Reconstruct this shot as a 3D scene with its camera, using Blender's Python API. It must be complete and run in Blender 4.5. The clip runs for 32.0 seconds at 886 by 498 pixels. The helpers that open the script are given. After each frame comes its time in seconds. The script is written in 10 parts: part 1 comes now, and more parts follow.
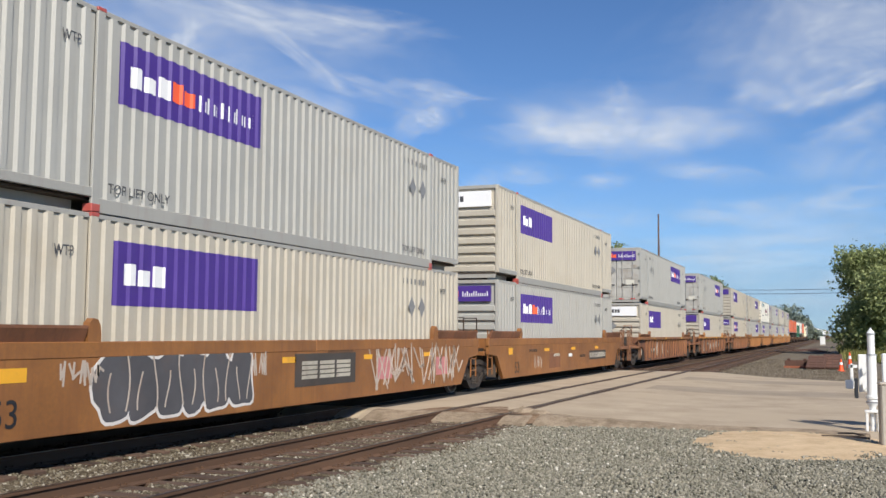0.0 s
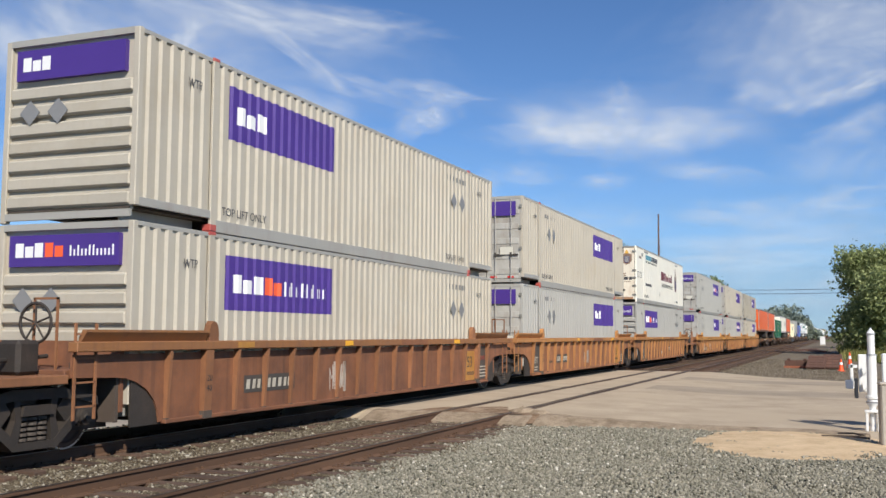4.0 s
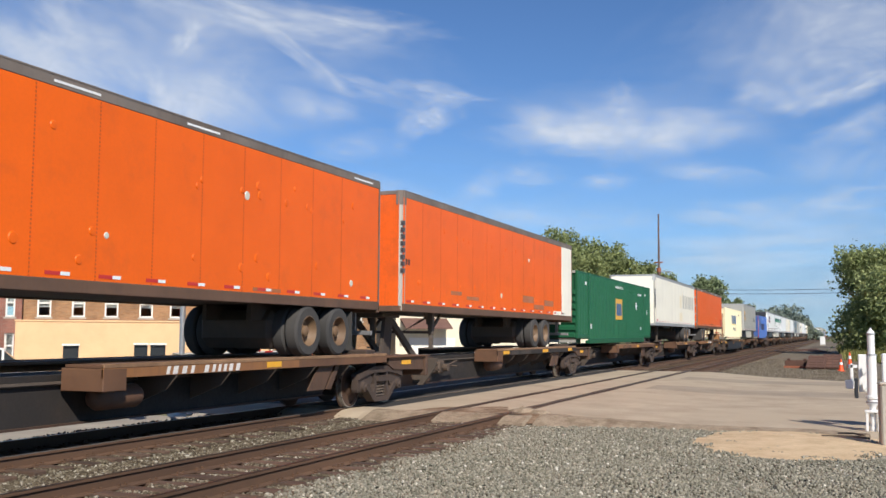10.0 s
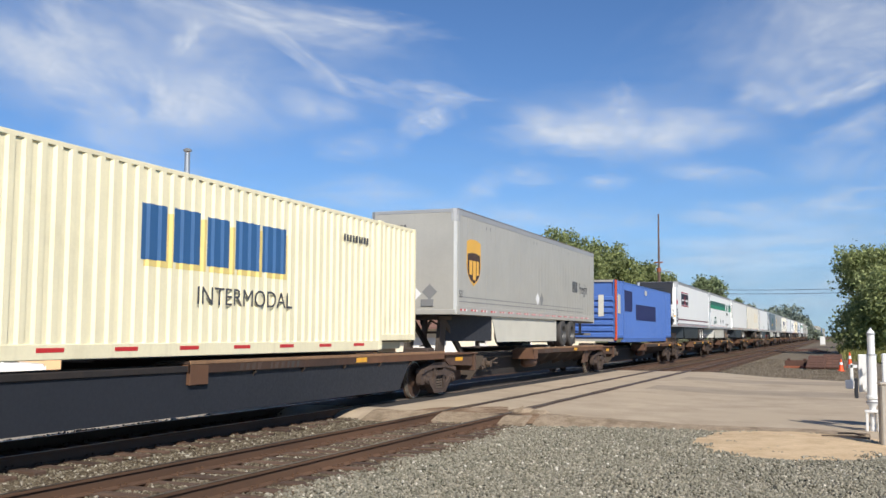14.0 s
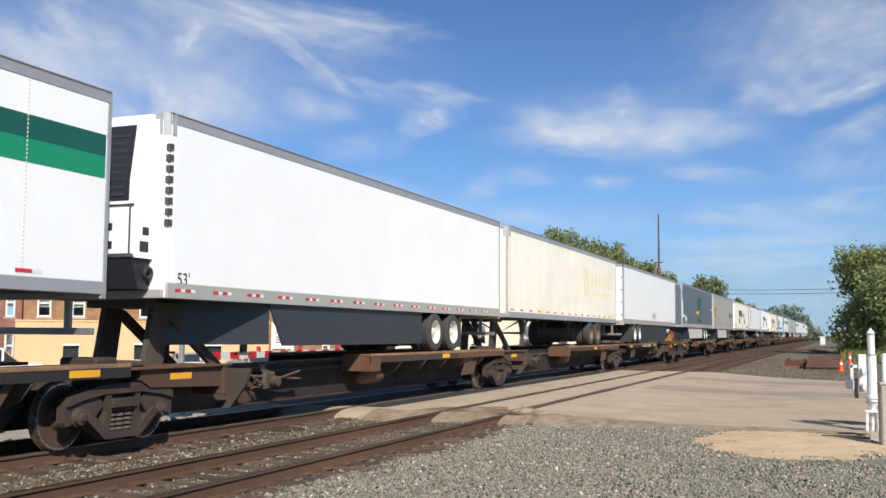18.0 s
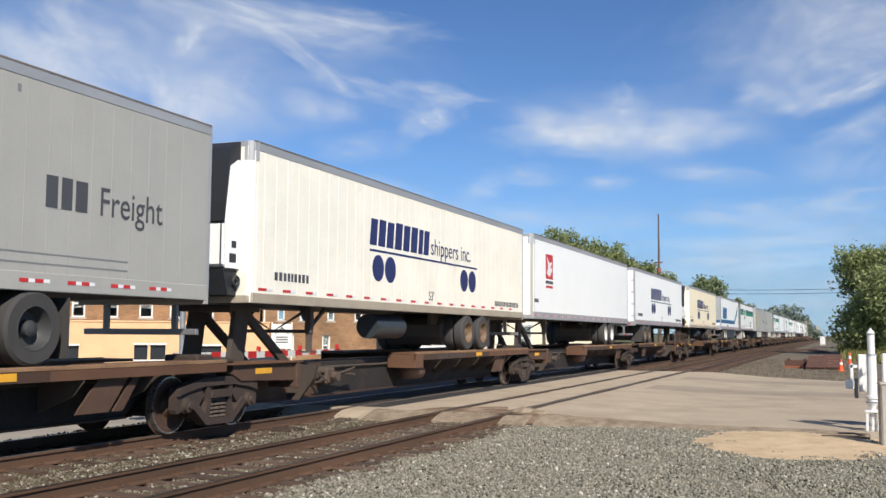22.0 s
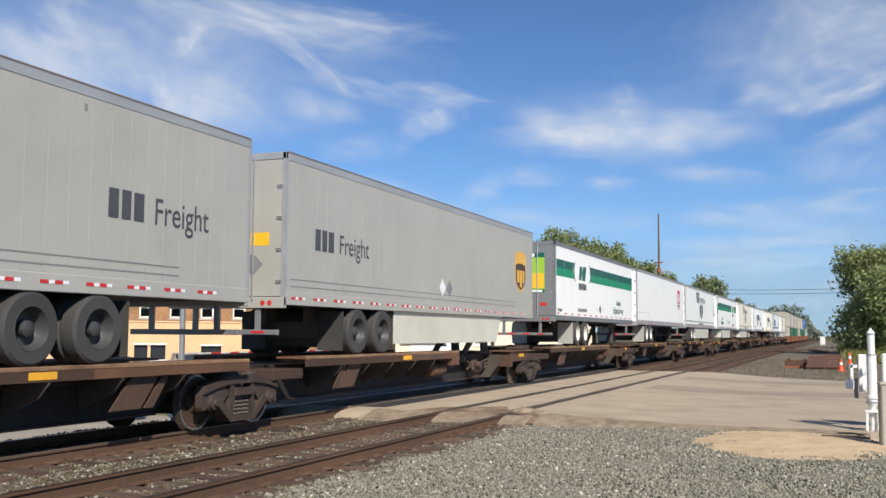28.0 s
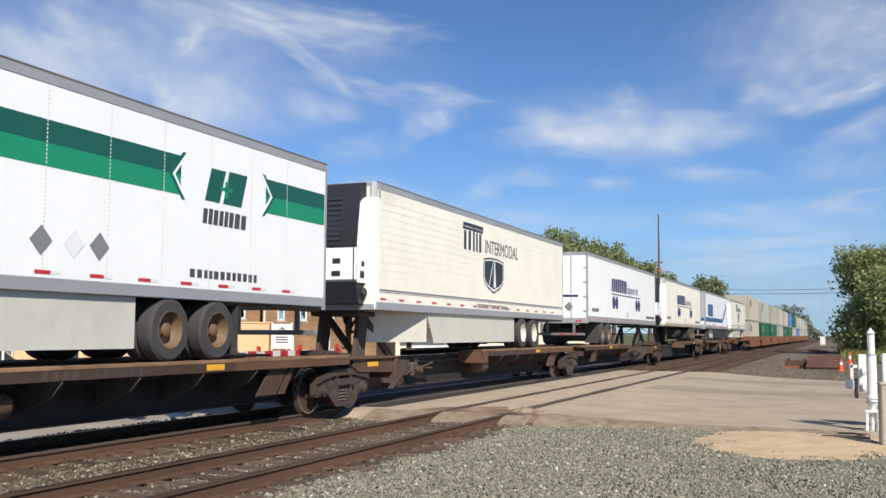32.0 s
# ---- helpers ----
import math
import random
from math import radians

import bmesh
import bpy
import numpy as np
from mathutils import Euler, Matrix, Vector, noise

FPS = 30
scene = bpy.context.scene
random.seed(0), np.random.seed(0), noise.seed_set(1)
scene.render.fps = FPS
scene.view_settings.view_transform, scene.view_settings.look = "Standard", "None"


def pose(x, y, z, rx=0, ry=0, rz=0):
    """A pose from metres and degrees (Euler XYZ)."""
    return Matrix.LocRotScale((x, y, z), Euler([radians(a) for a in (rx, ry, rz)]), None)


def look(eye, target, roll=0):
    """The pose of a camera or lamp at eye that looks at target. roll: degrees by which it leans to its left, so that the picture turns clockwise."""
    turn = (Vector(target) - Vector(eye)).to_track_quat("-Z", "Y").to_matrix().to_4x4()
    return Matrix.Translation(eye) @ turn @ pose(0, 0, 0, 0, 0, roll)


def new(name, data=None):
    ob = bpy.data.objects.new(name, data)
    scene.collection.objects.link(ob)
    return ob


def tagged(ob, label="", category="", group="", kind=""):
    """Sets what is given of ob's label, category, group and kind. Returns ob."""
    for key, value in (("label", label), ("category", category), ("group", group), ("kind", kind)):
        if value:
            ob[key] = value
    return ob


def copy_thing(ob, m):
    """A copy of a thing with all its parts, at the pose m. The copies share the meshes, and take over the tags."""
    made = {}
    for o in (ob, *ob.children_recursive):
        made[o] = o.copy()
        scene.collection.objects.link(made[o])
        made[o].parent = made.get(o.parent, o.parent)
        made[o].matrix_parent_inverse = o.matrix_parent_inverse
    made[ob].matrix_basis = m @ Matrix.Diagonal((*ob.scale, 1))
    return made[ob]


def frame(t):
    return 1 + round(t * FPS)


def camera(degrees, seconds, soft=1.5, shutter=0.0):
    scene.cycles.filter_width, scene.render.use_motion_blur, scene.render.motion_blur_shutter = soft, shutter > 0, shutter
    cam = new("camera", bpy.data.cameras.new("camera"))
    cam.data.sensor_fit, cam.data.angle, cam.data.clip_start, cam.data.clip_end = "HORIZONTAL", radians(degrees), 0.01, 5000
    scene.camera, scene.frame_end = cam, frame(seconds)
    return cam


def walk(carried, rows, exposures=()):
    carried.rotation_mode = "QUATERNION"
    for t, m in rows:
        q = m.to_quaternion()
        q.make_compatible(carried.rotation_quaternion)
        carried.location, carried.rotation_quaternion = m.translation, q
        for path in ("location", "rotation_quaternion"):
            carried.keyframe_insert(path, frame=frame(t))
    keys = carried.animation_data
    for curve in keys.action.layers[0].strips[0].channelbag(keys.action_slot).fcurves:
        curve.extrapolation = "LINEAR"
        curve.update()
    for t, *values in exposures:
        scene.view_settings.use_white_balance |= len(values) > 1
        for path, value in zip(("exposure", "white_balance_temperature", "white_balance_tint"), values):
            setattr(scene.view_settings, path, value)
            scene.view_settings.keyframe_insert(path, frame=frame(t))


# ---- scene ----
import itertools

# camera: on the gravel beside the tracks, still; z = 0 is the top of the rails
EYE = Vector((0, 0, 1.6455))
YAW, TILT = radians(21.730), radians(4.846)
AIM = EYE + Vector((-math.sin(YAW) * math.cos(TILT), math.cos(YAW) * math.cos(TILT), math.sin(TILT)))
cam = camera(48.104, 32.0, soft=1.5)
STILL = look(EYE, AIM, 0.363)
walk(cam, [(0, STILL), (32, STILL)], exposures=[(0, 0.17), (32, 0.17)])

TRACK = -10.878          # centre line of the train's track
TRACK_NEAR = -7.168      # centre line of the empty track
SIDE = 1.295             # half width of containers and trailers


def gone(t):
    """How far the train has come by t seconds."""
    return 21.825 * t + 0.00178 * t * t - 0.000158 * t ** 3


# world, sun
SUN_EL, SUN_AZ = radians(38), math.atan2(0.64, -0.77)   # azimuth from +y towards +x
world = bpy.data.worlds.new("sky")
scene.world = world
world.use_nodes = True
wn, wl = world.node_tree.nodes, world.node_tree.links
sky = wn.new("ShaderNodeTexSky")
sky.sky_type, sky.sun_disc = "NISHITA", False
sky.sun_elevation, sky.sun_rotation = SUN_EL, SUN_AZ
sky.altitude, sky.air_density, sky.dust_density, sky.ozone_density = 900, 0.85, 0.0, 2.6
tint = wn.new("ShaderNodeMix")
tint.data_type, tint.blend_type = "RGBA", "MULTIPLY"
tint.inputs[0].default_value, tint.inputs[7].default_value = 1.0, (0.69, 0.90, 1.12, 1)
wl.new(sky.outputs[0], tint.inputs[6])
wl.new(tint.outputs[2], wn["Background"].inputs[0])
wn["Background"].inputs[1].default_value = 0.092
sun = new("sun", bpy.data.lights.new("sun", "SUN"))
sun.data.energy, sun.data.angle, sun.data.color = 5.0, radians(0.53), (1.0, 0.94, 0.845)
to_sun = Vector((math.sin(SUN_AZ) * math.cos(SUN_EL), math.cos(SUN_AZ) * math.cos(SUN_EL), math.sin(SUN_EL)))
sun.matrix_world = look(to_sun * 50, (0, 0, 0))


# ---------------------------------------------------------------- materials
def material(name, color, rough=0.6, metal=0.0, vary=0.12, scale=3.0, dirt=None, dirt_amount=0.0, dirt_scale=0.7,
             bump=0.0, bump_scale=60.0, stretch=(1, 1, 1), each=0.0, spec=0.5, streak=0.0):
    """A painted, stony or metal surface: base colour, variation at two scales, patches of dirt, fine relief."""
    m = bpy.data.materials.new(name)
    m.use_nodes = True
    n, l = m.node_tree.nodes, m.node_tree.links
    b = n["Principled BSDF"]
    b.inputs["Roughness"].default_value, b.inputs["Metallic"].default_value = rough, metal
    b.inputs["Specular IOR Level"].default_value = spec
    tc = n.new("ShaderNodeTexCoord")
    mp = n.new("ShaderNodeMapping")
    mp.inputs["Scale"].default_value = stretch
    info = n.new("ShaderNodeObjectInfo")
    off = n.new("ShaderNodeVectorMath")
    off.operation = "MULTIPLY_ADD"
    comb = n.new("ShaderNodeCombineXYZ")
    for i in range(3):
        l.new(info.outputs["Random"], comb.inputs[i])
    off.inputs[1].default_value = (37.0, 91.0, 53.0)
    l.new(comb.outputs[0], off.inputs[0])
    l.new(tc.outputs["Object"], off.inputs[2])
    l.new(off.outputs[0], mp.inputs[0])

    def noise_node(s, detail=4.0, rough_=0.6, vec=None):
        t = n.new("ShaderNodeTexNoise")
        t.inputs["Scale"].default_value, t.inputs["Detail"].default_value, t.inputs["Roughness"].default_value = s, detail, rough_
        l.new(vec or mp.outputs[0], t.inputs["Vector"])
        return t.outputs["Fac"]

    def mix(kind, fac, a, c):
        x = n.new("ShaderNodeMix")
        x.data_type, x.blend_type = "RGBA", kind
        for sock, val in ((x.inputs[0], fac), (x.inputs[6], a), (x.inputs[7], c)):
            if hasattr(val, "links"):
                l.new(val, sock)
            else:
                sock.default_value = val
        return x.outputs[2]

    def remap(val, a, c, lo, hi):
        r = n.new("ShaderNodeMapRange")
        r.inputs[1].default_value, r.inputs[2].default_value, r.inputs[3].default_value, r.inputs[4].default_value = a, c, lo, hi
        l.new(val, r.inputs[0])
        return r.outputs[0]

    col = (*color, 1)
    big, small = noise_node(scale * 0.3), noise_node(scale * 6)
    shade = n.new("ShaderNodeMath")
    shade.operation = "ADD"
    l.new(remap(big, 0.3, 0.7, 1 - vary, 1 + vary), shade.inputs[0])
    l.new(remap(small, 0.25, 0.75, -vary * 0.7, vary * 0.7), shade.inputs[1])
    val = shade.outputs[0]
    if each:
        e = n.new("ShaderNodeMath")
        e.operation = "MULTIPLY"
        l.new(val, e.inputs[0])
        l.new(remap(info.outputs["Random"], 0, 1, 1 - each, 1 + each), e.inputs[1])
        val = e.outputs[0]
    grey = n.new("ShaderNodeCombineXYZ")
    for i in range(3):
        l.new(val, grey.inputs[i])
    out = mix("MULTIPLY", 1.0, col, grey.outputs[0])
    if dirt:
        out = mix("MIX", remap(noise_node(dirt_scale, 6, 0.65), 0.62 - 0.3 * dirt_amount, 0.75, 0, min(1, dirt_amount * 1.3)), out, (*dirt, 1))
    if streak:
        mv = n.new("ShaderNodeMapping")
        mv.inputs["Scale"].default_value = (6, 6, 0.25)
        l.new(off.outputs[0], mv.inputs[0])
        out = mix("MIX", remap(noise_node(1.0, 5, 0.6, mv.outputs[0]), 0.52, 0.72, 0, streak), out, (*(dirt or (0.1, 0.07, 0.05)), 1))
    l.new(out, b.inputs["Base Color"])
    l.new(remap(small, 0.3, 0.7, max(0.02, rough - 0.1), min(1, rough + 0.12)), b.inputs["Roughness"])
    if bump:
        bp = n.new("ShaderNodeBump")
        bp.inputs["Strength"].default_value, bp.inputs["Distance"].default_value = bump, 0.01
        l.new(noise_node(bump_scale, 5), bp.inputs["Height"])
        l.new(bp.outputs[0], b.inputs["Normal"])
    return m


def paint(name, color, **kw):
    kw.setdefault("rough", 0.45)
    kw.setdefault("vary", 0.05)
    return material(name, color, **kw)


RUST = (0.20, 0.075, 0.03)
GRIME = (0.16, 0.13, 0.10)
M = {
    "box_grey": paint("container grey paint", (0.375, 0.368, 0.338), dirt=(0.34, 0.295, 0.225), dirt_amount=0.25, streak=0.18, each=0.05),
    "box_cream": paint("container cream paint", (0.45, 0.410, 0.336), dirt=(0.36, 0.285, 0.19), dirt_amount=0.3, streak=0.2, each=0.04),
    "box_tan": paint("container tan paint", (0.38, 0.345, 0.28), dirt=(0.22, 0.18, 0.13), dirt_amount=0.3, streak=0.35),
    "rail_grey": paint("container frame grey paint", (0.35, 0.34, 0.31), dirt=RUST, dirt_amount=0.15, streak=0.15),
    "box_white": paint("reefer white paint", (0.90, 0.86, 0.74), dirt=(0.6, 0.5, 0.36), dirt_amount=0.12, streak=0.08),
    "box_green": paint("green container paint", (0.010, 0.098, 0.042), dirt=(0.016, 0.07, 0.036), dirt_amount=0.2, streak=0.1),
    "box_ivory": paint("ivory container paint", (0.87, 0.79, 0.54), dirt=(0.4, 0.3, 0.17), dirt_amount=0.2, streak=0.15),
    "box_blue": paint("blue container paint", (0.075, 0.16, 0.45), dirt=(0.06, 0.10, 0.25), dirt_amount=0.25, streak=0.15),
    "red": paint("red paint", (0.55, 0.03, 0.03)),
    "orange_red": paint("orange red paint", (0.72, 0.09, 0.03)),
    "purple": paint("purple decal", (0.065, 0.03, 0.225), vary=0.08),
    "white": paint("white vinyl", (0.80, 0.80, 0.80)),
    "orange": paint("orange vinyl", (0.85, 0.12, 0.04)),
    "black": paint("black lettering", (0.02, 0.02, 0.022)),
    "charcoal": paint("charcoal lettering", (0.07, 0.07, 0.075)),
    "print_grey": paint("faded grey print", (0.15, 0.15, 0.145)),
    "decal_grey": paint("grey placard", (0.22, 0.22, 0.22)),
    "decal_pale": paint("pale grey placard", (0.46, 0.46, 0.46)),
    "navy_dark": paint("dark navy vinyl", (0.012, 0.016, 0.035)),
    "red_dull": paint("dull red vinyl", (0.36, 0.03, 0.05)),
    "navy": paint("navy vinyl", (0.02, 0.025, 0.115)),
    "royal": paint("royal blue vinyl", (0.035, 0.115, 0.27)),
    "maroon": paint("maroon vinyl", (0.16, 0.02, 0.03)),
    "teal": paint("teal vinyl", (0.05, 0.28, 0.38)),
    "gold": paint("gold vinyl", (0.75, 0.42, 0.07)),
    "pale_gold": paint("pale yellow vinyl", (0.80, 0.62, 0.22)),
    "brown": paint("brown vinyl", (0.07, 0.035, 0.02)),
    "yellow": paint("yellow vinyl", (0.85, 0.50, 0.03), dirt=GRIME, dirt_amount=0.15),
    "dark_green": paint("dark green vinyl", (0.01, 0.10, 0.075)),
    "mid_green": paint("mid green vinyl", (0.01, 0.26, 0.13)),
    "lime": paint("lime poster", (0.30, 0.52, 0.05)),
    "well_smooth": paint("brown freight car paint", (0.29, 0.122, 0.036), rough=0.5, dirt=(0.15, 0.062, 0.027), dirt_amount=0.6, dirt_scale=0.6, streak=0.5, vary=0.2),
    "well_brown": paint("rusty brown freight car paint", (0.215, 0.088, 0.042), rough=0.7, dirt=(0.085, 0.042, 0.028), dirt_amount=0.6, dirt_scale=1.1, streak=0.6, vary=0.2, bump=0.2),
    "well_yellow": paint("faded yellow freight car paint", (0.32, 0.135, 0.05), rough=0.65, dirt=(0.12, 0.055, 0.032), dirt_amount=0.6, dirt_scale=1.1, streak=0.65, vary=0.18, bump=0.15),
    "chord_yellow": paint("yellow chord paint", (0.52, 0.245, 0.06), rough=0.6, dirt=(0.24, 0.10, 0.045), dirt_amount=0.55, dirt_scale=1.3, streak=0.4, vary=0.15, bump=0.1),
    "chord_orange": paint("orange chord paint", (0.29, 0.128, 0.046), rough=0.65, dirt=(0.13, 0.065, 0.04), dirt_amount=0.6, dirt_scale=0.9, streak=0.35, vary=0.15, bump=0.1),
    "door_white": paint("rust stained white door", (0.74, 0.68, 0.56), rough=0.55, dirt=(0.42, 0.25, 0.12), dirt_amount=0.4, dirt_scale=1.6, streak=0.45, vary=0.06),
    "hinge_grey": paint("grey hinge", (0.20, 0.20, 0.18), dirt=RUST, dirt_amount=0.2),
    "stain_rust": paint("rust stain", (0.36, 0.19, 0.10), rough=0.8, dirt=(0.6, 0.45, 0.3), dirt_amount=0.5, dirt_scale=4.0, vary=0.2),
    "mark_brown": paint("faded brown print", (0.25, 0.16, 0.11), dirt=(0.45, 0.36, 0.26), dirt_amount=0.3, dirt_scale=6.0),
    "rub_mark": paint("scraped paint", (0.40, 0.13, 0.05), rough=0.6, dirt=(0.22, 0.17, 0.14), dirt_amount=0.5, dirt_scale=4.0, vary=0.2),
    "red_faded": paint("faded red paint", (0.42, 0.085, 0.07), dirt=(0.3, 0.2, 0.16), dirt_amount=0.35, dirt_scale=4.0),
    "well_orange": paint("rusty orange freight car paint", (0.32, 0.135, 0.055), rough=0.68, dirt=(0.12, 0.055, 0.032), dirt_amount=0.6, dirt_scale=1.1, streak=0.6, vary=0.2, bump=0.2),
    "chord_amber": paint("amber chord paint", (0.43, 0.195, 0.06), rough=0.65, dirt=(0.18, 0.08, 0.04), dirt_amount=0.5, dirt_scale=0.9, streak=0.3, vary=0.12, bump=0.1),
    "foot_rust": paint("rust-brown bottom rail", (0.13, 0.072, 0.045), rough=0.65, dirt=(0.06, 0.038, 0.028), dirt_amount=0.45, streak=0.2, vary=0.15),
    "foot_grime": paint("grimy bottom rail", (0.19, 0.155, 0.13), rough=0.6, dirt=(0.08, 0.05, 0.035), dirt_amount=0.45, streak=0.2, vary=0.15),
    "orange_nose": paint("sooty orange trailer nose", (0.80, 0.125, 0.012), rough=0.5, dirt=(0.14, 0.055, 0.03), dirt_amount=0.42, dirt_scale=0.9, streak=0.35, vary=0.1),
    # dark colour of the panels that stand in for the road's shade
    "shade_panel": material("dark panel painted as shade", (0.035, 0.032, 0.03), rough=0.8, vary=0.2, dirt=(0.09, 0.07, 0.05), dirt_amount=0.25),
    "flange_dirt": material("oily brown dirt beside the rail", (0.085, 0.055, 0.036), rough=0.9, vary=0.25, dirt=(0.17, 0.125, 0.085), dirt_amount=0.45, dirt_scale=1.5, bump=0.3),
    "orange_seam": paint("darker orange rivets", (0.50, 0.075, 0.012), rough=0.6),
    "seam_pale": paint("dull rivets", (0.72, 0.68, 0.61), rough=0.6, dirt=(0.5, 0.4, 0.28), dirt_amount=0.3),
    "stain_tan": paint("dark tan stain", (0.17, 0.145, 0.11), rough=0.7, dirt=(0.28, 0.24, 0.18), dirt_amount=0.4, streak=0.4, vary=0.2),
    "rib_brown": paint("worn brown rib paint", (0.26, 0.115, 0.052), rough=0.65, dirt=(0.13, 0.055, 0.03), dirt_amount=0.45, streak=0.3, vary=0.15, each=0.15),
    "rib_yellow": paint("worn yellow rib paint", (0.36, 0.17, 0.062), rough=0.65, dirt=(0.20, 0.085, 0.04), dirt_amount=0.4, streak=0.3, vary=0.12, each=0.12),
    "panel_dark": paint("dark stencil panel", (0.06, 0.052, 0.045), rough=0.7, dirt=(0.12, 0.06, 0.035), dirt_amount=0.4, vary=0.2),
    "patch_yellow": paint("newer yellow paint patch", (0.45, 0.22, 0.045), rough=0.6, dirt=(0.30, 0.12, 0.045), dirt_amount=0.4, streak=0.4, vary=0.15),
    "patch_rust": paint("rust brown paint patch", (0.24, 0.10, 0.045), rough=0.7, dirt=(0.13, 0.06, 0.035), dirt_amount=0.4, vary=0.2),
    "mark_cream": paint("faded cream stencil", (0.46, 0.42, 0.34), rough=0.7, dirt=(0.20, 0.12, 0.07), dirt_amount=0.35, dirt_scale=4.0, vary=0.2),
    "mark_maroon": paint("faded maroon stencil", (0.20, 0.045, 0.03), rough=0.7, dirt=(0.30, 0.13, 0.04), dirt_amount=0.3, dirt_scale=3.0, vary=0.2),
    "mark_dark": paint("worn dark stencil", (0.09, 0.055, 0.035), rough=0.7, dirt=(0.25, 0.11, 0.045), dirt_amount=0.35, dirt_scale=5.0, vary=0.2),
    "chalk": paint("thin white spray paint", (0.44, 0.37, 0.31), rough=0.8, dirt=(0.20, 0.10, 0.06), dirt_amount=0.4, dirt_scale=3.0),
    "chalk_bright": paint("white spray outline", (0.66, 0.62, 0.58), rough=0.8, dirt=(0.35, 0.2, 0.12), dirt_amount=0.2, dirt_scale=3.0),
    "spray_slate": paint("slate spray paint", (0.085, 0.082, 0.088), rough=0.75, dirt=(0.12, 0.085, 0.07), dirt_amount=0.35, dirt_scale=2.0, vary=0.2),
    "spray_pink": paint("pink spray paint", (0.50, 0.20, 0.20), rough=0.8, dirt=(0.35, 0.13, 0.07), dirt_amount=0.35, dirt_scale=2.0),
    "reflector_yellow": paint("dusty yellow reflector", (0.80, 0.40, 0.03), dirt=(0.35, 0.16, 0.05), dirt_amount=0.25, dirt_scale=3.0),
    "door_dirty": paint("rust streaked door paint", (0.41, 0.40, 0.365), rough=0.6, dirt=(0.20, 0.145, 0.095), dirt_amount=0.42, dirt_scale=1.1, streak=0.4, vary=0.1),
    "deck_rust": paint("rusty orange deck steel", (0.135, 0.066, 0.034), rough=0.7, dirt=(0.09, 0.045, 0.03), dirt_amount=0.5, streak=0.2, vary=0.2),
    "spine_brown": paint("weathered brown steel", (0.065, 0.034, 0.021), rough=0.75, dirt=(0.05, 0.035, 0.028), dirt_amount=0.5, streak=0.3, vary=0.15, bump=0.15),
    "spine_black": paint("grimy black steel beam", (0.022, 0.018, 0.016), rough=0.75, dirt=(0.06, 0.038, 0.026), dirt_amount=0.35, dirt_scale=1.5, streak=0.2, vary=0.2),
    "belly_brown": paint("dusty brown steel plate", (0.092, 0.050, 0.031), rough=0.75, dirt=(0.055, 0.034, 0.024), dirt_amount=0.5, dirt_scale=1.3, streak=0.35, vary=0.2, bump=0.15),
    "strip_rust": paint("orange rusty edge strip", (0.27, 0.155, 0.082), rough=0.75, dirt=(0.10, 0.05, 0.03), dirt_amount=0.5, dirt_scale=1.6, vary=0.25),
    "rib_pale": paint("dusty brown steel", (0.095, 0.066, 0.048), rough=0.75, dirt=(0.08, 0.05, 0.035), dirt_amount=0.35, dirt_scale=3.0, vary=0.2),
    "tank_rust": paint("rusty air tank", (0.13, 0.065, 0.038), rough=0.7, dirt=(0.09, 0.05, 0.03), dirt_amount=0.4, dirt_scale=3.0, vary=0.2),
    # grime plus the deep shade under the well cars, both in the colour
    "truck_grime_shade": material("black oily cast steel with painted shade", (0.034, 0.027, 0.022), rough=0.7, vary=0.25, scale=5.0, dirt=(0.075, 0.05, 0.036), dirt_amount=0.35, dirt_scale=2.5, bump=0.3, each=0.2),
    "spring_dark": material("oily coil spring with painted shade", (0.075, 0.06, 0.048), rough=0.7, vary=0.2),
    "rail_tan": paint("tan stained rail", (0.40, 0.34, 0.26), rough=0.6, dirt=(0.22, 0.17, 0.12), dirt_amount=0.35, streak=0.15, vary=0.1),
    "leg_steel": paint("dirty landing leg", (0.11, 0.085, 0.068), rough=0.7, dirt=(0.045, 0.035, 0.03), dirt_amount=0.45, dirt_scale=2.0, vary=0.2),
    "spring_steel": material("dusty coil spring", (0.10, 0.075, 0.058), rough=0.75, vary=0.2),
    "under": material("black grimy steel", (0.075, 0.058, 0.046), rough=0.8, vary=0.2, dirt=(0.07, 0.04, 0.025), dirt_amount=0.3),
    "truck_steel": material("rust brown cast steel", (0.058, 0.039, 0.030), rough=0.75, vary=0.25, scale=5.0, dirt=(0.045, 0.032, 0.024), dirt_amount=0.45, dirt_scale=2.5, bump=0.3, each=0.2),
    "wheel_steel": material("rusty wheel steel", (0.09, 0.053, 0.037), rough=0.6, metal=0.2, vary=0.15),
    "bright_steel": material("worn bright steel", (0.55, 0.53, 0.50), rough=0.3, metal=0.9, vary=0.1),
    "tyre": material("tyre rubber", (0.050, 0.047, 0.045), rough=0.85, vary=0.2, dirt=(0.09, 0.075, 0.06), dirt_amount=0.3),
    "rim_white": paint("white wheel", (0.62, 0.60, 0.55), rough=0.5, dirt=(0.12, 0.08, 0.05), dirt_amount=0.3),
    "rim_rust": paint("rusty wheel", (0.17, 0.105, 0.058), rough=0.6, dirt=(0.10, 0.05, 0.03), dirt_amount=0.5),
    "rim_dark": paint("dark wheel", (0.05, 0.05, 0.05), rough=0.5),
    "alu": material("brushed aluminium", (0.58, 0.58, 0.58), rough=0.38, metal=0.8, vary=0.06, stretch=(1, 8, 1)),
    "post_alu": material("dull aluminium corner post", (0.40, 0.375, 0.325), rough=0.5, metal=0.3, vary=0.08, stretch=(1, 1, 0.3)),
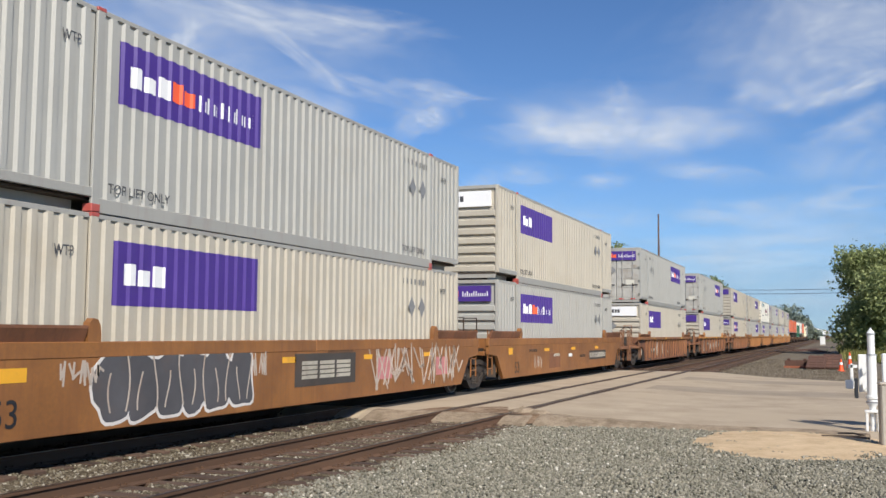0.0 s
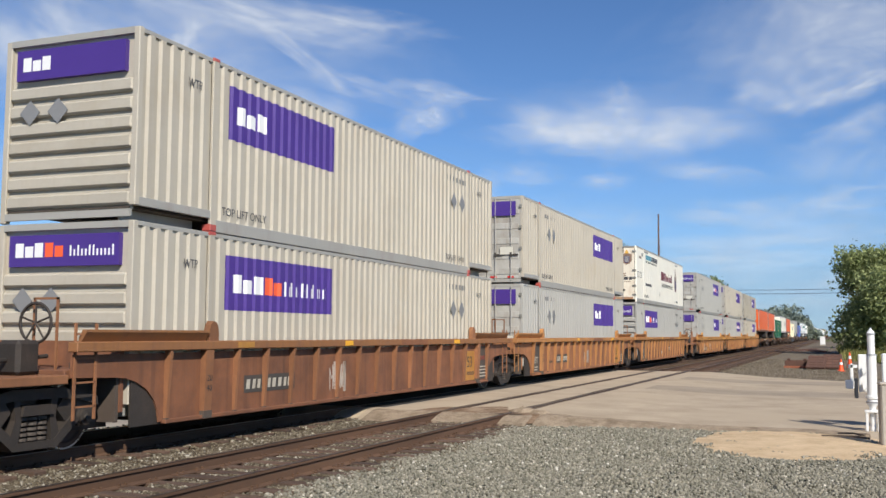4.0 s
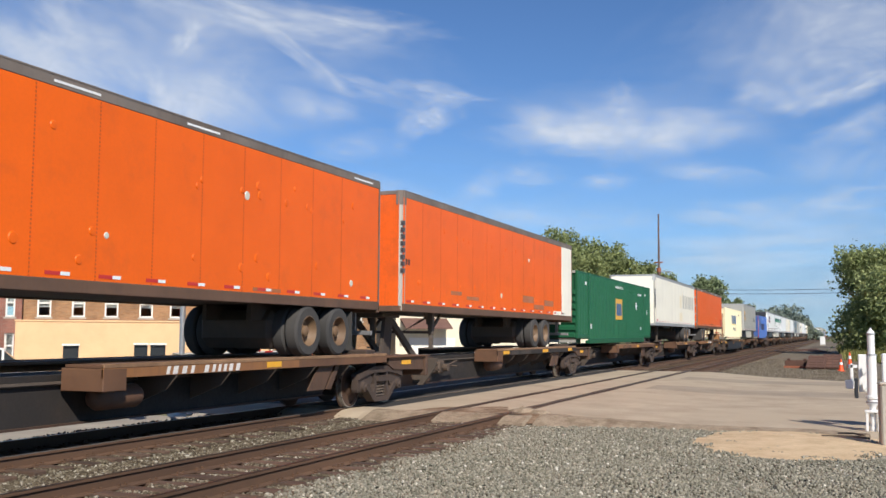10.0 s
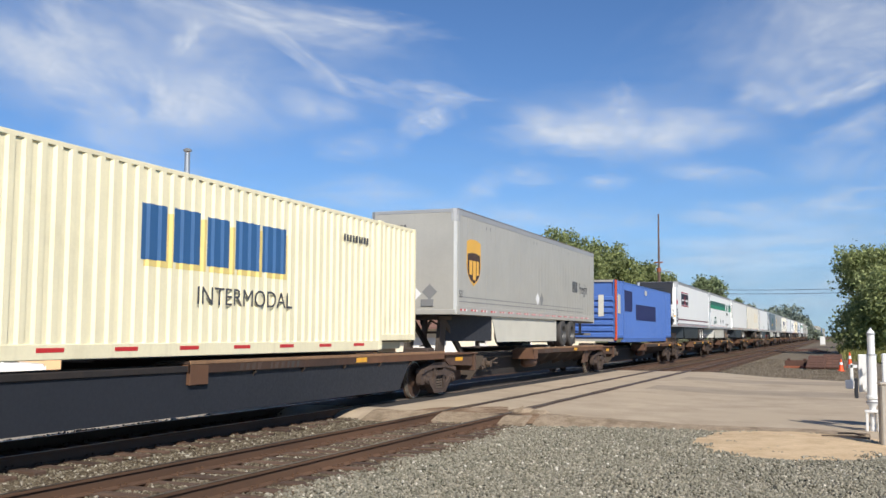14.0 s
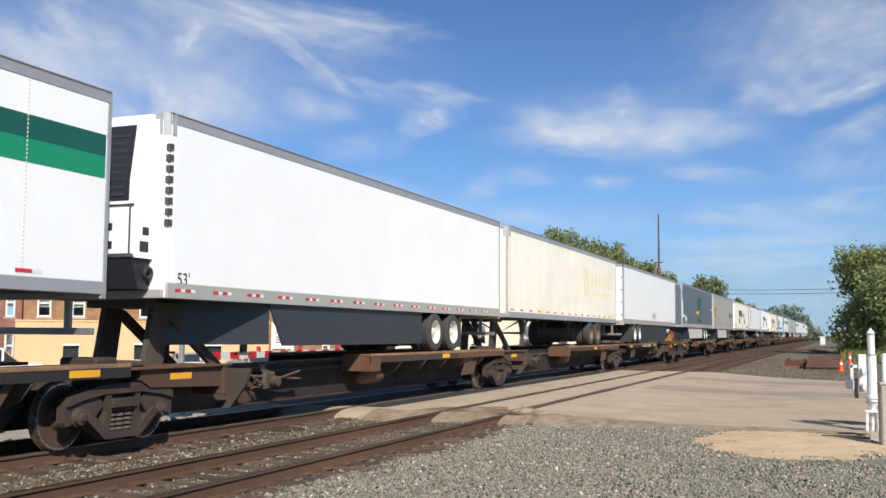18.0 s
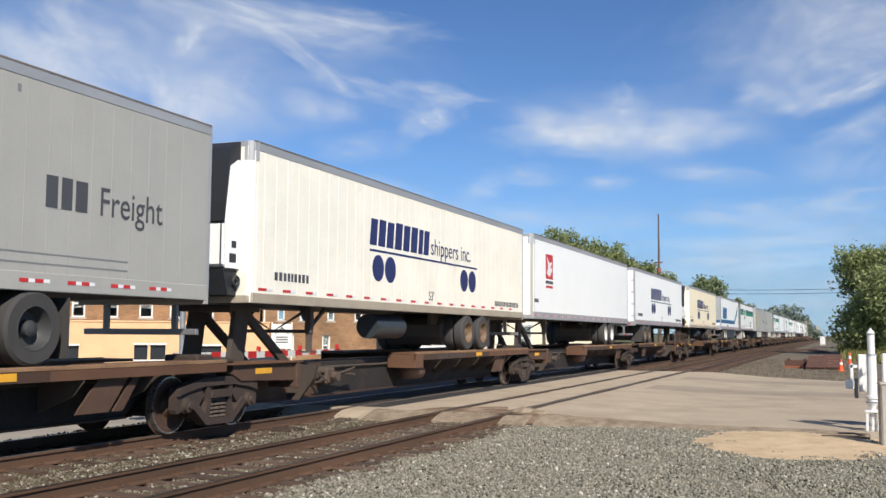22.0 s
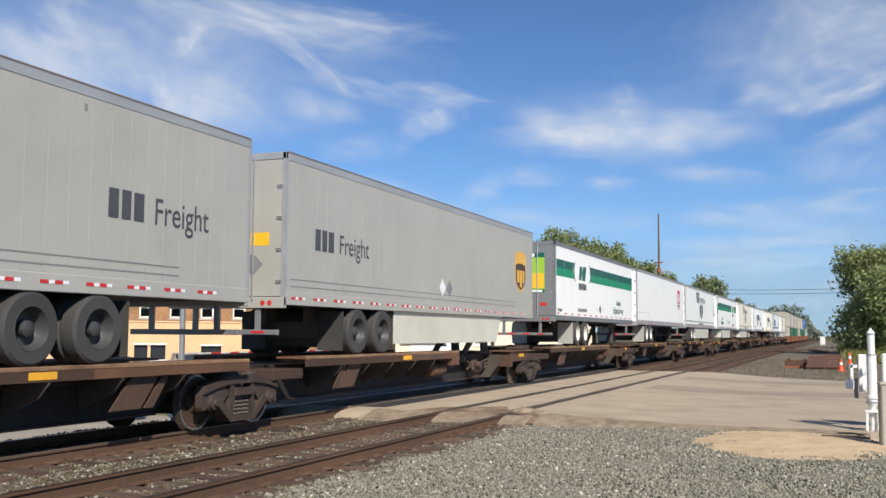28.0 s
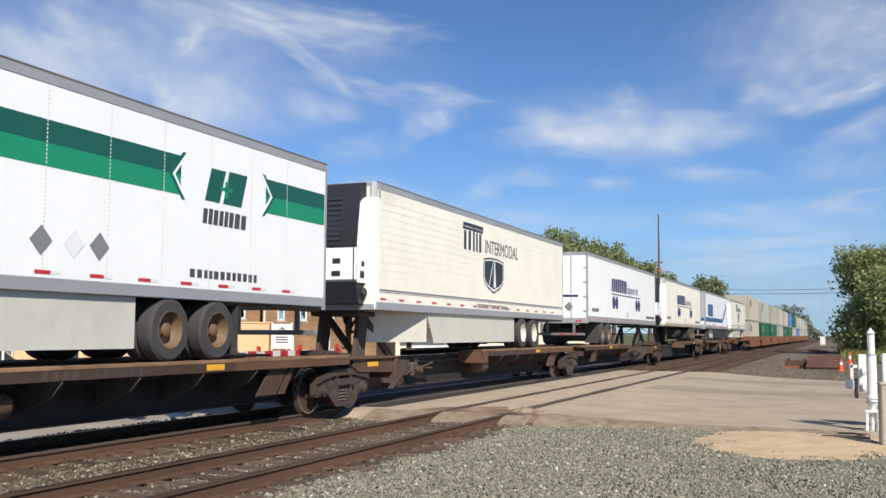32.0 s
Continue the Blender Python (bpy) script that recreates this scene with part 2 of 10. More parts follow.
    "alu_mid": material("dull aluminium rail", (0.40, 0.405, 0.415), rough=0.5, metal=0.3, vary=0.08, stretch=(1, 0.4, 2), dirt=(0.26, 0.25, 0.235), dirt_amount=0.25),
    "alu_dark": material("weathered aluminium rail", (0.27, 0.27, 0.275), rough=0.5, metal=0.45, vary=0.1),
    "steel_door": material("stainless door skin", (0.55, 0.55, 0.53), rough=0.42, metal=0.35, vary=0.06),
    "tr_orange": paint("orange trailer paint", (0.82, 0.127, 0.006), rough=0.4, spec=0.25, dirt=(0.42, 0.09, 0.03), dirt_amount=0.2, dirt_scale=1.2),
    "tr_white": paint("white trailer skin", (0.92, 0.92, 0.90), rough=0.4, vary=0.02, dirt=(0.82, 0.80, 0.74), dirt_amount=0.08),
    "tr_cream": paint("yellowed white trailer skin", (0.93, 0.88, 0.75), rough=0.45, dirt=(0.58, 0.47, 0.31), dirt_amount=0.2, streak=0.06),
    "tr_ivory": paint("cream trailer skin", (0.90, 0.80, 0.59), rough=0.45, dirt=(0.6, 0.47, 0.29), dirt_amount=0.18, streak=0.08),
    "tr_silver": paint("pale silver trailer skin", (0.405, 0.392, 0.355), rough=0.4, dirt=(0.31, 0.30, 0.275), dirt_amount=0.25, streak=0.12),
    "tr_grey": paint("slate grey trailer skin", (0.132, 0.157, 0.182), rough=0.4),
    "skirt_grey": paint("pale side skirt", (0.60, 0.58, 0.50), dirt=(0.35, 0.3, 0.22), dirt_amount=0.2),
    "skirt_dark": paint("dark side skirt", (0.034, 0.040, 0.046)),
    "slat_blue": paint("blue black louvre", (0.035, 0.042, 0.058), rough=0.5),
    "unit_black": paint("black grille", (0.02, 0.022, 0.028), rough=0.6),
    "glass": material("dark window glass", (0.03, 0.035, 0.04), rough=0.08, vary=0.02, spec=0.8),
}


# ---------------------------------------------------------------- mesh building
class Geo:
    """Collects vertices and faces of one mesh."""

    def __init__(self):
        self.v, self.f = [], []

    def add(self, verts, faces):
        k = len(self.v)
        self.v += [tuple(p) for p in verts]
        self.f += [tuple(i + k for i in q) for q in faces]
        return self

    def box(self, x0, x1, y0, y1, z0, z1, c=0.0):
        x0, x1, y0, y1, z0, z1 = min(x0, x1), max(x0, x1), min(y0, y1), max(y0, y1), min(z0, z1), max(z0, z1)
        if c <= 0:
            return self.add([(x, y, z) for z in (z0, z1) for y in (y0, y1) for x in (x0, x1)],
                            [(0, 2, 3, 1), (4, 5, 7, 6), (0, 1, 5, 4), (2, 6, 7, 3), (0, 4, 6, 2), (1, 3, 7, 5)])
        c = min(c, (x1 - x0) / 2.1, (y1 - y0) / 2.1, (z1 - z0) / 2.1)
        vs, ix = [], {}
        for sx, sy, sz in itertools.product((0, 1), repeat=3):
            p = ((x0, x1)[sx], (y0, y1)[sy], (z0, z1)[sz])
            d = (c * (1 - 2 * sx), c * (1 - 2 * sy), c * (1 - 2 * sz))
            for a in range(3):
                q = [p[i] + (0 if i == a else d[i]) for i in range(3)]
                ix[(sx, sy, sz, a)] = len(vs)
                vs.append(q)
        fs = []
        for a in range(3):
            b, e = (a + 1) % 3, (a + 2) % 3
            for s in (0, 1):
                def key(sb, se):
                    k = [0, 0, 0]
                    k[a], k[b], k[e] = s, sb, se
                    return ix[(*k, a)]
                q = [key(0, 0), key(1, 0), key(1, 1), key(0, 1)]
                fs.append(q if s else q[::-1])
                for sb in (0, 1):
                    # edge faces between faces a and b along e
                    if s is not None:
                        k0, k1 = [0, 0, 0], [0, 0, 0]
                        k0[a], k0[b], k0[e] = s, sb, 0
                        k1[a], k1[b], k1[e] = s, sb, 1
                        q = [ix[(*k0, a)], ix[(*k1, a)], ix[(*k1, b)], ix[(*k0, b)]]
                        fs.append(q if (s + sb) % 2 else q[::-1])
        for sx, sy, sz in itertools.product((0, 1), repeat=3):
            q = [ix[(sx, sy, sz, a)] for a in range(3)]
            fs.append(q if (sx + sy + sz) % 2 else q[::-1])
        return self.add(vs, fs)

    def cyl(self, p0, p1, r, n=12, r1=None, caps=True):
        p0, p1 = Vector(p0), Vector(p1)
        d = (p1 - p0).normalized()
        a = d.orthogonal().normalized()
        b = d.cross(a)
        r1 = r if r1 is None else r1
        ring = [(math.cos(2 * math.pi * i / n), math.sin(2 * math.pi * i / n)) for i in range(n)]
        vs = [p0 + (a * u + b * w) * r for u, w in ring] + [p1 + (a * u + b * w) * r1 for u, w in ring]
        fs = [(i, (i + 1) % n, n + (i + 1) % n, n + i) for i in range(n)]
        if caps:
            fs += [tuple(range(n - 1, -1, -1)), tuple(range(n, 2 * n))]
        return self.add(vs, fs)

    def turned(self, centre, axis, profile, n=16):
        """A turned shape round an axis ('x', 'y' or 'z') through centre: profile of (along, radius)."""
        k = "xyz".index(axis)
        b, e = (k + 1) % 3, (k + 2) % 3
        vs = []
        for s, r in profile:
            for i in range(n):
                q = [0, 0, 0]
                q[k], q[b], q[e] = s, r * math.cos(2 * math.pi * i / n), r * math.sin(2 * math.pi * i / n)
                vs.append([centre[j] + q[j] for j in range(3)])
        m = len(profile)
        fs = [(j * n + i, j * n + (i + 1) % n, (j + 1) * n + (i + 1) % n, (j + 1) * n + i) for j in range(m - 1) for i in range(n)]
        fs += [tuple(range(n - 1, -1, -1)), tuple((m - 1) * n + i for i in range(n))]
        return self.add(vs, fs)

    def ring(self, centre, axis, r, tube, n=24, spokes=0):
        """A hoop round an axis, with spokes."""
        k = "xyz".index(axis)
        b, e = (k + 1) % 3, (k + 2) % 3
        base = len(self.v)
        for i in range(n):
            for j in range(6):
                t, w = 2 * math.pi * i / n, 2 * math.pi * j / 6
                q = [0, 0, 0]
                q[k], q[b], q[e] = tube * math.sin(w), (r + tube * math.cos(w)) * math.cos(t), (r + tube * math.cos(w)) * math.sin(t)
                self.v.append(tuple(centre[m] + q[m] for m in range(3)))
        self.f += [tuple(base + x for x in (i * 6 + j, i * 6 + (j + 1) % 6, (i + 1) % n * 6 + (j + 1) % 6, (i + 1) % n * 6 + j)) for i in range(n) for j in range(6)]
        for s in range(spokes):
            t = 2 * math.pi * s / spokes
            q = [0, 0, 0]
            q[b], q[e] = r * math.cos(t), r * math.sin(t)
            self.cyl(centre, [centre[m] + q[m] for m in range(3)], tube * 0.7, 5)
        return self

    def prism(self, pts, axis, a, b):
        """A flat outline pushed from a to b along an axis; pts hold the other two coordinates in cyclic order."""
        k = "xyz".index(axis)
        n = len(pts)
        vs = []
        for s in (a, b):
            for u, w in pts:
                q = [0, 0, 0]
                q[k], q[(k + 1) % 3], q[(k + 2) % 3] = s, u, w
                vs.append(q)
        fs = [(i, (i + 1) % n, n + (i + 1) % n, n + i) for i in range(n)] + [tuple(range(n - 1, -1, -1)), tuple(range(n, 2 * n))]
        return self.add(vs, fs)

    def mesh(self, name, mat, smooth=False):
        me = bpy.data.meshes.new(name)
        me.from_pydata(self.v, [], self.f)
        me.materials.append(M[mat] if isinstance(mat, str) else mat)
        if smooth:
            me.polygons.foreach_set("use_smooth", [True] * len(me.polygons))
            me.set_sharp_from_angle(angle=radians(40))
        me.update()
        return me


SMALL = {"lettering", "reflective_tape", "number_bar", "mark_bar", "seam", "code_bar", "sign_shape", "spring", "grille", "hand_hole"}     # too fine to pick apart


def part(name, geo, mat, parent, label="", smooth=False):
    """One mesh object under a thing or a part. geo: a Geo or a finished mesh."""
    ob = new(name, geo if isinstance(geo, bpy.types.Mesh) else geo.mesh(name, mat, smooth))
    ob.parent = parent
    if label:
        ob["label"] = label
    if name in SMALL:
        ob["kind"] = "stuff"
    return ob


def thing(name, label, category, group="", kind=""):
    return tagged(new(name), label, category, group, kind)


def solid(name, geo, mat, label, category, group="", kind="", smooth=False):
    return tagged(new(name, geo.mesh(name, mat, smooth)), label, category, group, kind)


def lettering(words, size, mat, squeeze=1.0, shear=0.0):
    """A flat mesh of words in the built-in font: starts at the origin, x to the right, y up."""
    cu = bpy.data.curves.new("words", "FONT")
    cu.body, cu.size, cu.shear, cu.extrude, cu.offset = words, size, shear, 0.0015, 0.0
    ob = bpy.data.objects.new("words", cu)
    me = bpy.data.meshes.new_from_object(ob)
    bpy.data.objects.remove(ob)
    me.transform(Matrix.Diagonal((squeeze, 1, 1, 1)))
    me.materials.clear()
    me.materials.append(M[mat])
    return me


ON_SIDE = Matrix(((0, 0, 1, 0), (1, 0, 0, 0), (0, 1, 0, 0), (0, 0, 0, 1)))    # reads along +y on a face that looks to +x
ON_END = Matrix(((1, 0, 0, 0), (0, 0, -1, 0), (0, 1, 0, 0), (0, 0, 0, 1)))    # reads along +x on a face that looks to -y


def words_on_side(words, y, z, size, mat, parent, x=SIDE, squeeze=1.0, shear=0.0, down=False):
    me = lettering("\n".join(words) if down else words, size, mat, squeeze, shear)
    me.transform(Matrix.Translation((x + 0.006, y, z)) @ ON_SIDE)
    return part("lettering", me, mat, parent)


def words_on_end(words, x, z, size, mat, parent, y=0.0, squeeze=1.0, shear=0.0):
    me = lettering(words, size, mat, squeeze, shear)
    me.transform(Matrix.Translation((x, y - 0.006, z)) @ ON_END)
    return part("lettering", me, mat, parent)


def bars(y0, y1, z0, z1, n, seed, slant=0.0, gap=0.25):
    """Plain upright bars in place of a word: their outlines as (y, z) quads."""
    rnd = random.Random(seed)
    w = [rnd.uniform(0.8, 1.2) for _ in range(n)]
    k = (y1 - y0) / sum(w)
    out, y = [], y0
    for a in w:
        out.append((y, y + a * k * (1 - gap), z0, z1 - rnd.uniform(0, 0.06) * (z1 - z0)))
        y += a * k
    return out


def side_rects(rects, x=SIDE, t=0.004, slant=0.0):
    g = Geo()
    for y0, y1, z0, z1 in rects:
        s = slant * (z1 - z0)
        g.prism([(y0, z0), (y1, z0), (y1 + s, z1), (y0 + s, z1)], "x", x, x + t)
    return g


def end_rects(rects, y=0.0, t=0.004):
    g = Geo()
    for x0, x1, z0, z1 in rects:
        g.box(x0, x1, y - t, y, z0, z1)
    return g


def diamond_side(y, z, r, mat, parent, x=SIDE):
    return part("placard", Geo().prism([(y - r, z), (y, z - r), (y + r, z), (y, z + r)], "x", x + 0.001, x + 0.008), mat, parent)


def diamond_end(x, z, r, mat, parent, y=0.0):
    return part("placard", Geo().prism([(z - r, x), (z, x - r), (z + r, x), (z, x + r)], "y", y - 0.008, y - 0.001), mat, parent)


# ---------------------------------------------------------------- containers
LEN, TALL, POST = 16.20, 2.90, 1.98
PITCH = 0.277


def wave(y, depth):
    u = (y / PITCH) % 1.0
    if u < 0.36:
        return 0.0
    if u < 0.50:
        return -depth * (u - 0.36) / 0.14
    if u < 0.86:
        return -depth
    return -depth * (1 - (u - 0.86) / 0.14)


def corrugated(g, y0, y1, z0, z1, x, depth=0.04, lift=0.0):
    """An upright folded sheet that looks to +x, in step with its neighbours."""
    ys = {y0, y1}
    for k in range(int(y0 / PITCH) - 1, int(y1 / PITCH) + 2):
        for u in (0.0, 0.36, 0.50, 0.86):
            y = (k + u) * PITCH
            if y0 < y < y1:
                ys.add(y)
    ys = sorted(ys)
    vs, fs = [], []
    for y in ys:
        vs += [(x + wave(y, depth) + lift, y, z0), (x + wave(y, depth) + lift, y, z1)]
    for i in range(len(ys) - 1):
        fs.append((2 * i, 2 * i + 2, 2 * i + 3, 2 * i + 1))
    return g.add(vs, fs)


def folded_rects(rects, x, depth=0.04, lift=0.004):
    g = Geo()
    for y0, y1, z0, z1 in rects:
        corrugated(g, y0, y1, z0, z1, x, depth, lift)
    return g


def sign_bars(y0, z0, w, h, worn):
    """The shapes on a purple sign: three white blocks, two orange ones, a row of thin white bars."""
    a, b, m = z0 + 0.32 * h, z0 + 0.66 * h, z0 + 0.575 * h
    u = w / 4.3
    white = [(y0 + 0.28 * u, y0 + 0.58 * u, a, b), (y0 + 0.63 * u, y0 + 0.95 * u, a, m), (y0 + 1.0 * u, y0 + 1.33 * u, a, b)]
    orange = [(y0 + 1.37 * u, y0 + 1.68 * u, a, b), (y0 + 1.71 * u, y0 + 2.04 * u, a, m)]
    thin = [] if worn else [(y0 + (2.22 + 0.137 * i) * u, y0 + (2.22 + 0.137 * i + (0.05, 0.035, 0.06)[i % 3]) * u, a, z0 + (0.61 if i in (0, 2, 5, 7, 9, 13) else 0.52) * h) for i in range(14)]
    return white, ([] if worn else orange), thin


def container(name, label, skin, front=True, worn=False, sign="near", style="folded", group="stacked containers", end_sign="purple"):
    """A 53 ft container. front: the closed end looks to -y, else the doors. sign: the end near which the side sign sits."""
    c = thing(name, label, "container", group)
    frame_mat = "rail_grey" if skin in ("box_grey", "box_cream", "box_tan") else skin
    xw = SIDE - 0.012
    g = Geo()
    corrugated(g, POST + 0.08, LEN - POST - 0.08, 0.2, TALL - 0.07, xw)
    part("side_wall", g, skin, c)
    for a, b in ((0.10, POST - 0.08), (LEN - POST + 0.08, LEN - 0.10)):
        part("side_wall", corrugated(Geo(), a, b, 0.34, TALL - 0.07, xw), skin, c)
    part("side_wall", Geo().box(-SIDE + 0.01, -SIDE + 0.05, 0.1, LEN - 0.1, 0.2, TALL - 0.05), skin, c)
    part("roof", Geo().box(-SIDE + 0.02, SIDE - 0.055, 0.05, LEN - 0.05, TALL - 0.06, TALL - 0.02), skin, c)
    part("top_rail", Geo().box(SIDE - 0.055, SIDE - 0.022, 0.1, LEN - 0.1, TALL - 0.075, TALL, 0.008), frame_mat, c)
    part("top_rail", Geo().box(-SIDE, -SIDE + 0.05, 0.1, LEN - 0.1, TALL - 0.075, TALL), frame_mat, c)
    part("bottom_rail", Geo().box(SIDE - 0.06, SIDE - 0.004, POST, LEN - POST, -0.012, 0.2, 0.01), frame_mat, c)
    for a, b in ((0.08, POST), (LEN - POST, LEN - 0.08)):
        part("bottom_rail", Geo().box(SIDE - 0.06, SIDE - 0.004, a, b, 0.2, 0.34, 0.01), frame_mat, c)
    for a, b in ((0.12, POST - 0.08), (LEN - POST + 0.08, LEN - 0.12)):
        part("tunnel_plate", Geo().box(SIDE - 0.40, SIDE - 0.36, a, b, 0.0, 0.2), frame_mat, c)
    part("floor", Geo().box(-SIDE + 0.03, SIDE - 0.14, 0.05, LEN - 0.05, 0.17, 0.2), "under", c)
    for y in (0.0, LEN - 0.11):
        for x in (SIDE - 0.11, -SIDE):
            part("corner_post", Geo().box(x, x + 0.11, y, y + 0.11, 0.2 if x > 0 else 0, TALL, 0.012), skin, c)
    for y in (POST - 0.08, LEN - POST - 0.08):
        part("lift_post", Geo().box(SIDE - 0.05, SIDE + 0.002, y, y + 0.16, 0.0, TALL, 0.01), skin, c)
        for z in (TALL - 0.05, 0.0):
            part("corner_casting", Geo().box(SIDE - 0.16, SIDE + 0.006, y - 0.01, y + 0.17, z, z + 0.115 if z == 0 else TALL + 0.012, 0.01),
                 "red_faded" if skin in ("box_grey", "box_cream") else frame_mat, c)
    # ends
    part("end_wall", Geo().box(-SIDE + 0.1, SIDE - 0.1, LEN - 0.06, LEN - 0.02, 0.15, TALL - 0.05), skin, c)
    for end, closed in ((0.0, front),):
        s = -1
        if closed:
            g = Geo().box(-SIDE + 0.1, SIDE - 0.1, end - s * 0.07, end - s * 0.10, 0.15, TALL - 0.05)
            part("end_wall", g, skin, c)
            for i in range(9) if skin == "box_ivory" else ():
                x = -SIDE + 0.14 + i * 0.262
                part("end_rib", Geo().box(x, x + 0.16, end - s * 0.075, end + s * 0.004, 0.16, TALL - 0.1, 0.03), skin, c)
                if i in (1, 3, 4, 6, 8):
                    part("rust_streak", end_rects([(x + 0.03, x + 0.07 + 0.01 * i, 0.16, (1.2, 2.6, 1.0, 1.9, 2.3)[i // 2])], end + s * 0.008), "stain_rust", c)
            for i in range(7) if skin != "box_ivory" else ():
                z = 0.22 + i * 0.285
                part("end_rib", Geo().box(-SIDE + 0.11, SIDE - 0.11, end - s * 0.075, end + s * 0.004, z, z + 0.20, 0.03), skin, c)
        else:
            for x0, x1 in ((-SIDE + 0.1, -0.012), (0.012, SIDE - 0.1)):
                door = part("door", Geo().box(x0, x1, end - s * 0.05, end - s * 0.012, 0.16, TALL - 0.1, 0.008), "door_dirty", c)
                for i in range(5):
                    z = 0.3 + i * 0.5
                    part("door_panel", Geo().box(x0 + 0.06, x1 - 0.06, end - s * 0.012, end + s * 0.006, z, z + 0.2, 0.006), "door_dirty", door)
                for k in (0.27, 0.73):
                    x = x0 + k * (x1 - x0)
                    part("locking_bar", Geo().cyl((x, end + s * 0.035, 0.12), (x, end + s * 0.035, TALL - 0.08), 0.019, 8), "rail_grey", door)
                    part("bar_handle", Geo().box(x - 0.02, x + 0.25, end + s * 0.03, end + s * 0.055, 0.92, 0.97).box(x - 0.035, x + 0.035, end + s * 0.02, end + s * 0.06, 0.86, 1.02), "panel_dark", door)
            for x in (-SIDE + 0.09, SIDE - 0.11):
                for z in (0.4, 1.1, 1.8, 2.5):
                    part("hinge", Geo().box(x - 0.03, x + 0.06, end, end + s * 0.035, z, z + 0.1), "hinge_grey", c)
            if end == 0:
                part("reflective_strip", end_rects([(x, x + 0.22, 0.18, 0.24) for x in (-1.1, -0.55, 0.15, 0.75)], -0.003), "red", c)
                part("notice", end_rects([(0.5, 0.95, 0.95, 1.2)], -0.052), "skirt_grey", c)
    part("end_sill", Geo().box(-SIDE + 0.1, SIDE - 0.1, 0, 0.06, 0.04, 0.15), "rail_grey", c)
    part("end_header", Geo().box(-SIDE + 0.1, SIDE - 0.1, 0, 0.07, TALL - 0.1, TALL), "rail_grey", c)
    if skin == "box_tan":
        part("stained_rib", folded_rects([(8.27, 8.5, 0.2, TALL - 0.07)], xw, lift=0.003), "stain_tan", c, "dark stained rib")
        part("stained_rib", folded_rects([(7.1, 8.2, 0.22, 0.9)], xw, lift=0.003), "box_cream", c)
    if style == "folded":
        # end sign
        yz = (-0.045 if not front else -0.014)
        part("end_sign", Geo().box(-1.05, 1.05, yz - 0.004, 0.08 if front else yz, 2.24, 2.72), end_sign, c, end_sign + " end sign")
        if end_sign == "white":
            part("sign_shape", end_rects(bars(-0.25, 0.2, 2.4, 2.58, 3, 4), yz - 0.005), "charcoal", c)
        else:
            part("sign_shape", end_rects([(-0.92 + 0.19 * i, -0.76 + 0.19 * i, 2.38, 2.55 + 0.05 * (i != 1)) for i in range(3)], yz - 0.005), "white", c)
        if not worn and end_sign == "purple":
            part("sign_shape", end_rects([(-0.34 + 0.19 * i, -0.18 + 0.19 * i, 2.38, 2.6 - 0.05 * i) for i in range(2)], yz - 0.005), "orange", c)
            part("sign_shape", end_rects([(0.14 + 0.072 * i, 0.17 + 0.072 * i, 2.39, 2.49 + 0.06 * (i in (0, 2, 5, 6, 11))) for i in range(12)], yz - 0.005), "white", c)
        for x, m in ((-0.75, "decal_grey"), (-0.2, "decal_grey")):
            diamond_end(x, 1.72, 0.2, m, c, yz)
        # side sign and marks
        w, h, z0 = 3.75, 0.93, TALL - 1.27
        y0 = POST + 0.45 if sign == "near" else LEN - POST - 0.27 - w
        part("side_sign", folded_rects([(y0, y0 + w, z0, z0 + h)], xw), "purple", c, "purple side sign")
        white, orange, thin = sign_bars(y0, z0, w, h, worn)
        part("sign_shape", folded_rects(white, xw, lift=0.008), "white", c)
        if orange:
            part("sign_shape", folded_rects(orange, xw, lift=0.008), "orange", c)
            part("sign_shape", folded_rects(thin, xw, lift=0.008), "white", c)
        yd = LEN - POST - 1.15 if sign == "near" else POST + 1.2
        for k in (0, 0.62):
            part("placard", Geo().prism([(yd + k - 0.2, 1.9), (yd + k, 1.65), (yd + k + 0.2, 1.9), (yd + k, 2.15)], "x", xw + 0.001, xw + 0.007), "decal_grey", c)
        part("number_bar", folded_rects(bars(yd - 0.45, yd + 0.05, 2.44, 2.58, 4, 7, gap=0.5) + bars(yd + 0.2, yd + 0.95, 2.44, 2.58, 6, 8, gap=0.5), xw), "print_grey", c)
        for y in (POST - 0.75, LEN - 1.3):
            me = lettering("WTP", 0.2, "charcoal", 0.85)
            me.transform(Matrix.Translation((xw + 0.004, y, 2.28)) @ ON_SIDE)
            part("lettering", me, "charcoal", c)
        me = lettering("TOP LIFT ONLY", 0.2, "charcoal")
        me.transform(Matrix.Translation((xw + 0.004, POST + 0.25, 0.3)) @ ON_SIDE)
        part("lettering", me, "charcoal", c)
        me = me.copy()
        me.transform(Matrix.Translation((0, LEN - 2 * POST - 2.0, 0)))
        part("lettering", me, "charcoal", c)
    return c


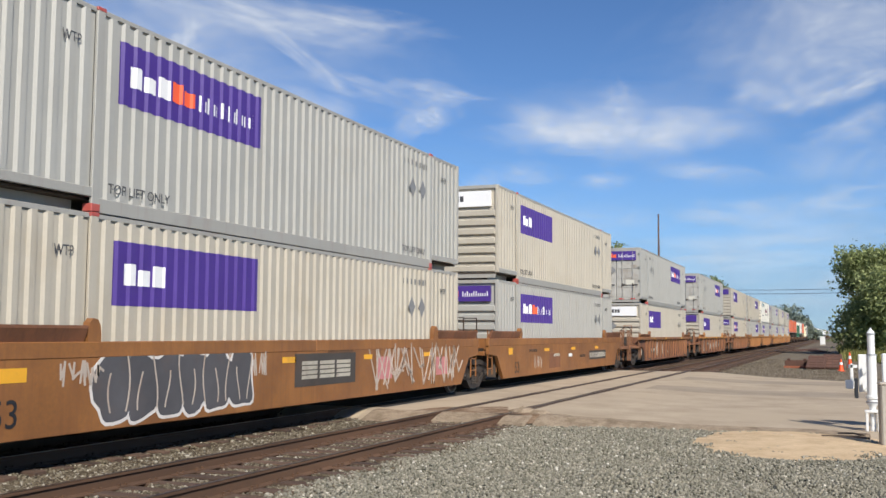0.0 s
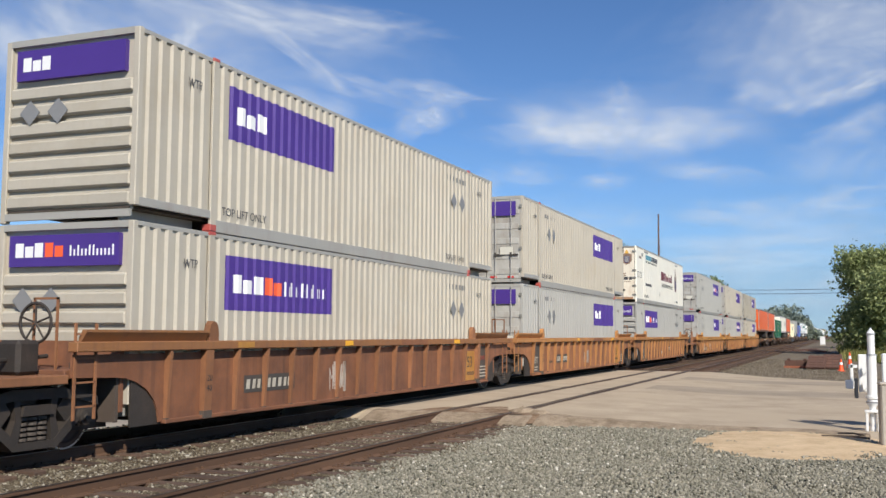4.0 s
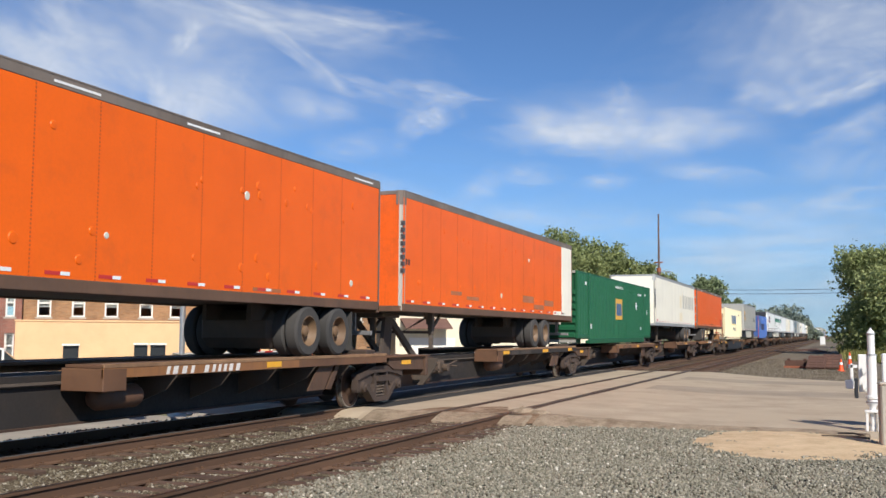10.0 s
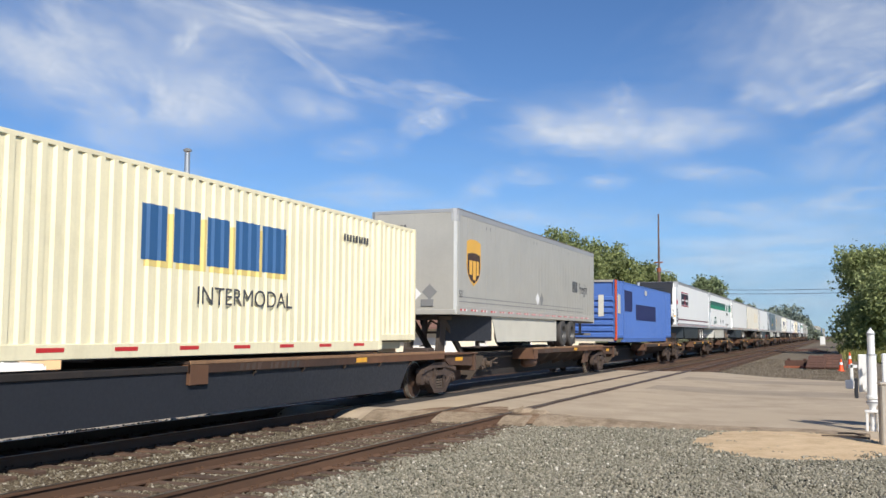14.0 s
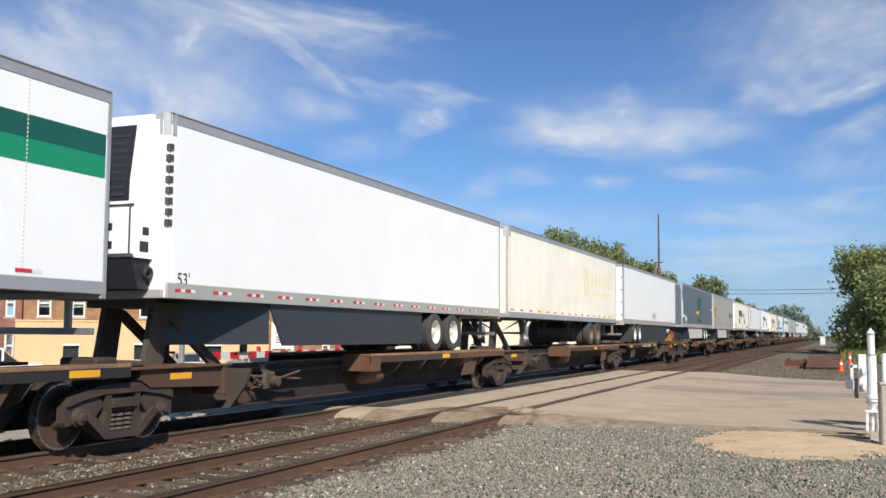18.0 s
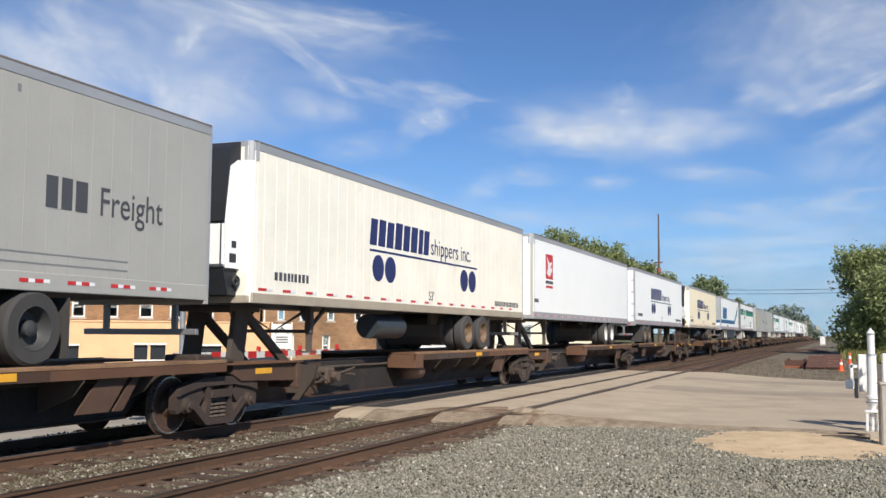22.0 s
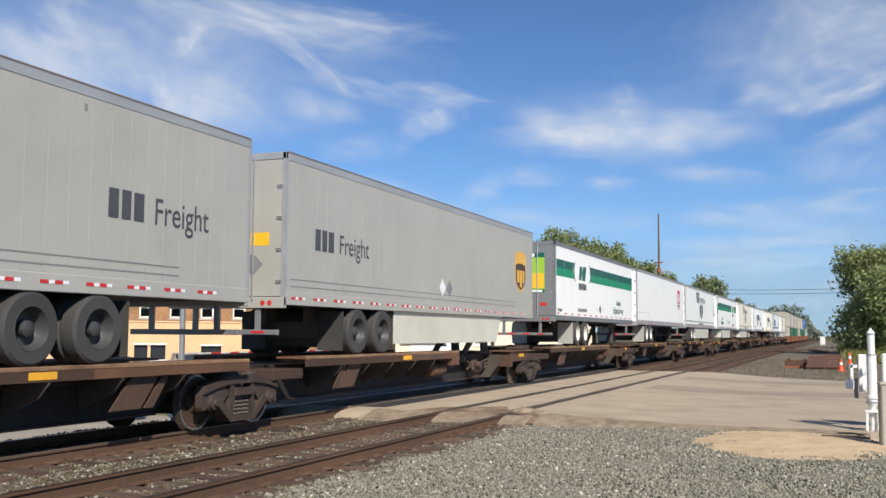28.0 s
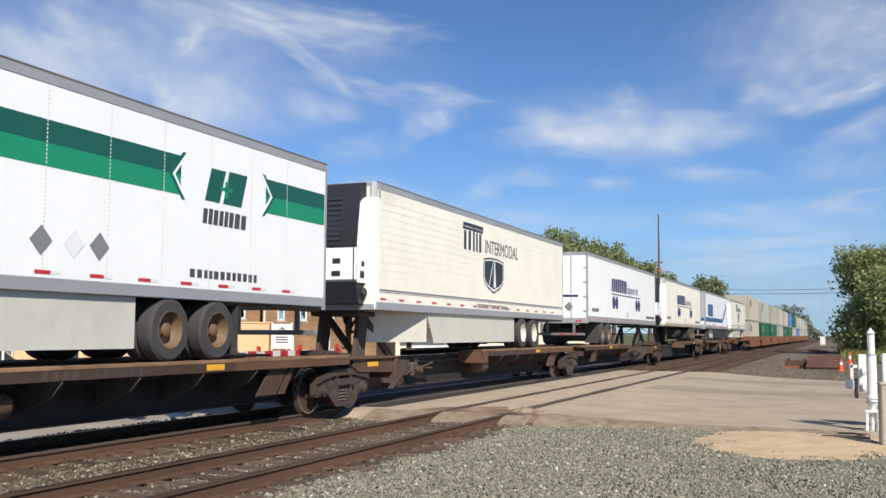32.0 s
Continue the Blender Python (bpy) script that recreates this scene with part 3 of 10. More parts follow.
# ---------------------------------------------------------------- trucks under the cars
def truck(parent, y, steel="truck_steel"):
    """A two-axle freight truck: cast side frames with windows and spring nests, wheels, bolster, brake beams."""
    t = part("truck", Geo().box(-1.0, 1.0, y - 0.2, y + 0.2, 0.5, 0.80, 0.04).box(0.30, 0.92, y - 0.25, y + 0.25, 0.80, 0.98, 0.04), steel, parent)
    for s in (1, -1):
        g = Geo()
        for q, a, b in (([(-1.16, 0.40), (-1.13, 0.34), (-1.02, 0.36), (-0.98, 0.56), (-0.80, 0.56), (-0.74, 0.38), (-0.62, 0.36), (-0.40, 0.60), (-0.50, 0.74), (-0.88, 0.72), (-1.16, 0.62)], 0.98, 1.12),
                        ([(1.16, 0.62), (0.88, 0.72), (0.50, 0.74), (0.40, 0.60), (0.62, 0.36), (0.74, 0.38), (0.80, 0.56), (0.98, 0.56), (1.02, 0.36), (1.13, 0.34), (1.16, 0.40)], 0.98, 1.12),
                        ([(-1.14, 0.62), (-0.86, 0.69), (-0.42, 0.75), (0.42, 0.75), (0.86, 0.69), (1.14, 0.62), (1.12, 0.74), (0.86, 0.80), (0.46, 0.89), (-0.46, 0.89), (-0.86, 0.80), (-1.12, 0.74)], 0.95, 1.17),
                        ([(-0.80, 0.44), (-0.62, 0.30), (-0.38, 0.11), (0.38, 0.11), (0.62, 0.30), (0.80, 0.44), (0.68, 0.52), (0.44, 0.32), (0.32, 0.21), (-0.32, 0.21), (-0.44, 0.32), (-0.68, 0.52)], 0.97, 1.16),
                        ([(-0.44, 0.24), (-0.29, 0.21), (-0.25, 0.50), (-0.27, 0.78), (-0.38, 0.78), (-0.35, 0.50)], 0.98, 1.15),
                        ([(0.29, 0.21), (0.44, 0.24), (0.35, 0.50), (0.38, 0.78), (0.27, 0.78), (0.25, 0.50)], 0.98, 1.15),
                        ([(-0.27, 0.55), (0.27, 0.55), (0.24, 0.68), (-0.24, 0.68)], 0.90, 1.19)):
            g.prism([(y + u, w) for u, w in q], "x", min(s * a, s * b), max(s * a, s * b))
        part("side_frame", g, steel, t)
        if s > 0:
            g = Geo()
            for k in (-0.17, 0.0, 0.17):
                for i in range(5):
                    g.cyl((1.06, y + k, 0.225 + i * 0.066), (1.06, y + k, 0.262 + i * 0.066), 0.082, 10)
            part("spring", g, "spring_steel" if steel == "truck_steel" else "spring_dark", t)
        for k in (-0.89, 0.89):
            g = Geo().turned((s * 0.76, y + k, 0.46), "x", [(-0.07, 0.15), (-0.07, 0.49), (-0.045, 0.49), (-0.04, 0.46), (0.05, 0.455),
                                                            (0.05, 0.38), (0.02, 0.36), (0.01, 0.2), (0.06, 0.15), (0.1, 0.1)] if s > 0 else
                               [(-0.1, 0.1), (-0.06, 0.15), (-0.01, 0.2), (-0.02, 0.36), (-0.05, 0.38), (-0.05, 0.455), (0.04, 0.46), (0.045, 0.49), (0.07, 0.49), (0.07, 0.15)], 28)
            w = part("wheel", g, "wheel_steel", t, smooth=True)
            if s > 0:
                part("tread", Geo().turned((0.76, y + k, 0.46), "x", [(-0.034, 0.45), (-0.034, 0.463), (0.054, 0.4585), (0.054, 0.435), (-0.034, 0.45)], 28), "bright_steel", w, "worn bright tread")
                part("bearing", Geo().turned((1.0, y + k, 0.46), "x", [(0.0, 0.13), (0.12, 0.135), (0.13, 0.115), (0.19, 0.11), (0.20, 0.06), (0.23, 0.05)], 14), steel, t, smooth=True)
    part("brake_beam", Geo().box(-0.85, 0.92, y - 0.52, y - 0.34, 0.22, 0.44, 0.03).box(-0.85, 0.92, y + 0.34, y + 0.52, 0.22, 0.44, 0.03).box(0.5, 0.9, y - 0.32, y + 0.32, 0.16, 0.52), "under", t)
    for k in (-0.89, 0.89):
        part("axle", Geo().cyl((-1.1, y + k, 0.46), (1.1, y + k, 0.46), 0.08, 10), "under", t)
    return t


def coupler(parent, y, s):
    part("coupler", Geo().box(-0.12, 0.12, y, y + s * 0.75, 0.75, 0.98, 0.03).box(-0.2, 0.2, y + s * 0.45, y + s * 0.75, 0.72, 1.02, 0.05), "truck_steel", parent)


def ladder(parent, x, y0, y1, z0, z1, mat, n=4):
    g = Geo()
    for y in (y0, y1):
        g.box(x, x + 0.025, y - 0.02, y + 0.02, z0, z1)
    for i in range(n):
        z = z0 + (i + 0.5) * (z1 - z0) / n
        g.box(x, x + 0.025, y0, y1, z, z + 0.025)
    return part("ladder", g, mat, parent)


def scribble(c, y, z, w, h, x, mat, seed, strokes=7, width=0.03):
    """Sprayed strokes that zigzag across a space of the side."""
    rnd = random.Random(seed)
    g = Geo()
    for k in range(strokes):
        u, v = k / strokes + rnd.uniform(-0.04, 0.04), rnd.choice((0.1, 0.9))
        for _ in range(rnd.choice((3, 4, 5))):
            u2, v2 = u + rnd.uniform(-0.03, 0.11), min(1.0, max(0.0, 1 - v + rnd.uniform(-0.35, 0.35)))
            a, b = Vector((y + u * w, z + v * h)), Vector((y + u2 * w, z + v2 * h))
            d = (b - a).normalized() if (b - a).length > 1e-4 else Vector((1, 0))
            n = Vector((-d.y, d.x)) * width / 2
            lift = x + 0.002 + 0.0006 * len(g.f) / 6
            g.prism([tuple(a - d * 0.01 - n), tuple(b + d * 0.01 - n), tuple(b + d * 0.01 + n), tuple(a - d * 0.01 + n)], "x", x, min(lift, x + 0.012))
            u, v = u2, v2
    o = part("graffiti", g, mat, c)
    o["kind"] = "stuff"
    return o


def side_outline(style, L, bot):
    """Outline of a well's side: it reaches out over the trucks at both ends."""
    if style == "smooth":
        end = [(-0.1, bot), (0.5, 0.98), (1.25, 1.05), (1.25, 1.30)]
    elif style == "yellow":
        end = [(-0.35, bot), (0.45, 1.02), (1.25, 1.08), (1.25, 1.26)]
    elif style == "wide":
        end = [(-0.05, bot), (0.06, 0.78), (0.42, 1.0), (1.25, 1.03), (1.25, 1.32)]
    else:
        end = [(-0.62, bot)] + [(-0.62 + 1.0 * (1 - math.cos(a)), bot + 0.70 * math.sin(a)) for a in (0.25, 0.5, 0.8, 1.1, 1.35, 1.57)] + [(1.25, 1.02), (1.25, 1.32)]
    right = [(L + a, b) for a, b in end]
    left = [(-a, b) for a, b in end]
    return left[::-1] + right


def well_car(style, ends, label, marks=()):
    """A well for one 53 ft container. ends: reach of the frame past the container and whether a coupler (else a shared truck) is there."""
    c = thing("well_car", label, "railway car", "double-stack well cars")
    body, chord, rib = {"smooth": ("well_smooth", "well_smooth", "well_smooth"), "brown": ("well_brown", "chord_orange", "rib_brown"),
                        "wide": ("well_brown", "chord_amber", "rib_brown"), "orange": ("well_orange", "chord_amber", "rib_yellow"), "yellow": ("well_yellow", "chord_yellow", "rib_yellow")}[style]
    (ra, ca), (rb, cb) = ends
    L = LEN
    bot = 0.29
    low = {"smooth": 1.28, "brown": 1.36, "wide": 1.36, "orange": 1.36, "yellow": 1.25}[style]
    for s in (1, -1):
        x0, x1 = sorted((s * 1.335, s * (1.365 if style != "smooth" else 1.43)))
        part("side_wall", Geo().prism(side_outline(style, L, bot), "x", x0, x1), body, c)
        x0, x1 = sorted((s * 1.335, s * (1.50 if style != "smooth" else 1.44)))
        for a, b in ((-1.3, L / 2 - 0.01), (L / 2 + 0.01, L + 1.3)):
            part("top_chord", Geo().box(x0, x1, a, b, low, 1.50, 0.012), chord, c)
        if style != "smooth":
            part("bottom_sill", Geo().box(min(s * 1.33, s * 1.43), max(s * 1.33, s * 1.43), 0.7, L - 0.7, bot - 0.03, bot + 0.035, 0.01), body, c)
    # ribs, with dark feet; the broad ones carry the jacking pads
    n = {"smooth": 0, "brown": 17, "wide": 9, "orange": 17, "yellow": 13}[style]
    feet = Geo()
    for i in range(n):
        y = 0.72 + i * (L - 1.5) / (n - 1)
        broad = i in (1, n - 2) or (style == "yellow" and i == n // 2)
        wide = 0.20 if broad else 0.06
        out = 1.445 if broad else 1.41
        part("rib", Geo().prism([(bot + 0.02, 1.365), (bot + 0.02, out), (low, 1.485), (low, 1.365)], "y", y, y + wide), rib, c)
        feet.box(1.37, out + 0.012, y - 0.01, y + wide + 0.01, bot - 0.02, bot + (0.10 if broad else 0.05))
    if n:
        part("rib_feet", feet, "under", c)["kind"] = "stuff"
    if style == "yellow":
        for z in (1.17, 1.09):
            part("side_pipe", Geo().cyl((1.385, 0.4, z), (1.385, L - 0.4, z), 0.018, 6), "under", c)
        for y in (1.75, L - 2.65):
            part("side_pocket", Geo().prism([(y, 0.70), (y + 0.22, 0.50), (y + 0.72, 0.50), (y + 0.9, 0.70)], "x", 1.366, 1.372), "under", c)
    # floor and cross bearers
    part("well_floor", Geo().box(-1.33, 1.33, 0.7, L - 0.7, bot, bot + 0.06), "under", c)
    # flared ledges beside the container's ends, hooked guides
    for a, b in ((-1.1, POST - 0.25), (L - POST + 0.25, L + 1.1)):
        if style == "smooth":
            part("guide_plate", Geo().prism([(1.50, 1.335), (1.50, 1.40), (1.68, 1.47), (1.72, 1.47), (1.72, 1.40), (1.55, 1.335)], "y", a, b), "well_brown", c)
        else:
            part("guide_plate", Geo().prism([(1.50, 1.335), (1.50, 1.38), (1.63, 1.47), (1.665, 1.47), (1.665, 1.40), (1.55, 1.335)], "y", a, b), chord, c)
    for y, s in ((POST - 0.2, 1), (L - POST - 0.05, -1)):
        m = y + 0.125
        pts = [(-0.13, 1.48), (0.13, 1.48), (0.13, 1.60), (0.11, 1.72), (0.06, 1.80), (-0.03, 1.82), (-0.10, 1.76), (-0.13, 1.64)]
        part("container_guide", Geo().prism([(m + u, w) for u, w in pts], "x", 1.315, 1.43), "rib_brown" if style == "brown" else chord, c)
    # ends: platform, bulkhead, ladder, brake gear
    for base, s, reach, coupled in ((0.0, -1, ra, ca), (L, 1, rb, cb)):
        e = base + s * reach
        part("end_platform", Geo().box(-1.3, 1.3, base + s * 0.25, base + s * min(reach, 1.3), 1.0, 1.12, 0.01), body, c)
        part("end_bulkhead", Geo().box(-1.3, 1.3, base + s * 0.12, base + s * 0.2, bot + 0.2, 1.5), body, c)
        part("draft_sill", Geo().box(-0.55, 0.55, base, e, 0.42, 1.05, 0.02), "under", c)
        # added dark plates stand in for the shaded hollow of the wheel arch
        part("well_plate", Geo().box(0.86, 0.90, base - s * 0.01, base + s * 0.74, 0.26, 1.2), "truck_grime_shade", c)
        part("well_plate", Geo().box(1.302, 1.333, base - s * 0.78, base - s * 0.005, 0.26, 1.2), "truck_grime_shade", c)
        part("wheel_hood", Geo().box(-1.28, 1.28, base + s * 0.2, base + s * 0.26, 0.35, 1.0), "under", c)
        ladder(c, 1.36, base + s * 1.0 - 0.2, base + s * 1.0 + 0.2, 0.45, 1.75, rib, 4)
        for x in (1.0, -1.0):
            part("hand_rail", Geo().box(x, x + 0.03, base + s * 1.15, base + s * 1.18, 1.1, 2.1).box(x - 0.4, x - 0.37, base + s * 1.15, base + s * 1.18, 1.1, 2.1)
                 .box(x - 0.4, x + 0.03, base + s * 1.15, base + s * 1.18, 2.07, 2.1), "rib_brown" if style != "smooth" else "truck_steel", c)
        if coupled:
            coupler(c, e - s * 0.3, s)
            truck(c, base + s * 1.62, "truck_grime_shade")
            y0, y1 = sorted((base + s * 1.31, e - s * 0.15))
            low_end = part("end_deck", Geo().box(0.5, 1.38, y0, y1, 0.94, 1.06, 0.01), "rib_brown", c)
            part("coupler_lever", Geo().cyl((0.2, e - s * 0.1, 0.82), (1.32, e - s * 0.1, 0.80), 0.018, 6).cyl((1.32, e - s * 0.1, 0.80), (1.34, e - s * 0.1, 0.45), 0.018, 6), "rib_pale", low_end)
            part("brake_box", Geo().box(0.62, 1.0, base + s * 1.62 - 0.2, base + s * 1.62 + 0.2, 1.06, 1.52, 0.05).cyl((0.8, base + s * 1.1, 1.3), (0.8, base + s * 2.2, 1.24), 0.03, 6), "truck_grime_shade", low_end)
            y0, y1 = sorted((e - s * 0.42, e - s * 0.12))
            for x in (1.33, 0.98):
                part("step_rail", Geo().box(x, x + 0.03, y0, y0 + 0.03, 0.36, 1.85).box(x, x + 0.03, y1 - 0.03, y1, 0.36, 1.85).box(x, x + 0.03, y0, y1, 0.36, 0.40).box(x, x + 0.03, y0, y1, 0.7, 0.73).box(x, x + 0.03, y0, y1, 1.82, 1.85), "rib_brown", low_end)
            if style == "yellow" and s > 0:
                part("end_box", Geo().box(0.8, 1.48, *sorted((base + s * 1.28, base + s * 1.75)), 0.98, 1.50, 0.02), rib, c)
            g = Geo().ring((0.75, base + s * 1.28, 1.75), "y", 0.27, 0.022, 24, 5)
            part("brake_wheel", g, "truck_grime_shade", c)
        elif s > 0:
            truck(c, e, "truck_grime_shade")
    # painted marks
    for kind, y, z, w, h, *more in marks:
        x = 1.431 if style == "smooth" else 1.366
        if kind in ("yellow", "white"):
            part("reflector", side_rects([(y, y + w, z, z + h)], x), kind if kind == "white" else "reflector_yellow", c)
        elif kind == "patch":
            part("paint_patch", side_rects([(y, y + w, z, z + h)], x, 0.002), more[0], c)
        elif kind == "chord":
            part("paint_patch", side_rects([(y, y + w, z, z + h)], 1.501, 0.003), more[0], c)
        elif kind == "plate":
            part("mark_plate", side_rects([(y, y + w, z, z + h)], x), "panel_dark", c)
            part("mark_bar", side_rects(bars(y + 0.06, y + w - 0.06, z + 0.22 * h, z + 0.78 * h, max(4, int(w / 0.17)), int(y * 9), gap=0.45), x + 0.004, slant=0.15), "mark_cream", c)
        elif kind == "emblem":
            part("mark_plate", side_rects([(y, y + w, z, z + h)], x), "panel_dark", c)
            for k in range(3):
                a = y + w * (0.10 + 0.28 * k)
                part("emblem", side_rects([(a, a + w * 0.24, z + h * (0.22 + 0.145 * r), z + h * (0.33 + 0.145 * r)) for r in range(4)], x + 0.004, slant=0.3), "mark_cream", c)["kind"] = "stuff"
        elif kind == "shapes":
            for k in range(3):
                a = y + w * k / 3
                part("emblem", side_rects([(a, a + w * 0.24, z, z + h)], x + 0.003, slant=-0.2), "mark_maroon", c)
        elif kind == "lines":
            part("code_bar", side_rects([(y + 0.02 * (k % 2), y + w * (0.7 + 0.3 * ((k * 7) % 3) / 2), z + k * 0.09, z + k * 0.09 + 0.035) for k in range(int(h / 0.09))], x + 0.003), more[0], c)
        elif kind == "bars":
            part("code_bar", side_rects(bars(y, y + w, z, z + h, max(3, int(w / (0.75 * h))), int(y * 7) + 1, gap=0.4), x + 0.003), more[0], c)
        elif kind == "rib_text":
            words_on_side(more[0], y, z, h, "black", c, x=w)
        elif kind == "words":
            words_on_side(more[0], y, z, h, more[1], c, x=w or x)
        elif kind == "scribble":
            scribble(c, y, z, w, h, x, more[0], int(y * 11) + 3, more[1], more[2])
        elif kind == "53":
            words_on_side("53", y, z, h, "black", c, x=x)
        elif kind == "graffiti":
            graffiti(c, y, z, w, h, x)
    return c


def graffiti(c, y, z, w, h, x):
    """Rounded grey-filled shapes with a white outline, side by side."""
    def blob(cy, a, b, seed, grow):
        rnd = random.Random(seed)
        ph = [rnd.uniform(0, 6.28) for _ in range(3)]
        out = []
        for i in range(28):
            t = 2 * math.pi * i / 28
            r = 1 + 0.10 * math.sin(3 * t + ph[0]) + 0.07 * math.sin(5 * t + ph[1])
            ct, st = math.cos(t), math.sin(t)
            out.append((cy + (a * r + grow) * math.copysign(abs(ct) ** 0.7, ct), z + h / 2 + (b * r + grow) * math.copysign(abs(st) ** 0.7, st)))
        return out
    n = 6
    rim, fill, line = Geo(), Geo(), Geo()
    for i in range(n):
        cy = y + (i + 0.5) * w / n
        rim.prism(blob(cy, w / n * 0.60, h * 0.44, i, 0.05), "x", x, x + 0.003 + 0.0003 * i)
        fill.prism(blob(cy, w / n * 0.60, h * 0.44, i, 0.0), "x", x, x + 0.0055 + 0.0003 * i)
        # thin curved strokes inside and between the shapes
        for k, (u, top, bow) in enumerate(((0.42, 0.90, 0.07), (-0.1, 0.68, -0.06))):
            pts = [(cy + w / n * u + bow * math.sin(3.0 * q + i), z + h * (0.16 + (top - 0.16) * q)) for q in (0, 0.2, 0.4, 0.6, 0.8, 1)]
            for (a, b), (d, e) in zip(pts, pts[1:]):
                line.prism([(a - 0.014, b), (a + 0.014, b), (d + 0.014, e), (d - 0.014, e)], "x", x, x + 0.011)
    for name, g, mat in (("graffiti_outline", rim, "chalk_bright"), ("graffiti_fill", fill, "spray_slate"), ("graffiti_line", line, "chalk")):
        part(name, g, mat, c)["kind"] = "stuff"


# ---------------------------------------------------------------- spine cars and road trailers
DECK = 1.17


def hitch_end(c, t, s, paint_mat):
    """Frame between a truck at t and the low middle of the platform, on the side s: arm, end plate, pads, hanger."""
    def span(a, b):
        return sorted((t + s * a, t + s * b))
    y0, y1 = span(0.30, 2.35)
    part("side_arm", Geo().prism([(t + s * 0.30, 0.92), (t + s * 0.55, 0.80), (t + s * 2.35, 0.74), (t + s * 2.35, 1.07), (t + s * 0.30, 1.07)][::s], "x", 0.55, 1.20), paint_mat, c)
    y0, y1 = span(-0.15, 2.6)
    part("top_plate", Geo().box(0.34, 1.27, y0, y1, 1.07, 1.105, 0.008), "deck_rust", c)
    y0, y1 = span(2.36, 2.50)
    part("end_plate", Geo().box(0.62, 1.26, y0, y1, 0.60, 1.07, 0.01), paint_mat, c)
    y0, y1 = span(3.25, 3.33)
    part("hanger", Geo().prism([(1.0, 0.5), (1.0, 1.2), (0.72, 1.12), (0.30, 0.8), (0.30, 0.5)], "y", y0, y1), "under", c)
    for a, z in ((-0.42, 1.26), (0.22, 1.20)):
        y0, y1 = span(a, a + 0.46)
        part("pad_box", Geo().box(0.30, 0.98, y0, y1, 1.10, z, 0.03), "truck_steel", c)
    y0, y1 = span(1.0, 1.55)
    part("reflector", side_rects([(y0, y1, 0.90, 1.0)], 1.201), "reflector_yellow", c)


def deck_end(c, y, s, paint_mat):
    """Slanted side plate under a runway, y: its upper edge next to the truck, s: towards the middle of the car."""
    for a, b, k in ((0.0, 0.62, 0.46), (-0.26, -0.10, 0.42)):
        u0, u1 = sorted((y + s * a, y + s * b))
        part("slant_plate", Geo().prism([(u0, 0.98), (u0 - k, 0.50), (u1 - k + 0.05, 0.50), (u1, 0.98)][::-1], "x", 1.17, 1.20), paint_mat, c)


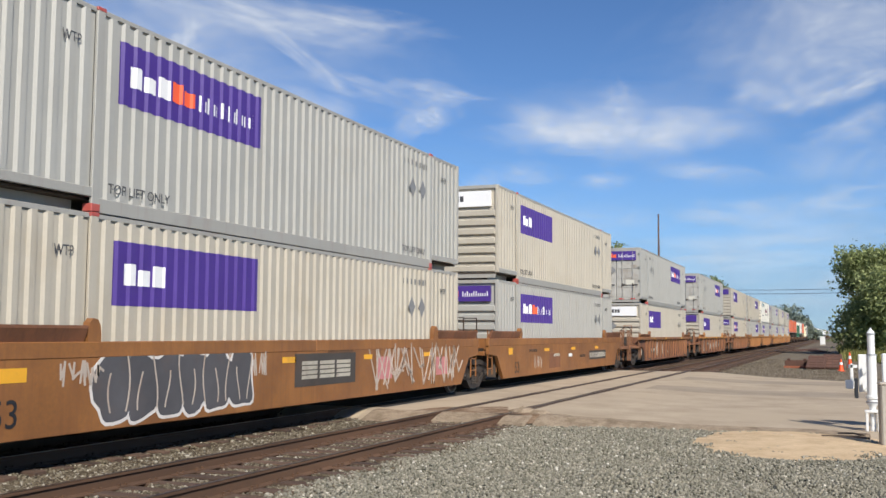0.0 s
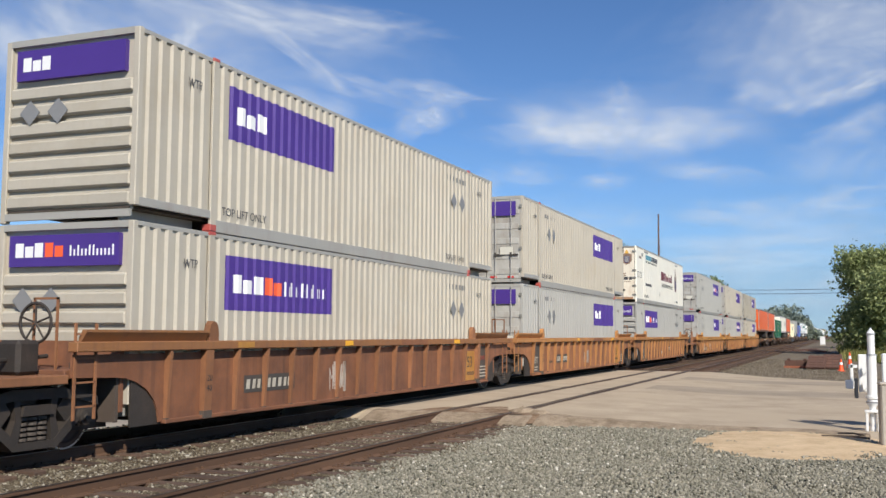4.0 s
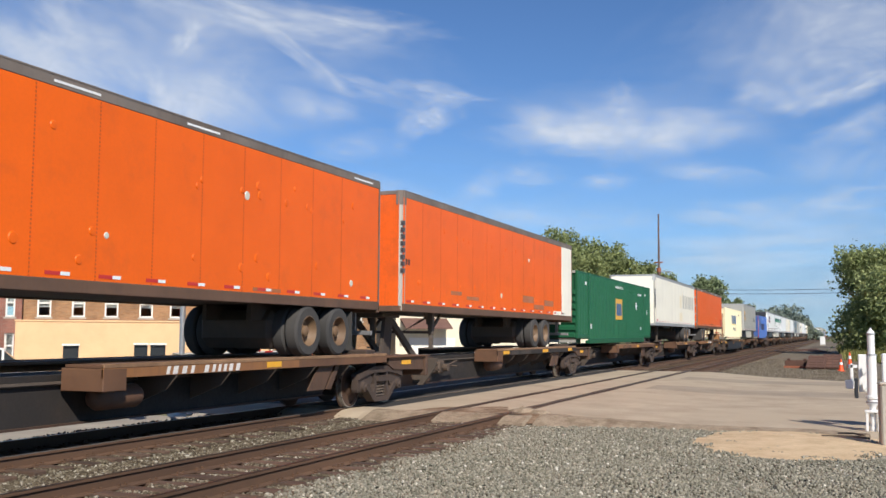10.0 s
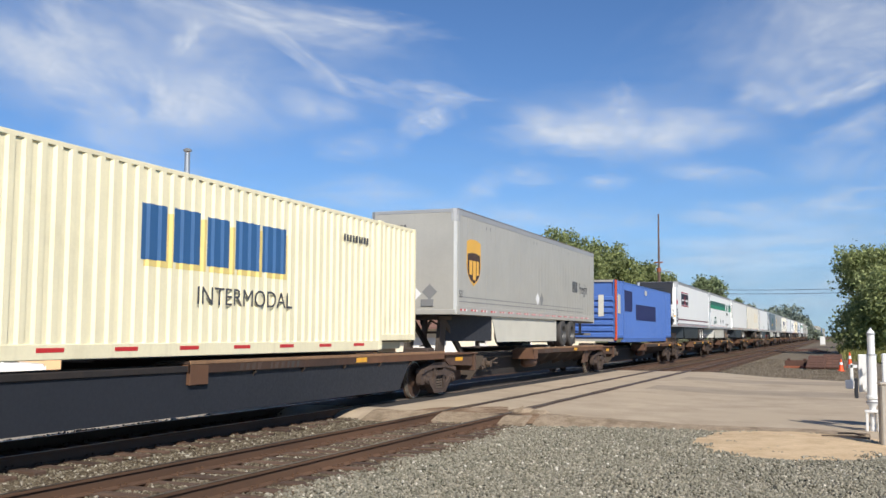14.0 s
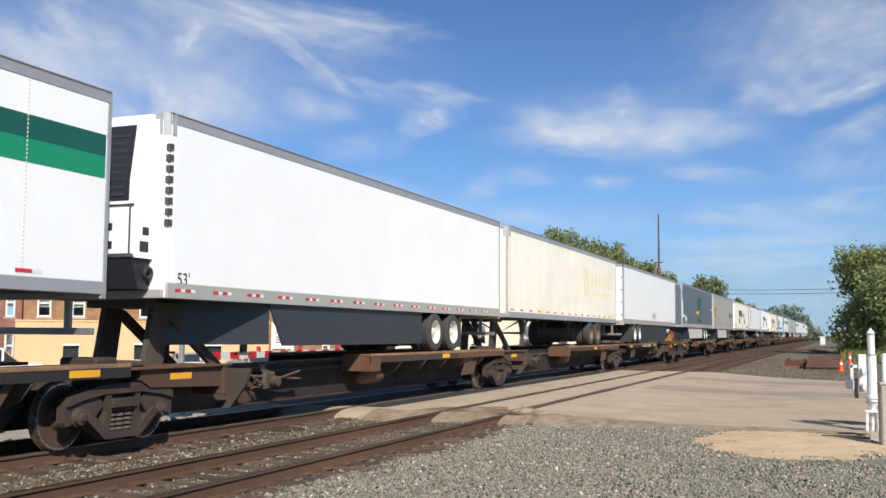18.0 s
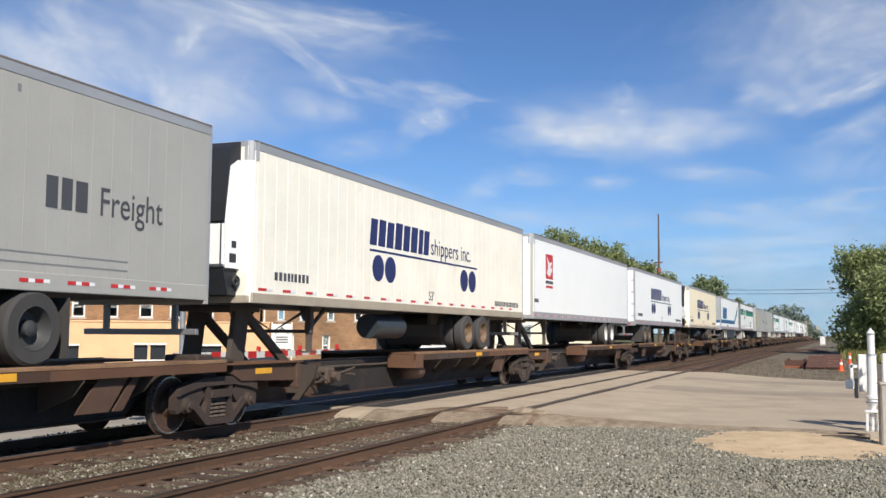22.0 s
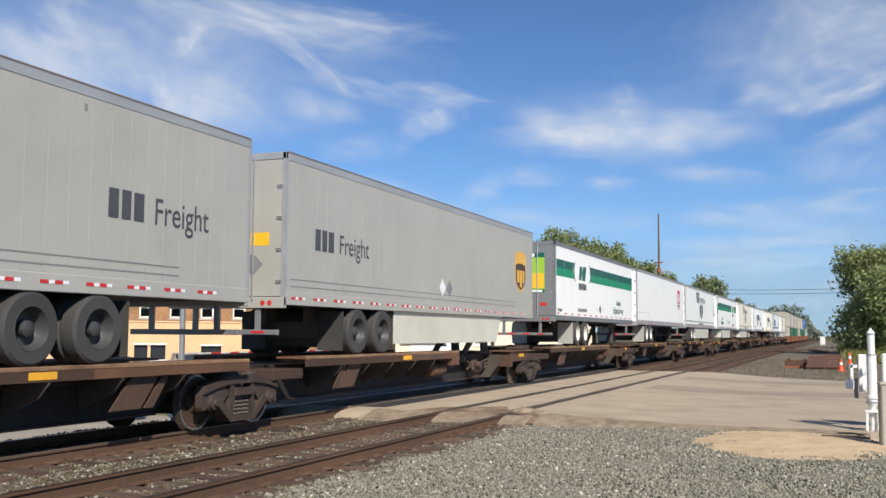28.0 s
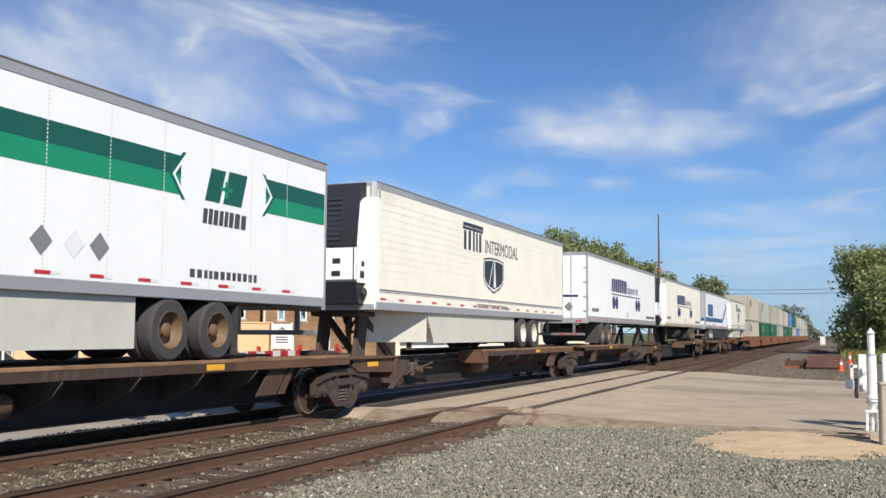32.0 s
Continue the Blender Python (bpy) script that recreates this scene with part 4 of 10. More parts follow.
def spine_car(L, ends, tail_near, load="trailer", paint_mat="spine_brown", shift=(0.0, 0.0), far=False, numbered=False, amber=False, walled=False):
    """One unit of an articulated spine car under a load of length L. tail_near: the load's tyres stand at its -y end."""
    c = thing("spine_car", "weathered brown spine car platform on the rails", "railway car", "spine cars")
    (ra, ca), (rb, cb) = ends
    ta = -ra + 1.75 if ca else -ra + shift[0]
    tb = L + rb - 1.75 if cb else L + rb + shift[1]
    dark = paint_mat == "spine_black"
    part("centre_sill", Geo().box(-0.33, 0.33, -ra if ca else ta, L + rb if cb else tb, 0.55, 1.0, 0.02), "under", c)
    lo, hi = ta + 1.15, tb - 1.15
    part("belly", Geo().prism([(lo, 1.02), (lo, 0.66), (lo + 0.5, 0.31), (hi - 0.5, 0.31), (hi, 0.66), (hi, 1.02)], "x", -0.5, 0.5), "spine_black", c)
    if walled:
        part("side_plate", Geo().prism([(lo + 0.9, 1.0), (lo + 1.2, 0.31), (hi - 1.6, 0.31), (hi - 1.0, 1.0)], "x", 1.21, 1.235), "unit_black", c, "black side plate under the deck")
        part("deck_edge", Geo().box(0.6, 1.27, lo + 0.9, L - 9.0, 1.0, 1.10, 0.01), "spine_black", c)
    part("belly_flange", Geo().box(0.5, 0.58, lo + 0.5, hi - 0.5, 0.295, 0.325), "spine_brown", c)
    p0, p1 = (hi, hi - 3.5) if tail_near else (lo, lo + 3.5)
    k = 1 if p1 > p0 else -1
    part("belly_plate", Geo().prism([(p0, 1.0), (p0, 0.67), (p0 + k * 0.48, 0.33), (p1 - k * 0.3, 0.33), (p1, 0.62), (p1, 1.0)][::k], "x", 0.5, 0.515), "belly_brown", c)
    a, b = (ta + 1.95, 9.2) if tail_near else (L - 9.0, tb - 0.05)
    if cb and not tail_near:
        b = L + 0.25
    near, away = (a, b) if tail_near else (b, a)      # the runway's end beside a truck, and its end under the load
    inward = 1 if tail_near else -1
    rust = "deck_rust" if load == "trailer" else paint_mat
    for s in (1, -1):
        x0, x1 = sorted((s * 0.62, s * 1.3))
        part("tyre_runway", Geo().box(x0, x1, a, b, DECK - 0.05, DECK, 0.008), rust, c)
        x0, x1 = sorted((s * 1.27, s * 1.31))
        part("edge_strip", Geo().box(x0, x1, a, b, DECK - 0.05, DECK + 0.012, 0.008), "strip_rust", c)
        x0, x1 = sorted((s * 1.27, s * 1.302))
        k = a + 0.58 * (b - a)
        part("edge_beam", Geo().box(x0, x1, a, k, DECK - 0.19, DECK - 0.05), "chord_orange" if amber else paint_mat, c)
        part("edge_beam", Geo().box(x0, x1, k, b, DECK - 0.19, DECK - 0.05), "deck_rust" if not dark else paint_mat, c)
        if s > 0 and not far:
            n = 6
            for i in range(1, n):
                y = a + 0.2 + i * (b - a - 0.6) / n
                part("deck_gusset", Geo().prism([(DECK - 0.19, 0.5), (DECK - 0.19, 1.29), (DECK - 0.23, 1.29), (DECK - 0.42, 1.12), (0.50, 0.5)], "y", y, y + 0.03), "rib_pale", c)
    y0, y1 = sorted((away, away + (0.5 if away == a else -0.5)))
    part("end_gusset", Geo().box(0.55, 1.305, y0, y1, DECK - 0.38, DECK - 0.052, 0.01), "deck_rust", c)
    if not (cb if not tail_near else ca):
        deck_end(c, near + inward * (2.35 if not tail_near else 2.0), inward, "belly_brown")
        if tail_near:
            part("low_shelf", Geo().box(0.35, 1.22, ta + 0.9, a + 0.02, 0.76, 0.95, 0.01), paint_mat, c)
    for u in ((near + inward * 0.65, near + inward * 1.25), (near + inward * 4.0, near + inward * 4.7), (away - inward * 1.15, away - inward * 0.55)) if dark else ((near + inward * 4.6, near + inward * 5.1),):
        part("reflector", side_rects([(min(u), max(u), DECK - 0.16, DECK - 0.06)], 1.303), "reflector_yellow", c)
    m = away - 4.05 + 0.9 * (not dark) if tail_near else away + 1.4
    part("number_bar", side_rects(bars(m, m + 0.78, DECK - 0.18, DECK - 0.055, 4, int(L * 10), gap=0.5) + bars(m + 0.98, m + 2.1, DECK - 0.18, DECK - 0.055, 6, int(L * 7), gap=0.5), 1.303, slant=0.3), "chalk_bright" if numbered else "panel_dark", c)
    # hitch for the trailer's kingpin
    if load == "trailer":
        y = L - 0.95 if tail_near else 0.95
        s = 1 if tail_near else -1
        h = part("trailer_hitch", Geo().box(-0.6, 0.6, y - 0.5, y + 0.5, 2.02, 2.13, 0.02), "under", c)
        for x in (-0.52, 0.44):
            part("hitch_leg", Geo().prism([(y - s * 0.05, 1.05), (y + s * 0.42, 1.05), (y + s * 0.22, 2.05), (y - s * 0.22, 2.05)][::s], "x", x, x + 0.1), "under", h)
            part("hitch_strut", Geo().prism([(y - s * 1.78, 1.05), (y - s * 1.45, 1.05), (y + s * 0.02, 2.0), (y - s * 0.28, 2.0)][::s], "x", x, x + 0.09), "under", h)
        part("hitch_base", Geo().box(-0.62, 0.62, y - 0.6, y + 0.6, 1.0, 1.1, 0.02), paint_mat, h)
    # frame, brake gear and pipes on the side without a runway
    if not far:
        th, s = (tb, -1) if tail_near else (ta, 1)
        hitch_end(c, th, s, "belly_brown")
        m = th + s * 4.6
        part("brake_valve", Geo().box(0.52, 0.8, m - 0.2, m + 0.2, 0.55, 0.9, 0.04).cyl((0.7, m - 1.0, 0.86), (0.8, m + 1.1, 0.72), 0.03, 6).cyl((0.75, m - 0.6, 0.6), (0.85, m + 1.0, 0.88), 0.022, 6)
             .cyl((0.85, m, 0.72), (0.98, m, 0.72), 0.1, 10).cyl((0.7, m - 0.9, 1.0), (0.9, m - 0.3, 0.62), 0.02, 6), "rib_pale", c)
        q = away - inward * 0.3
        y0, y1 = sorted((q + 0.1 * inward, q - 1.0 * inward))
        part("air_tank", Geo().turned((0.9, (y0 + y1) / 2, 0.68), "y", [(-0.52, 0.05), (-0.48, 0.14), (-0.40, 0.18), (0.40, 0.18), (0.48, 0.14), (0.52, 0.05)], 16), "tank_rust", c, smooth=True)
    part("brake_pipe", Geo().cyl((0.54, lo, 0.9), (0.54, hi, 0.9), 0.03, 6), "under", c)
    for s, coupled, e, t in ((-1, ca, -ra, ta), (1, cb, L + rb, tb)):
        if coupled:
            coupler(c, e - s * 0.3, s)
            truck(c, t)
            ladder(c, 1.25, e - s * 0.5 - 0.2, e - s * 0.5 + 0.2, 0.36, 1.1, "rib_pale", 3)
            y0, y1 = sorted((e - s * 0.2, t + s * 0.1))
            part("end_platform", Geo().box(0.3, 1.3, y0, y1, 1.0, 1.12, 0.01), "deck_rust", c)
            part("reflector", side_rects([(t - 0.55, t + 0.05, 0.96, 1.06)], 1.301), "reflector_yellow", c)
            part("end_beam", Geo().box(-1.3, 1.3, e - s * 0.35, e - s * 0.2, 0.85, 1.1, 0.015), paint_mat, c)
            for y in (e - s * 0.32, e - s * 1.0):
                part("hand_rail", Geo().box(1.18, 1.21, y - 0.015, y + 0.015, 1.1, 1.75).box(0.78, 0.81, y - 0.015, y + 0.015, 1.1, 1.75).box(0.78, 1.21, y - 0.015, y + 0.015, 1.72, 1.75), "rib_pale", c)
            part("brake_wheel", Geo().ring((0.7, e - s * 0.5, 1.62), "y", 0.26, 0.022, 24, 5), "orange_red" if 16.25 < L < 16.35 and s > 0 else "truck_steel", c)
            if 16.25 < L < 16.35 and s > 0:
                part("valve_cabinet", Geo().box(0.1, 0.95, e - 1.75, e - 0.75, 1.12, 1.75, 0.03), "rib_yellow", c)
            else:
                part("gear_case", Geo().box(0.25, 0.75, e - s * 0.62 - 0.14, e - s * 0.62 + 0.14, 1.12, 1.72, 0.05), "under", c)
            part("brake_stand", Geo().box(0.66, 0.74, e - s * 0.45, e - s * 0.38, 1.0, 1.7), paint_mat, c)
        elif s > 0:
            truck(c, t)
    return c


def tyre_pair(tr, y, s, rim):
    x = s * 1.16
    prof = [(-0.09 * s, 0.28), (-0.14 * s, 0.30), (-0.14 * s, 0.45), (-0.10 * s, 0.492), (0.0, 0.498), (0.10 * s, 0.492), (0.14 * s, 0.45), (0.14 * s, 0.30), (-0.06 * s, 0.28)]
    for k in (0.0, -0.30):
        t = part("tyre", Geo().turned((x + s * k, y, 0.5), "x", prof, 28), "tyre", tr, smooth=True)
        if k == 0.0 and s > 0:
            pr = [(-0.03, 0.295), (0.138, 0.302), (0.144, 0.288), (0.10, 0.268), (-0.01, 0.245), (-0.045, 0.215), (-0.04, 0.14), (-0.02, 0.115), (0.07, 0.105), (0.085, 0.08), (0.10, 0.04)]
            part("rim", Geo().turned((x, y, 0.5), "x", pr, 24), rim, t, smooth=True)
            g = Geo()
            for i in range(5):
                a = 2 * math.pi * (i + 0.3 * y) / 5
                g.cyl((x - 0.044, y + 0.178 * math.cos(a), 0.5 + 0.178 * math.sin(a)), (x - 0.036, y + 0.178 * math.cos(a), 0.5 + 0.178 * math.sin(a)), 0.033, 8)
            part("hand_hole", g, "unit_black", t)


SEAM = 1.22


def trailer(label, skin, L=16.2, tail_near=False, nose="plain", skirt="", rim="rim_white", seams="rivets", rail="alu_mid", foot="alu_mid",
            corner="post_alu", tape=True, bogie=2.6, doors=None, flap="tyre", skirt_low=0.22, bend_shade="", tape_up=0.0):
    """A road trailer. Its nose, or with tail_near its doors, look to -y. Local z = 0 is where the tyres stand."""
    tr = thing("trailer", label, "trailer", "trailers on spine cars")
    Z0, Z1 = 0.98, 3.87
    low_tape = seams != "rivets" and skin not in ("tr_cream", "tr_ivory")      # the tape is stuck on the rail, else above it
    foot_h = 0.25 if low_tape else 0.19
    zt = (Z0 + 0.11 if low_tape else Z0 + 0.23) + tape_up
    part("side_panel", Geo().box(SIDE - 0.03, SIDE, 0.08, L - 0.06, Z0 + 0.15, Z1 - 0.12), skin, tr)
    part("side_panel", Geo().box(-SIDE, -SIDE + 0.03, 0.08, L - 0.06, Z0 + 0.15, Z1 - 0.12), skin, tr)
    part("roof", Geo().box(-SIDE + 0.03, SIDE - 0.03, 0.05, L - 0.05, Z1 - 0.04, Z1 - 0.005), "alu_dark", tr)
    part("floor", Geo().box(-SIDE + 0.03, SIDE - 0.03, 0.1, L - 0.1, Z0 + 0.03, Z0 + 0.15), "under", tr)
    for s in (1, -1):
        x0, x1 = sorted((s * (SIDE - 0.04), s * (SIDE + 0.008)))
        part("top_rail", Geo().box(x0, x1, 0.06, L - 0.03, Z1 - 0.165, Z1, 0.012), rail, tr)
        part("bottom_rail", Geo().box(x0, x1, 0.06, L - 0.03, Z0, Z0 + foot_h, 0.012), foot, tr)
    part("roof_lip", Geo().box(SIDE - 0.03, SIDE + 0.014, 0.06, L - 0.03, Z1 - 0.012, Z1 + 0.012), "foot_grime", tr)
    # seams of the side skin
    g = Geo()
    if seams == "rivets":
        for i in range(1, int(L / SEAM)):
            for k in range(46):
                z = Z0 + 0.18 + k * 0.0555
                g.box(SIDE, SIDE + 0.005, i * SEAM - 0.011, i * SEAM + 0.011, z, z + 0.03)
    elif seams == "close":
        for i in range(1, int(L / 0.406)):
            g.box(SIDE, SIDE + 0.003, i * 0.406 - 0.006, i * 0.406 + 0.006, Z0 + 0.16, Z1 - 0.13)
    elif seams == "flat":
        for i in range(13):
            z = Z0 + 0.42 + i * 0.17
            g.box(SIDE, SIDE + 0.005, 0.1, L - 0.06, z, z + 0.012)
    if g.v:
        part("seam", g, "orange_seam" if skin == "tr_orange" else "seam_pale" if seams == "rivets" else skin, tr)
    # reflective tape along the foot
    if tape:
        red, white = [], []
        y = 0.25
        while y < L - 0.8:
            red += [(y, y + 0.15, zt, zt + 0.05), (y + 0.26, y + 0.41, zt, zt + 0.05)] if low_tape else [(y, y + 0.28, zt, zt + 0.05)]
            white += [(y + 0.15, y + 0.26, zt, zt + 0.05), (y + 0.41, y + 0.52, zt, zt + 0.05)] if low_tape else [(y + 0.28, y + 0.46, zt, zt + 0.05)]
            y += 1.02 if seams != "close" else 0.85
        part("reflective_tape", side_rects(red, SIDE + 0.0085 if low_tape else SIDE + 0.002), "red", tr)
        part("reflective_tape", side_rects(white, SIDE + 0.0085 if low_tape else SIDE + 0.002), "white", tr)
    # nose and tail
    def nose_at(y, s):
        part("nose_wall", Geo().box(-SIDE + 0.1, SIDE - 0.1, y, y + s * 0.04, Z0 + 0.05, Z1 - 0.08), "orange_nose" if skin == "tr_orange" else skin, tr)
        for x in (1, -1):
            prof = [(x * (SIDE - 0.16), y)] + [(x * (SIDE - 0.16 + 0.165 * math.sin(a)), y + s * (0.165 - 0.165 * math.cos(a))) for a in (0.4, 0.8, 1.17, 1.57)] + [(x * (SIDE - 0.16), y + s * 0.165)]
            if x * s < 0:
                prof = prof[::-1]
            part("corner_post", Geo().prism(prof, "z", Z0 + 0.02, Z1 - 0.02), corner, tr, smooth=True)
        part("nose_rail", Geo().box(-SIDE + 0.1, SIDE - 0.1, y - s * 0.008, y + s * 0.03, Z1 - 0.1, Z1, 0.01), rail, tr)
        part("nose_sill", Geo().box(-SIDE + 0.05, SIDE - 0.05, y - s * 0.012, y + s * 0.1, Z0, Z0 + 0.14, 0.01), foot, tr)
        if y == 0:
            part("gladhand_box", Geo().box(0.25, 0.62, y - s * 0.03, y, Z0 + 0.22, Z0 + 0.42, 0.01), "decal_grey", tr)
        if y == 0:
            prof = [(SIDE - 0.17, y - s * 0.012)] + [(SIDE - 0.17 + 0.19 * math.sin(a), y + s * (0.178 - 0.19 * math.cos(a))) for a in (0.0, 0.4, 0.8, 1.17, 1.57)] + [(SIDE - 0.17, y + s * 0.19)]
            part("corner_cap", Geo().prism(prof if s > 0 else prof[::-1], "z", Z1 - 0.34, Z1 + 0.006), rail, tr, smooth=True)
        if nose.startswith("reefer"):
            m = Z0 + 1.42
            white_cowl = nose == "reefer_white"
            u = part("cooling_unit", Geo().prism([(y - s * 0.04, m), (y - s * 0.45, m), (y - s * 0.44, m + 0.35), (y - s * 0.30, Z1 - 0.16), (y - s * 0.06, Z1 - 0.02), (y, Z1 - 0.02), (y, m)][::-s], "x", -1.04, 1.04),
                     "tr_white" if white_cowl else "unit_black", tr, ("white" if white_cowl else "black") + " upper cowl of the refrigeration unit")
            if white_cowl:
                part("grille_panel", Geo().prism([(y - s * 0.456, m + 0.05), (y - s * 0.450, m + 0.35), (y - s * 0.335, Z1 - 0.24), (y - s * 0.30, Z1 - 0.24), (y - s * 0.42, m + 0.35), (y - s * 0.43, m + 0.05)][::-s], "x", -0.94, 0.94), "unit_black", u)
            g = Geo()
            for i in range(9):
                z = m + 0.12 + i * 0.115
                g.box(-0.86, 0.86 if white_cowl else 0.62, y - s * (0.472 - 0.013 * i), y - s * 0.2, z, z + 0.05)
            part("grille", g, "slat_blue", u)
            low = part("lower_cover", Geo().box(-1.04, 1.04, y - s * 0.42, y, Z0 + 0.62, m - 0.012, 0.05), "tr_white", tr, "white lower doors of the refrigeration unit")
            part("door_gap", Geo().box(0.93, 0.96, y - s * 0.424, y - s * 0.41, Z0 + 0.66, m - 0.04), "unit_black", low)
            part("hatch", Geo().box(0.40, 0.62, y - s * 0.424, y - s * 0.41, Z0 + 0.74, Z0 + 0.86), "unit_black", low)
            part("hatch", Geo().box(0.42, 0.62, y - s * 0.424, y - s * 0.41, Z0 + 1.02, Z0 + 1.14), "unit_black", low)
            cover = part("side_cover", Geo().prism([(y, Z0 + 0.60), (y - s * 0.43, Z0 + 0.60), (y - s * 0.455, m), (y - s * 0.32, Z1 - 0.50), (y - s * 0.10, Z1 - 0.36), (y, Z1 - 0.36)][::-s], "x", 1.042, 1.062), "tr_white", tr, "white side panel of the refrigeration unit")
            for z0, z1, w in ((Z0 + 0.70, Z0 + 0.86, 0.20), (Z0 + 0.96, Z0 + 1.08, 0.14)):
                part("hatch", Geo().box(1.062, 1.068, *sorted((y - s * 0.12, y - s * (0.12 + w))), z0, z1), "unit_black", cover)
            part("unit_base", Geo().prism([(y, Z0 + 0.12), (y - s * 0.26, Z0 + 0.14), (y - s * 0.42, Z0 + 0.585), (y, Z0 + 0.585)][::-s], "x", -0.98, 1.0), "unit_black", tr)
            part("hose_reel", Geo().ring((1.06, y - s * 0.10, Z0 + 0.38), "x", 0.085, 0.028, 14), "unit_black", tr)
            part("fuel_tank", Geo().cyl((SIDE - 0.45, 5.6, 0.62), (SIDE - 0.45, 7.2, 0.62), 0.28, 18), "skirt_dark", tr, smooth=True)

    def tail_at(y, s):
        dm = doors or skin
        for x0, x1 in ((-SIDE + 0.07, -0.01), (0.01, SIDE - 0.07)):
            d = part("door", Geo().box(x0, x1, y, y + s * 0.05, Z0 + 0.16, Z1 - 0.14, 0.008), dm, tr)
            for k in () if y else (0.12, 0.86) if x0 < 0 else (0.14, 0.5):
                x = x0 + k * (x1 - x0)
                part("locking_bar", Geo().cyl((x, y - s * 0.03, Z0 + 0.1), (x, y - s * 0.03, Z1 - 0.1), 0.016, 8), "alu", d)
            for z in (0.4, 1.0, 1.6, 2.2) if y == 0 else ():
                xx = x0 if x0 < -0.5 else x1 - 0.12
                part("hinge", Geo().box(xx, xx + 0.12, y - s * 0.012, y, Z0 + z, Z0 + z + 0.07), "alu", d)
        part("door_frame", Geo().box(-SIDE, SIDE, y - s * 0.01, y + s * 0.08, Z1 - 0.14, Z1, 0.01).box(-SIDE, -SIDE + 0.07, y - s * 0.01, y + s * 0.08, Z0, Z1)
             .box(SIDE - 0.07, SIDE, y - s * 0.01, y + s * 0.08, Z0, Z1), rail, tr)
        part("rear_sill", Geo().box(-SIDE, SIDE, y - s * 0.015, y + s * 0.1, Z0 - 0.06, Z0 + 0.15, 0.01), foot, tr)
        for x in () if y else (-1.05, -0.9, 0.78, 0.93):
            part("tail_light", Geo().cyl((x + 0.06, y - s * 0.02, Z0 + 0.04), (x + 0.06, y, Z0 + 0.04), 0.05, 12), "red", tr)
        g = Geo().box(-1.15, 1.15, y + s * 0.02, y + s * 0.1, 0.42, 0.52, 0.01)
        for x in (-0.75, 0.65):
            g.box(x, x + 0.1, y + s * 0.03, y + s * 0.09, 0.5, Z0)
        part("rear_bumper", g, "alu_dark", tr)
        part("reflective_tape", end_rects([(x, x + 0.28, 0.45, 0.50) for x in (-1.1, -0.54, 0.02, 0.58)], y - s * 0.0 + (0.018 if s > 0 else 0)), "red", tr)
        for x in (-1.2, 0.66):
            yf = y + s * (bogie - 0.66)
            part("mud_flap", Geo().box(x, x + 0.6, yf, yf + s * 0.02, 0.10, 0.92), flap, tr)

    if tail_near:
        tail_at(0.0, 1)
        nose_at(L, -1)
        ax = [bogie + 0.0, bogie + 1.25]
    else:
        nose_at(0.0, 1)
        tail_at(L, -1)
        ax = [L - bogie - 1.25, L - bogie]
    for y in ax:
        for s in (1, -1):
            tyre_pair(tr, y, s, rim)
        part("axle", Geo().cyl((-1.2, y, 0.5), (1.2, y, 0.5), 0.07, 10), "under", tr)
    part("axle_casing", Geo().box(-0.98, 0.86, ax[0] - 0.55, ax[1] + 0.5, 0.16, 0.90, 0.2), "under", tr)
    part("slider_frame", Geo().box(-0.55, -0.45, ax[0] - 0.9, ax[1] + 0.9, 0.7, Z0 + 0.03).box(0.45, 0.55, ax[0] - 0.9, ax[1] + 0.9, 0.7, Z0 + 0.03), "under", tr)
    for y in ax:
        part("suspension", Geo().box(0.42, 0.6, y - 0.45, y - 0.3, 0.45, 0.8).box(0.4, 0.62, y + 0.12, y + 0.34, 0.55, 0.78), "under", tr)
    yg = L - 2.9 if tail_near else 2.9
    for x in (0.78, -0.92):
        leg = part("landing_leg", Geo().box(x, x + 0.14, yg - 0.07, yg + 0.07, 0.45, Z0 + 0.03, 0.01).box(x + 0.02, x + 0.12, yg - 0.05, yg + 0.05, 0.10, 0.5).box(x - 0.05, x + 0.19, yg - 0.13, yg + 0.13, 0.06, 0.10), "leg_steel", tr)
        k = 1.0 if tail_near else -1.0
        part("leg_brace", Geo().prism([(yg, 0.58), (yg, 0.50), (yg - k * 0.75, Z0), (yg - k * 0.75, Z0 + 0.08)][::int(k)], "x", x + 0.04, x + 0.09), "under", leg)
        part("leg_gusset", Geo().prism([(yg - 0.28, Z0 + 0.02), (yg + 0.28, Z0 + 0.02), (yg + 0.09, 0.70), (yg - 0.09, 0.70)][::-1], "x", x - 0.02, x), "under", leg)
    part("cross_brace", Geo().box(-0.8, 0.8, yg - 0.02, yg + 0.02, 0.46, 0.53), "under", tr)
    part("cross_brace", Geo().prism([(0.48, -0.02), (0.54, 0.08), (0.98, 0.80), (0.90, 0.80)], "y", yg - 0.02, yg + 0.02), "under", tr)
    part("cross_brace", Geo().prism([(0.54, -0.08), (0.48, 0.02), (0.90, -0.80), (0.98, -0.80)], "y", yg - 0.02, yg + 0.02), "under", tr)
    if skirt:
        a, b = (ax[1] + 0.75, yg - 0.25) if tail_near else (yg + 0.25, ax[0] - 0.75)
        q = skirt_low
        curve = [(1.15, 0.0), (0.75, 0.06), (0.35, 0.22), (0.12, 0.42)] if q < 0.2 else [(0.5, 0.0)]
        pts = [(a, q)] + [(b - u, q + w) for u, w in curve] + [(b, Z0), (a, Z0)] if tail_near else [(a, Z0)] + [(a + u, q + w) for u, w in curve[::-1]] + [(b, q), (b, Z0)]
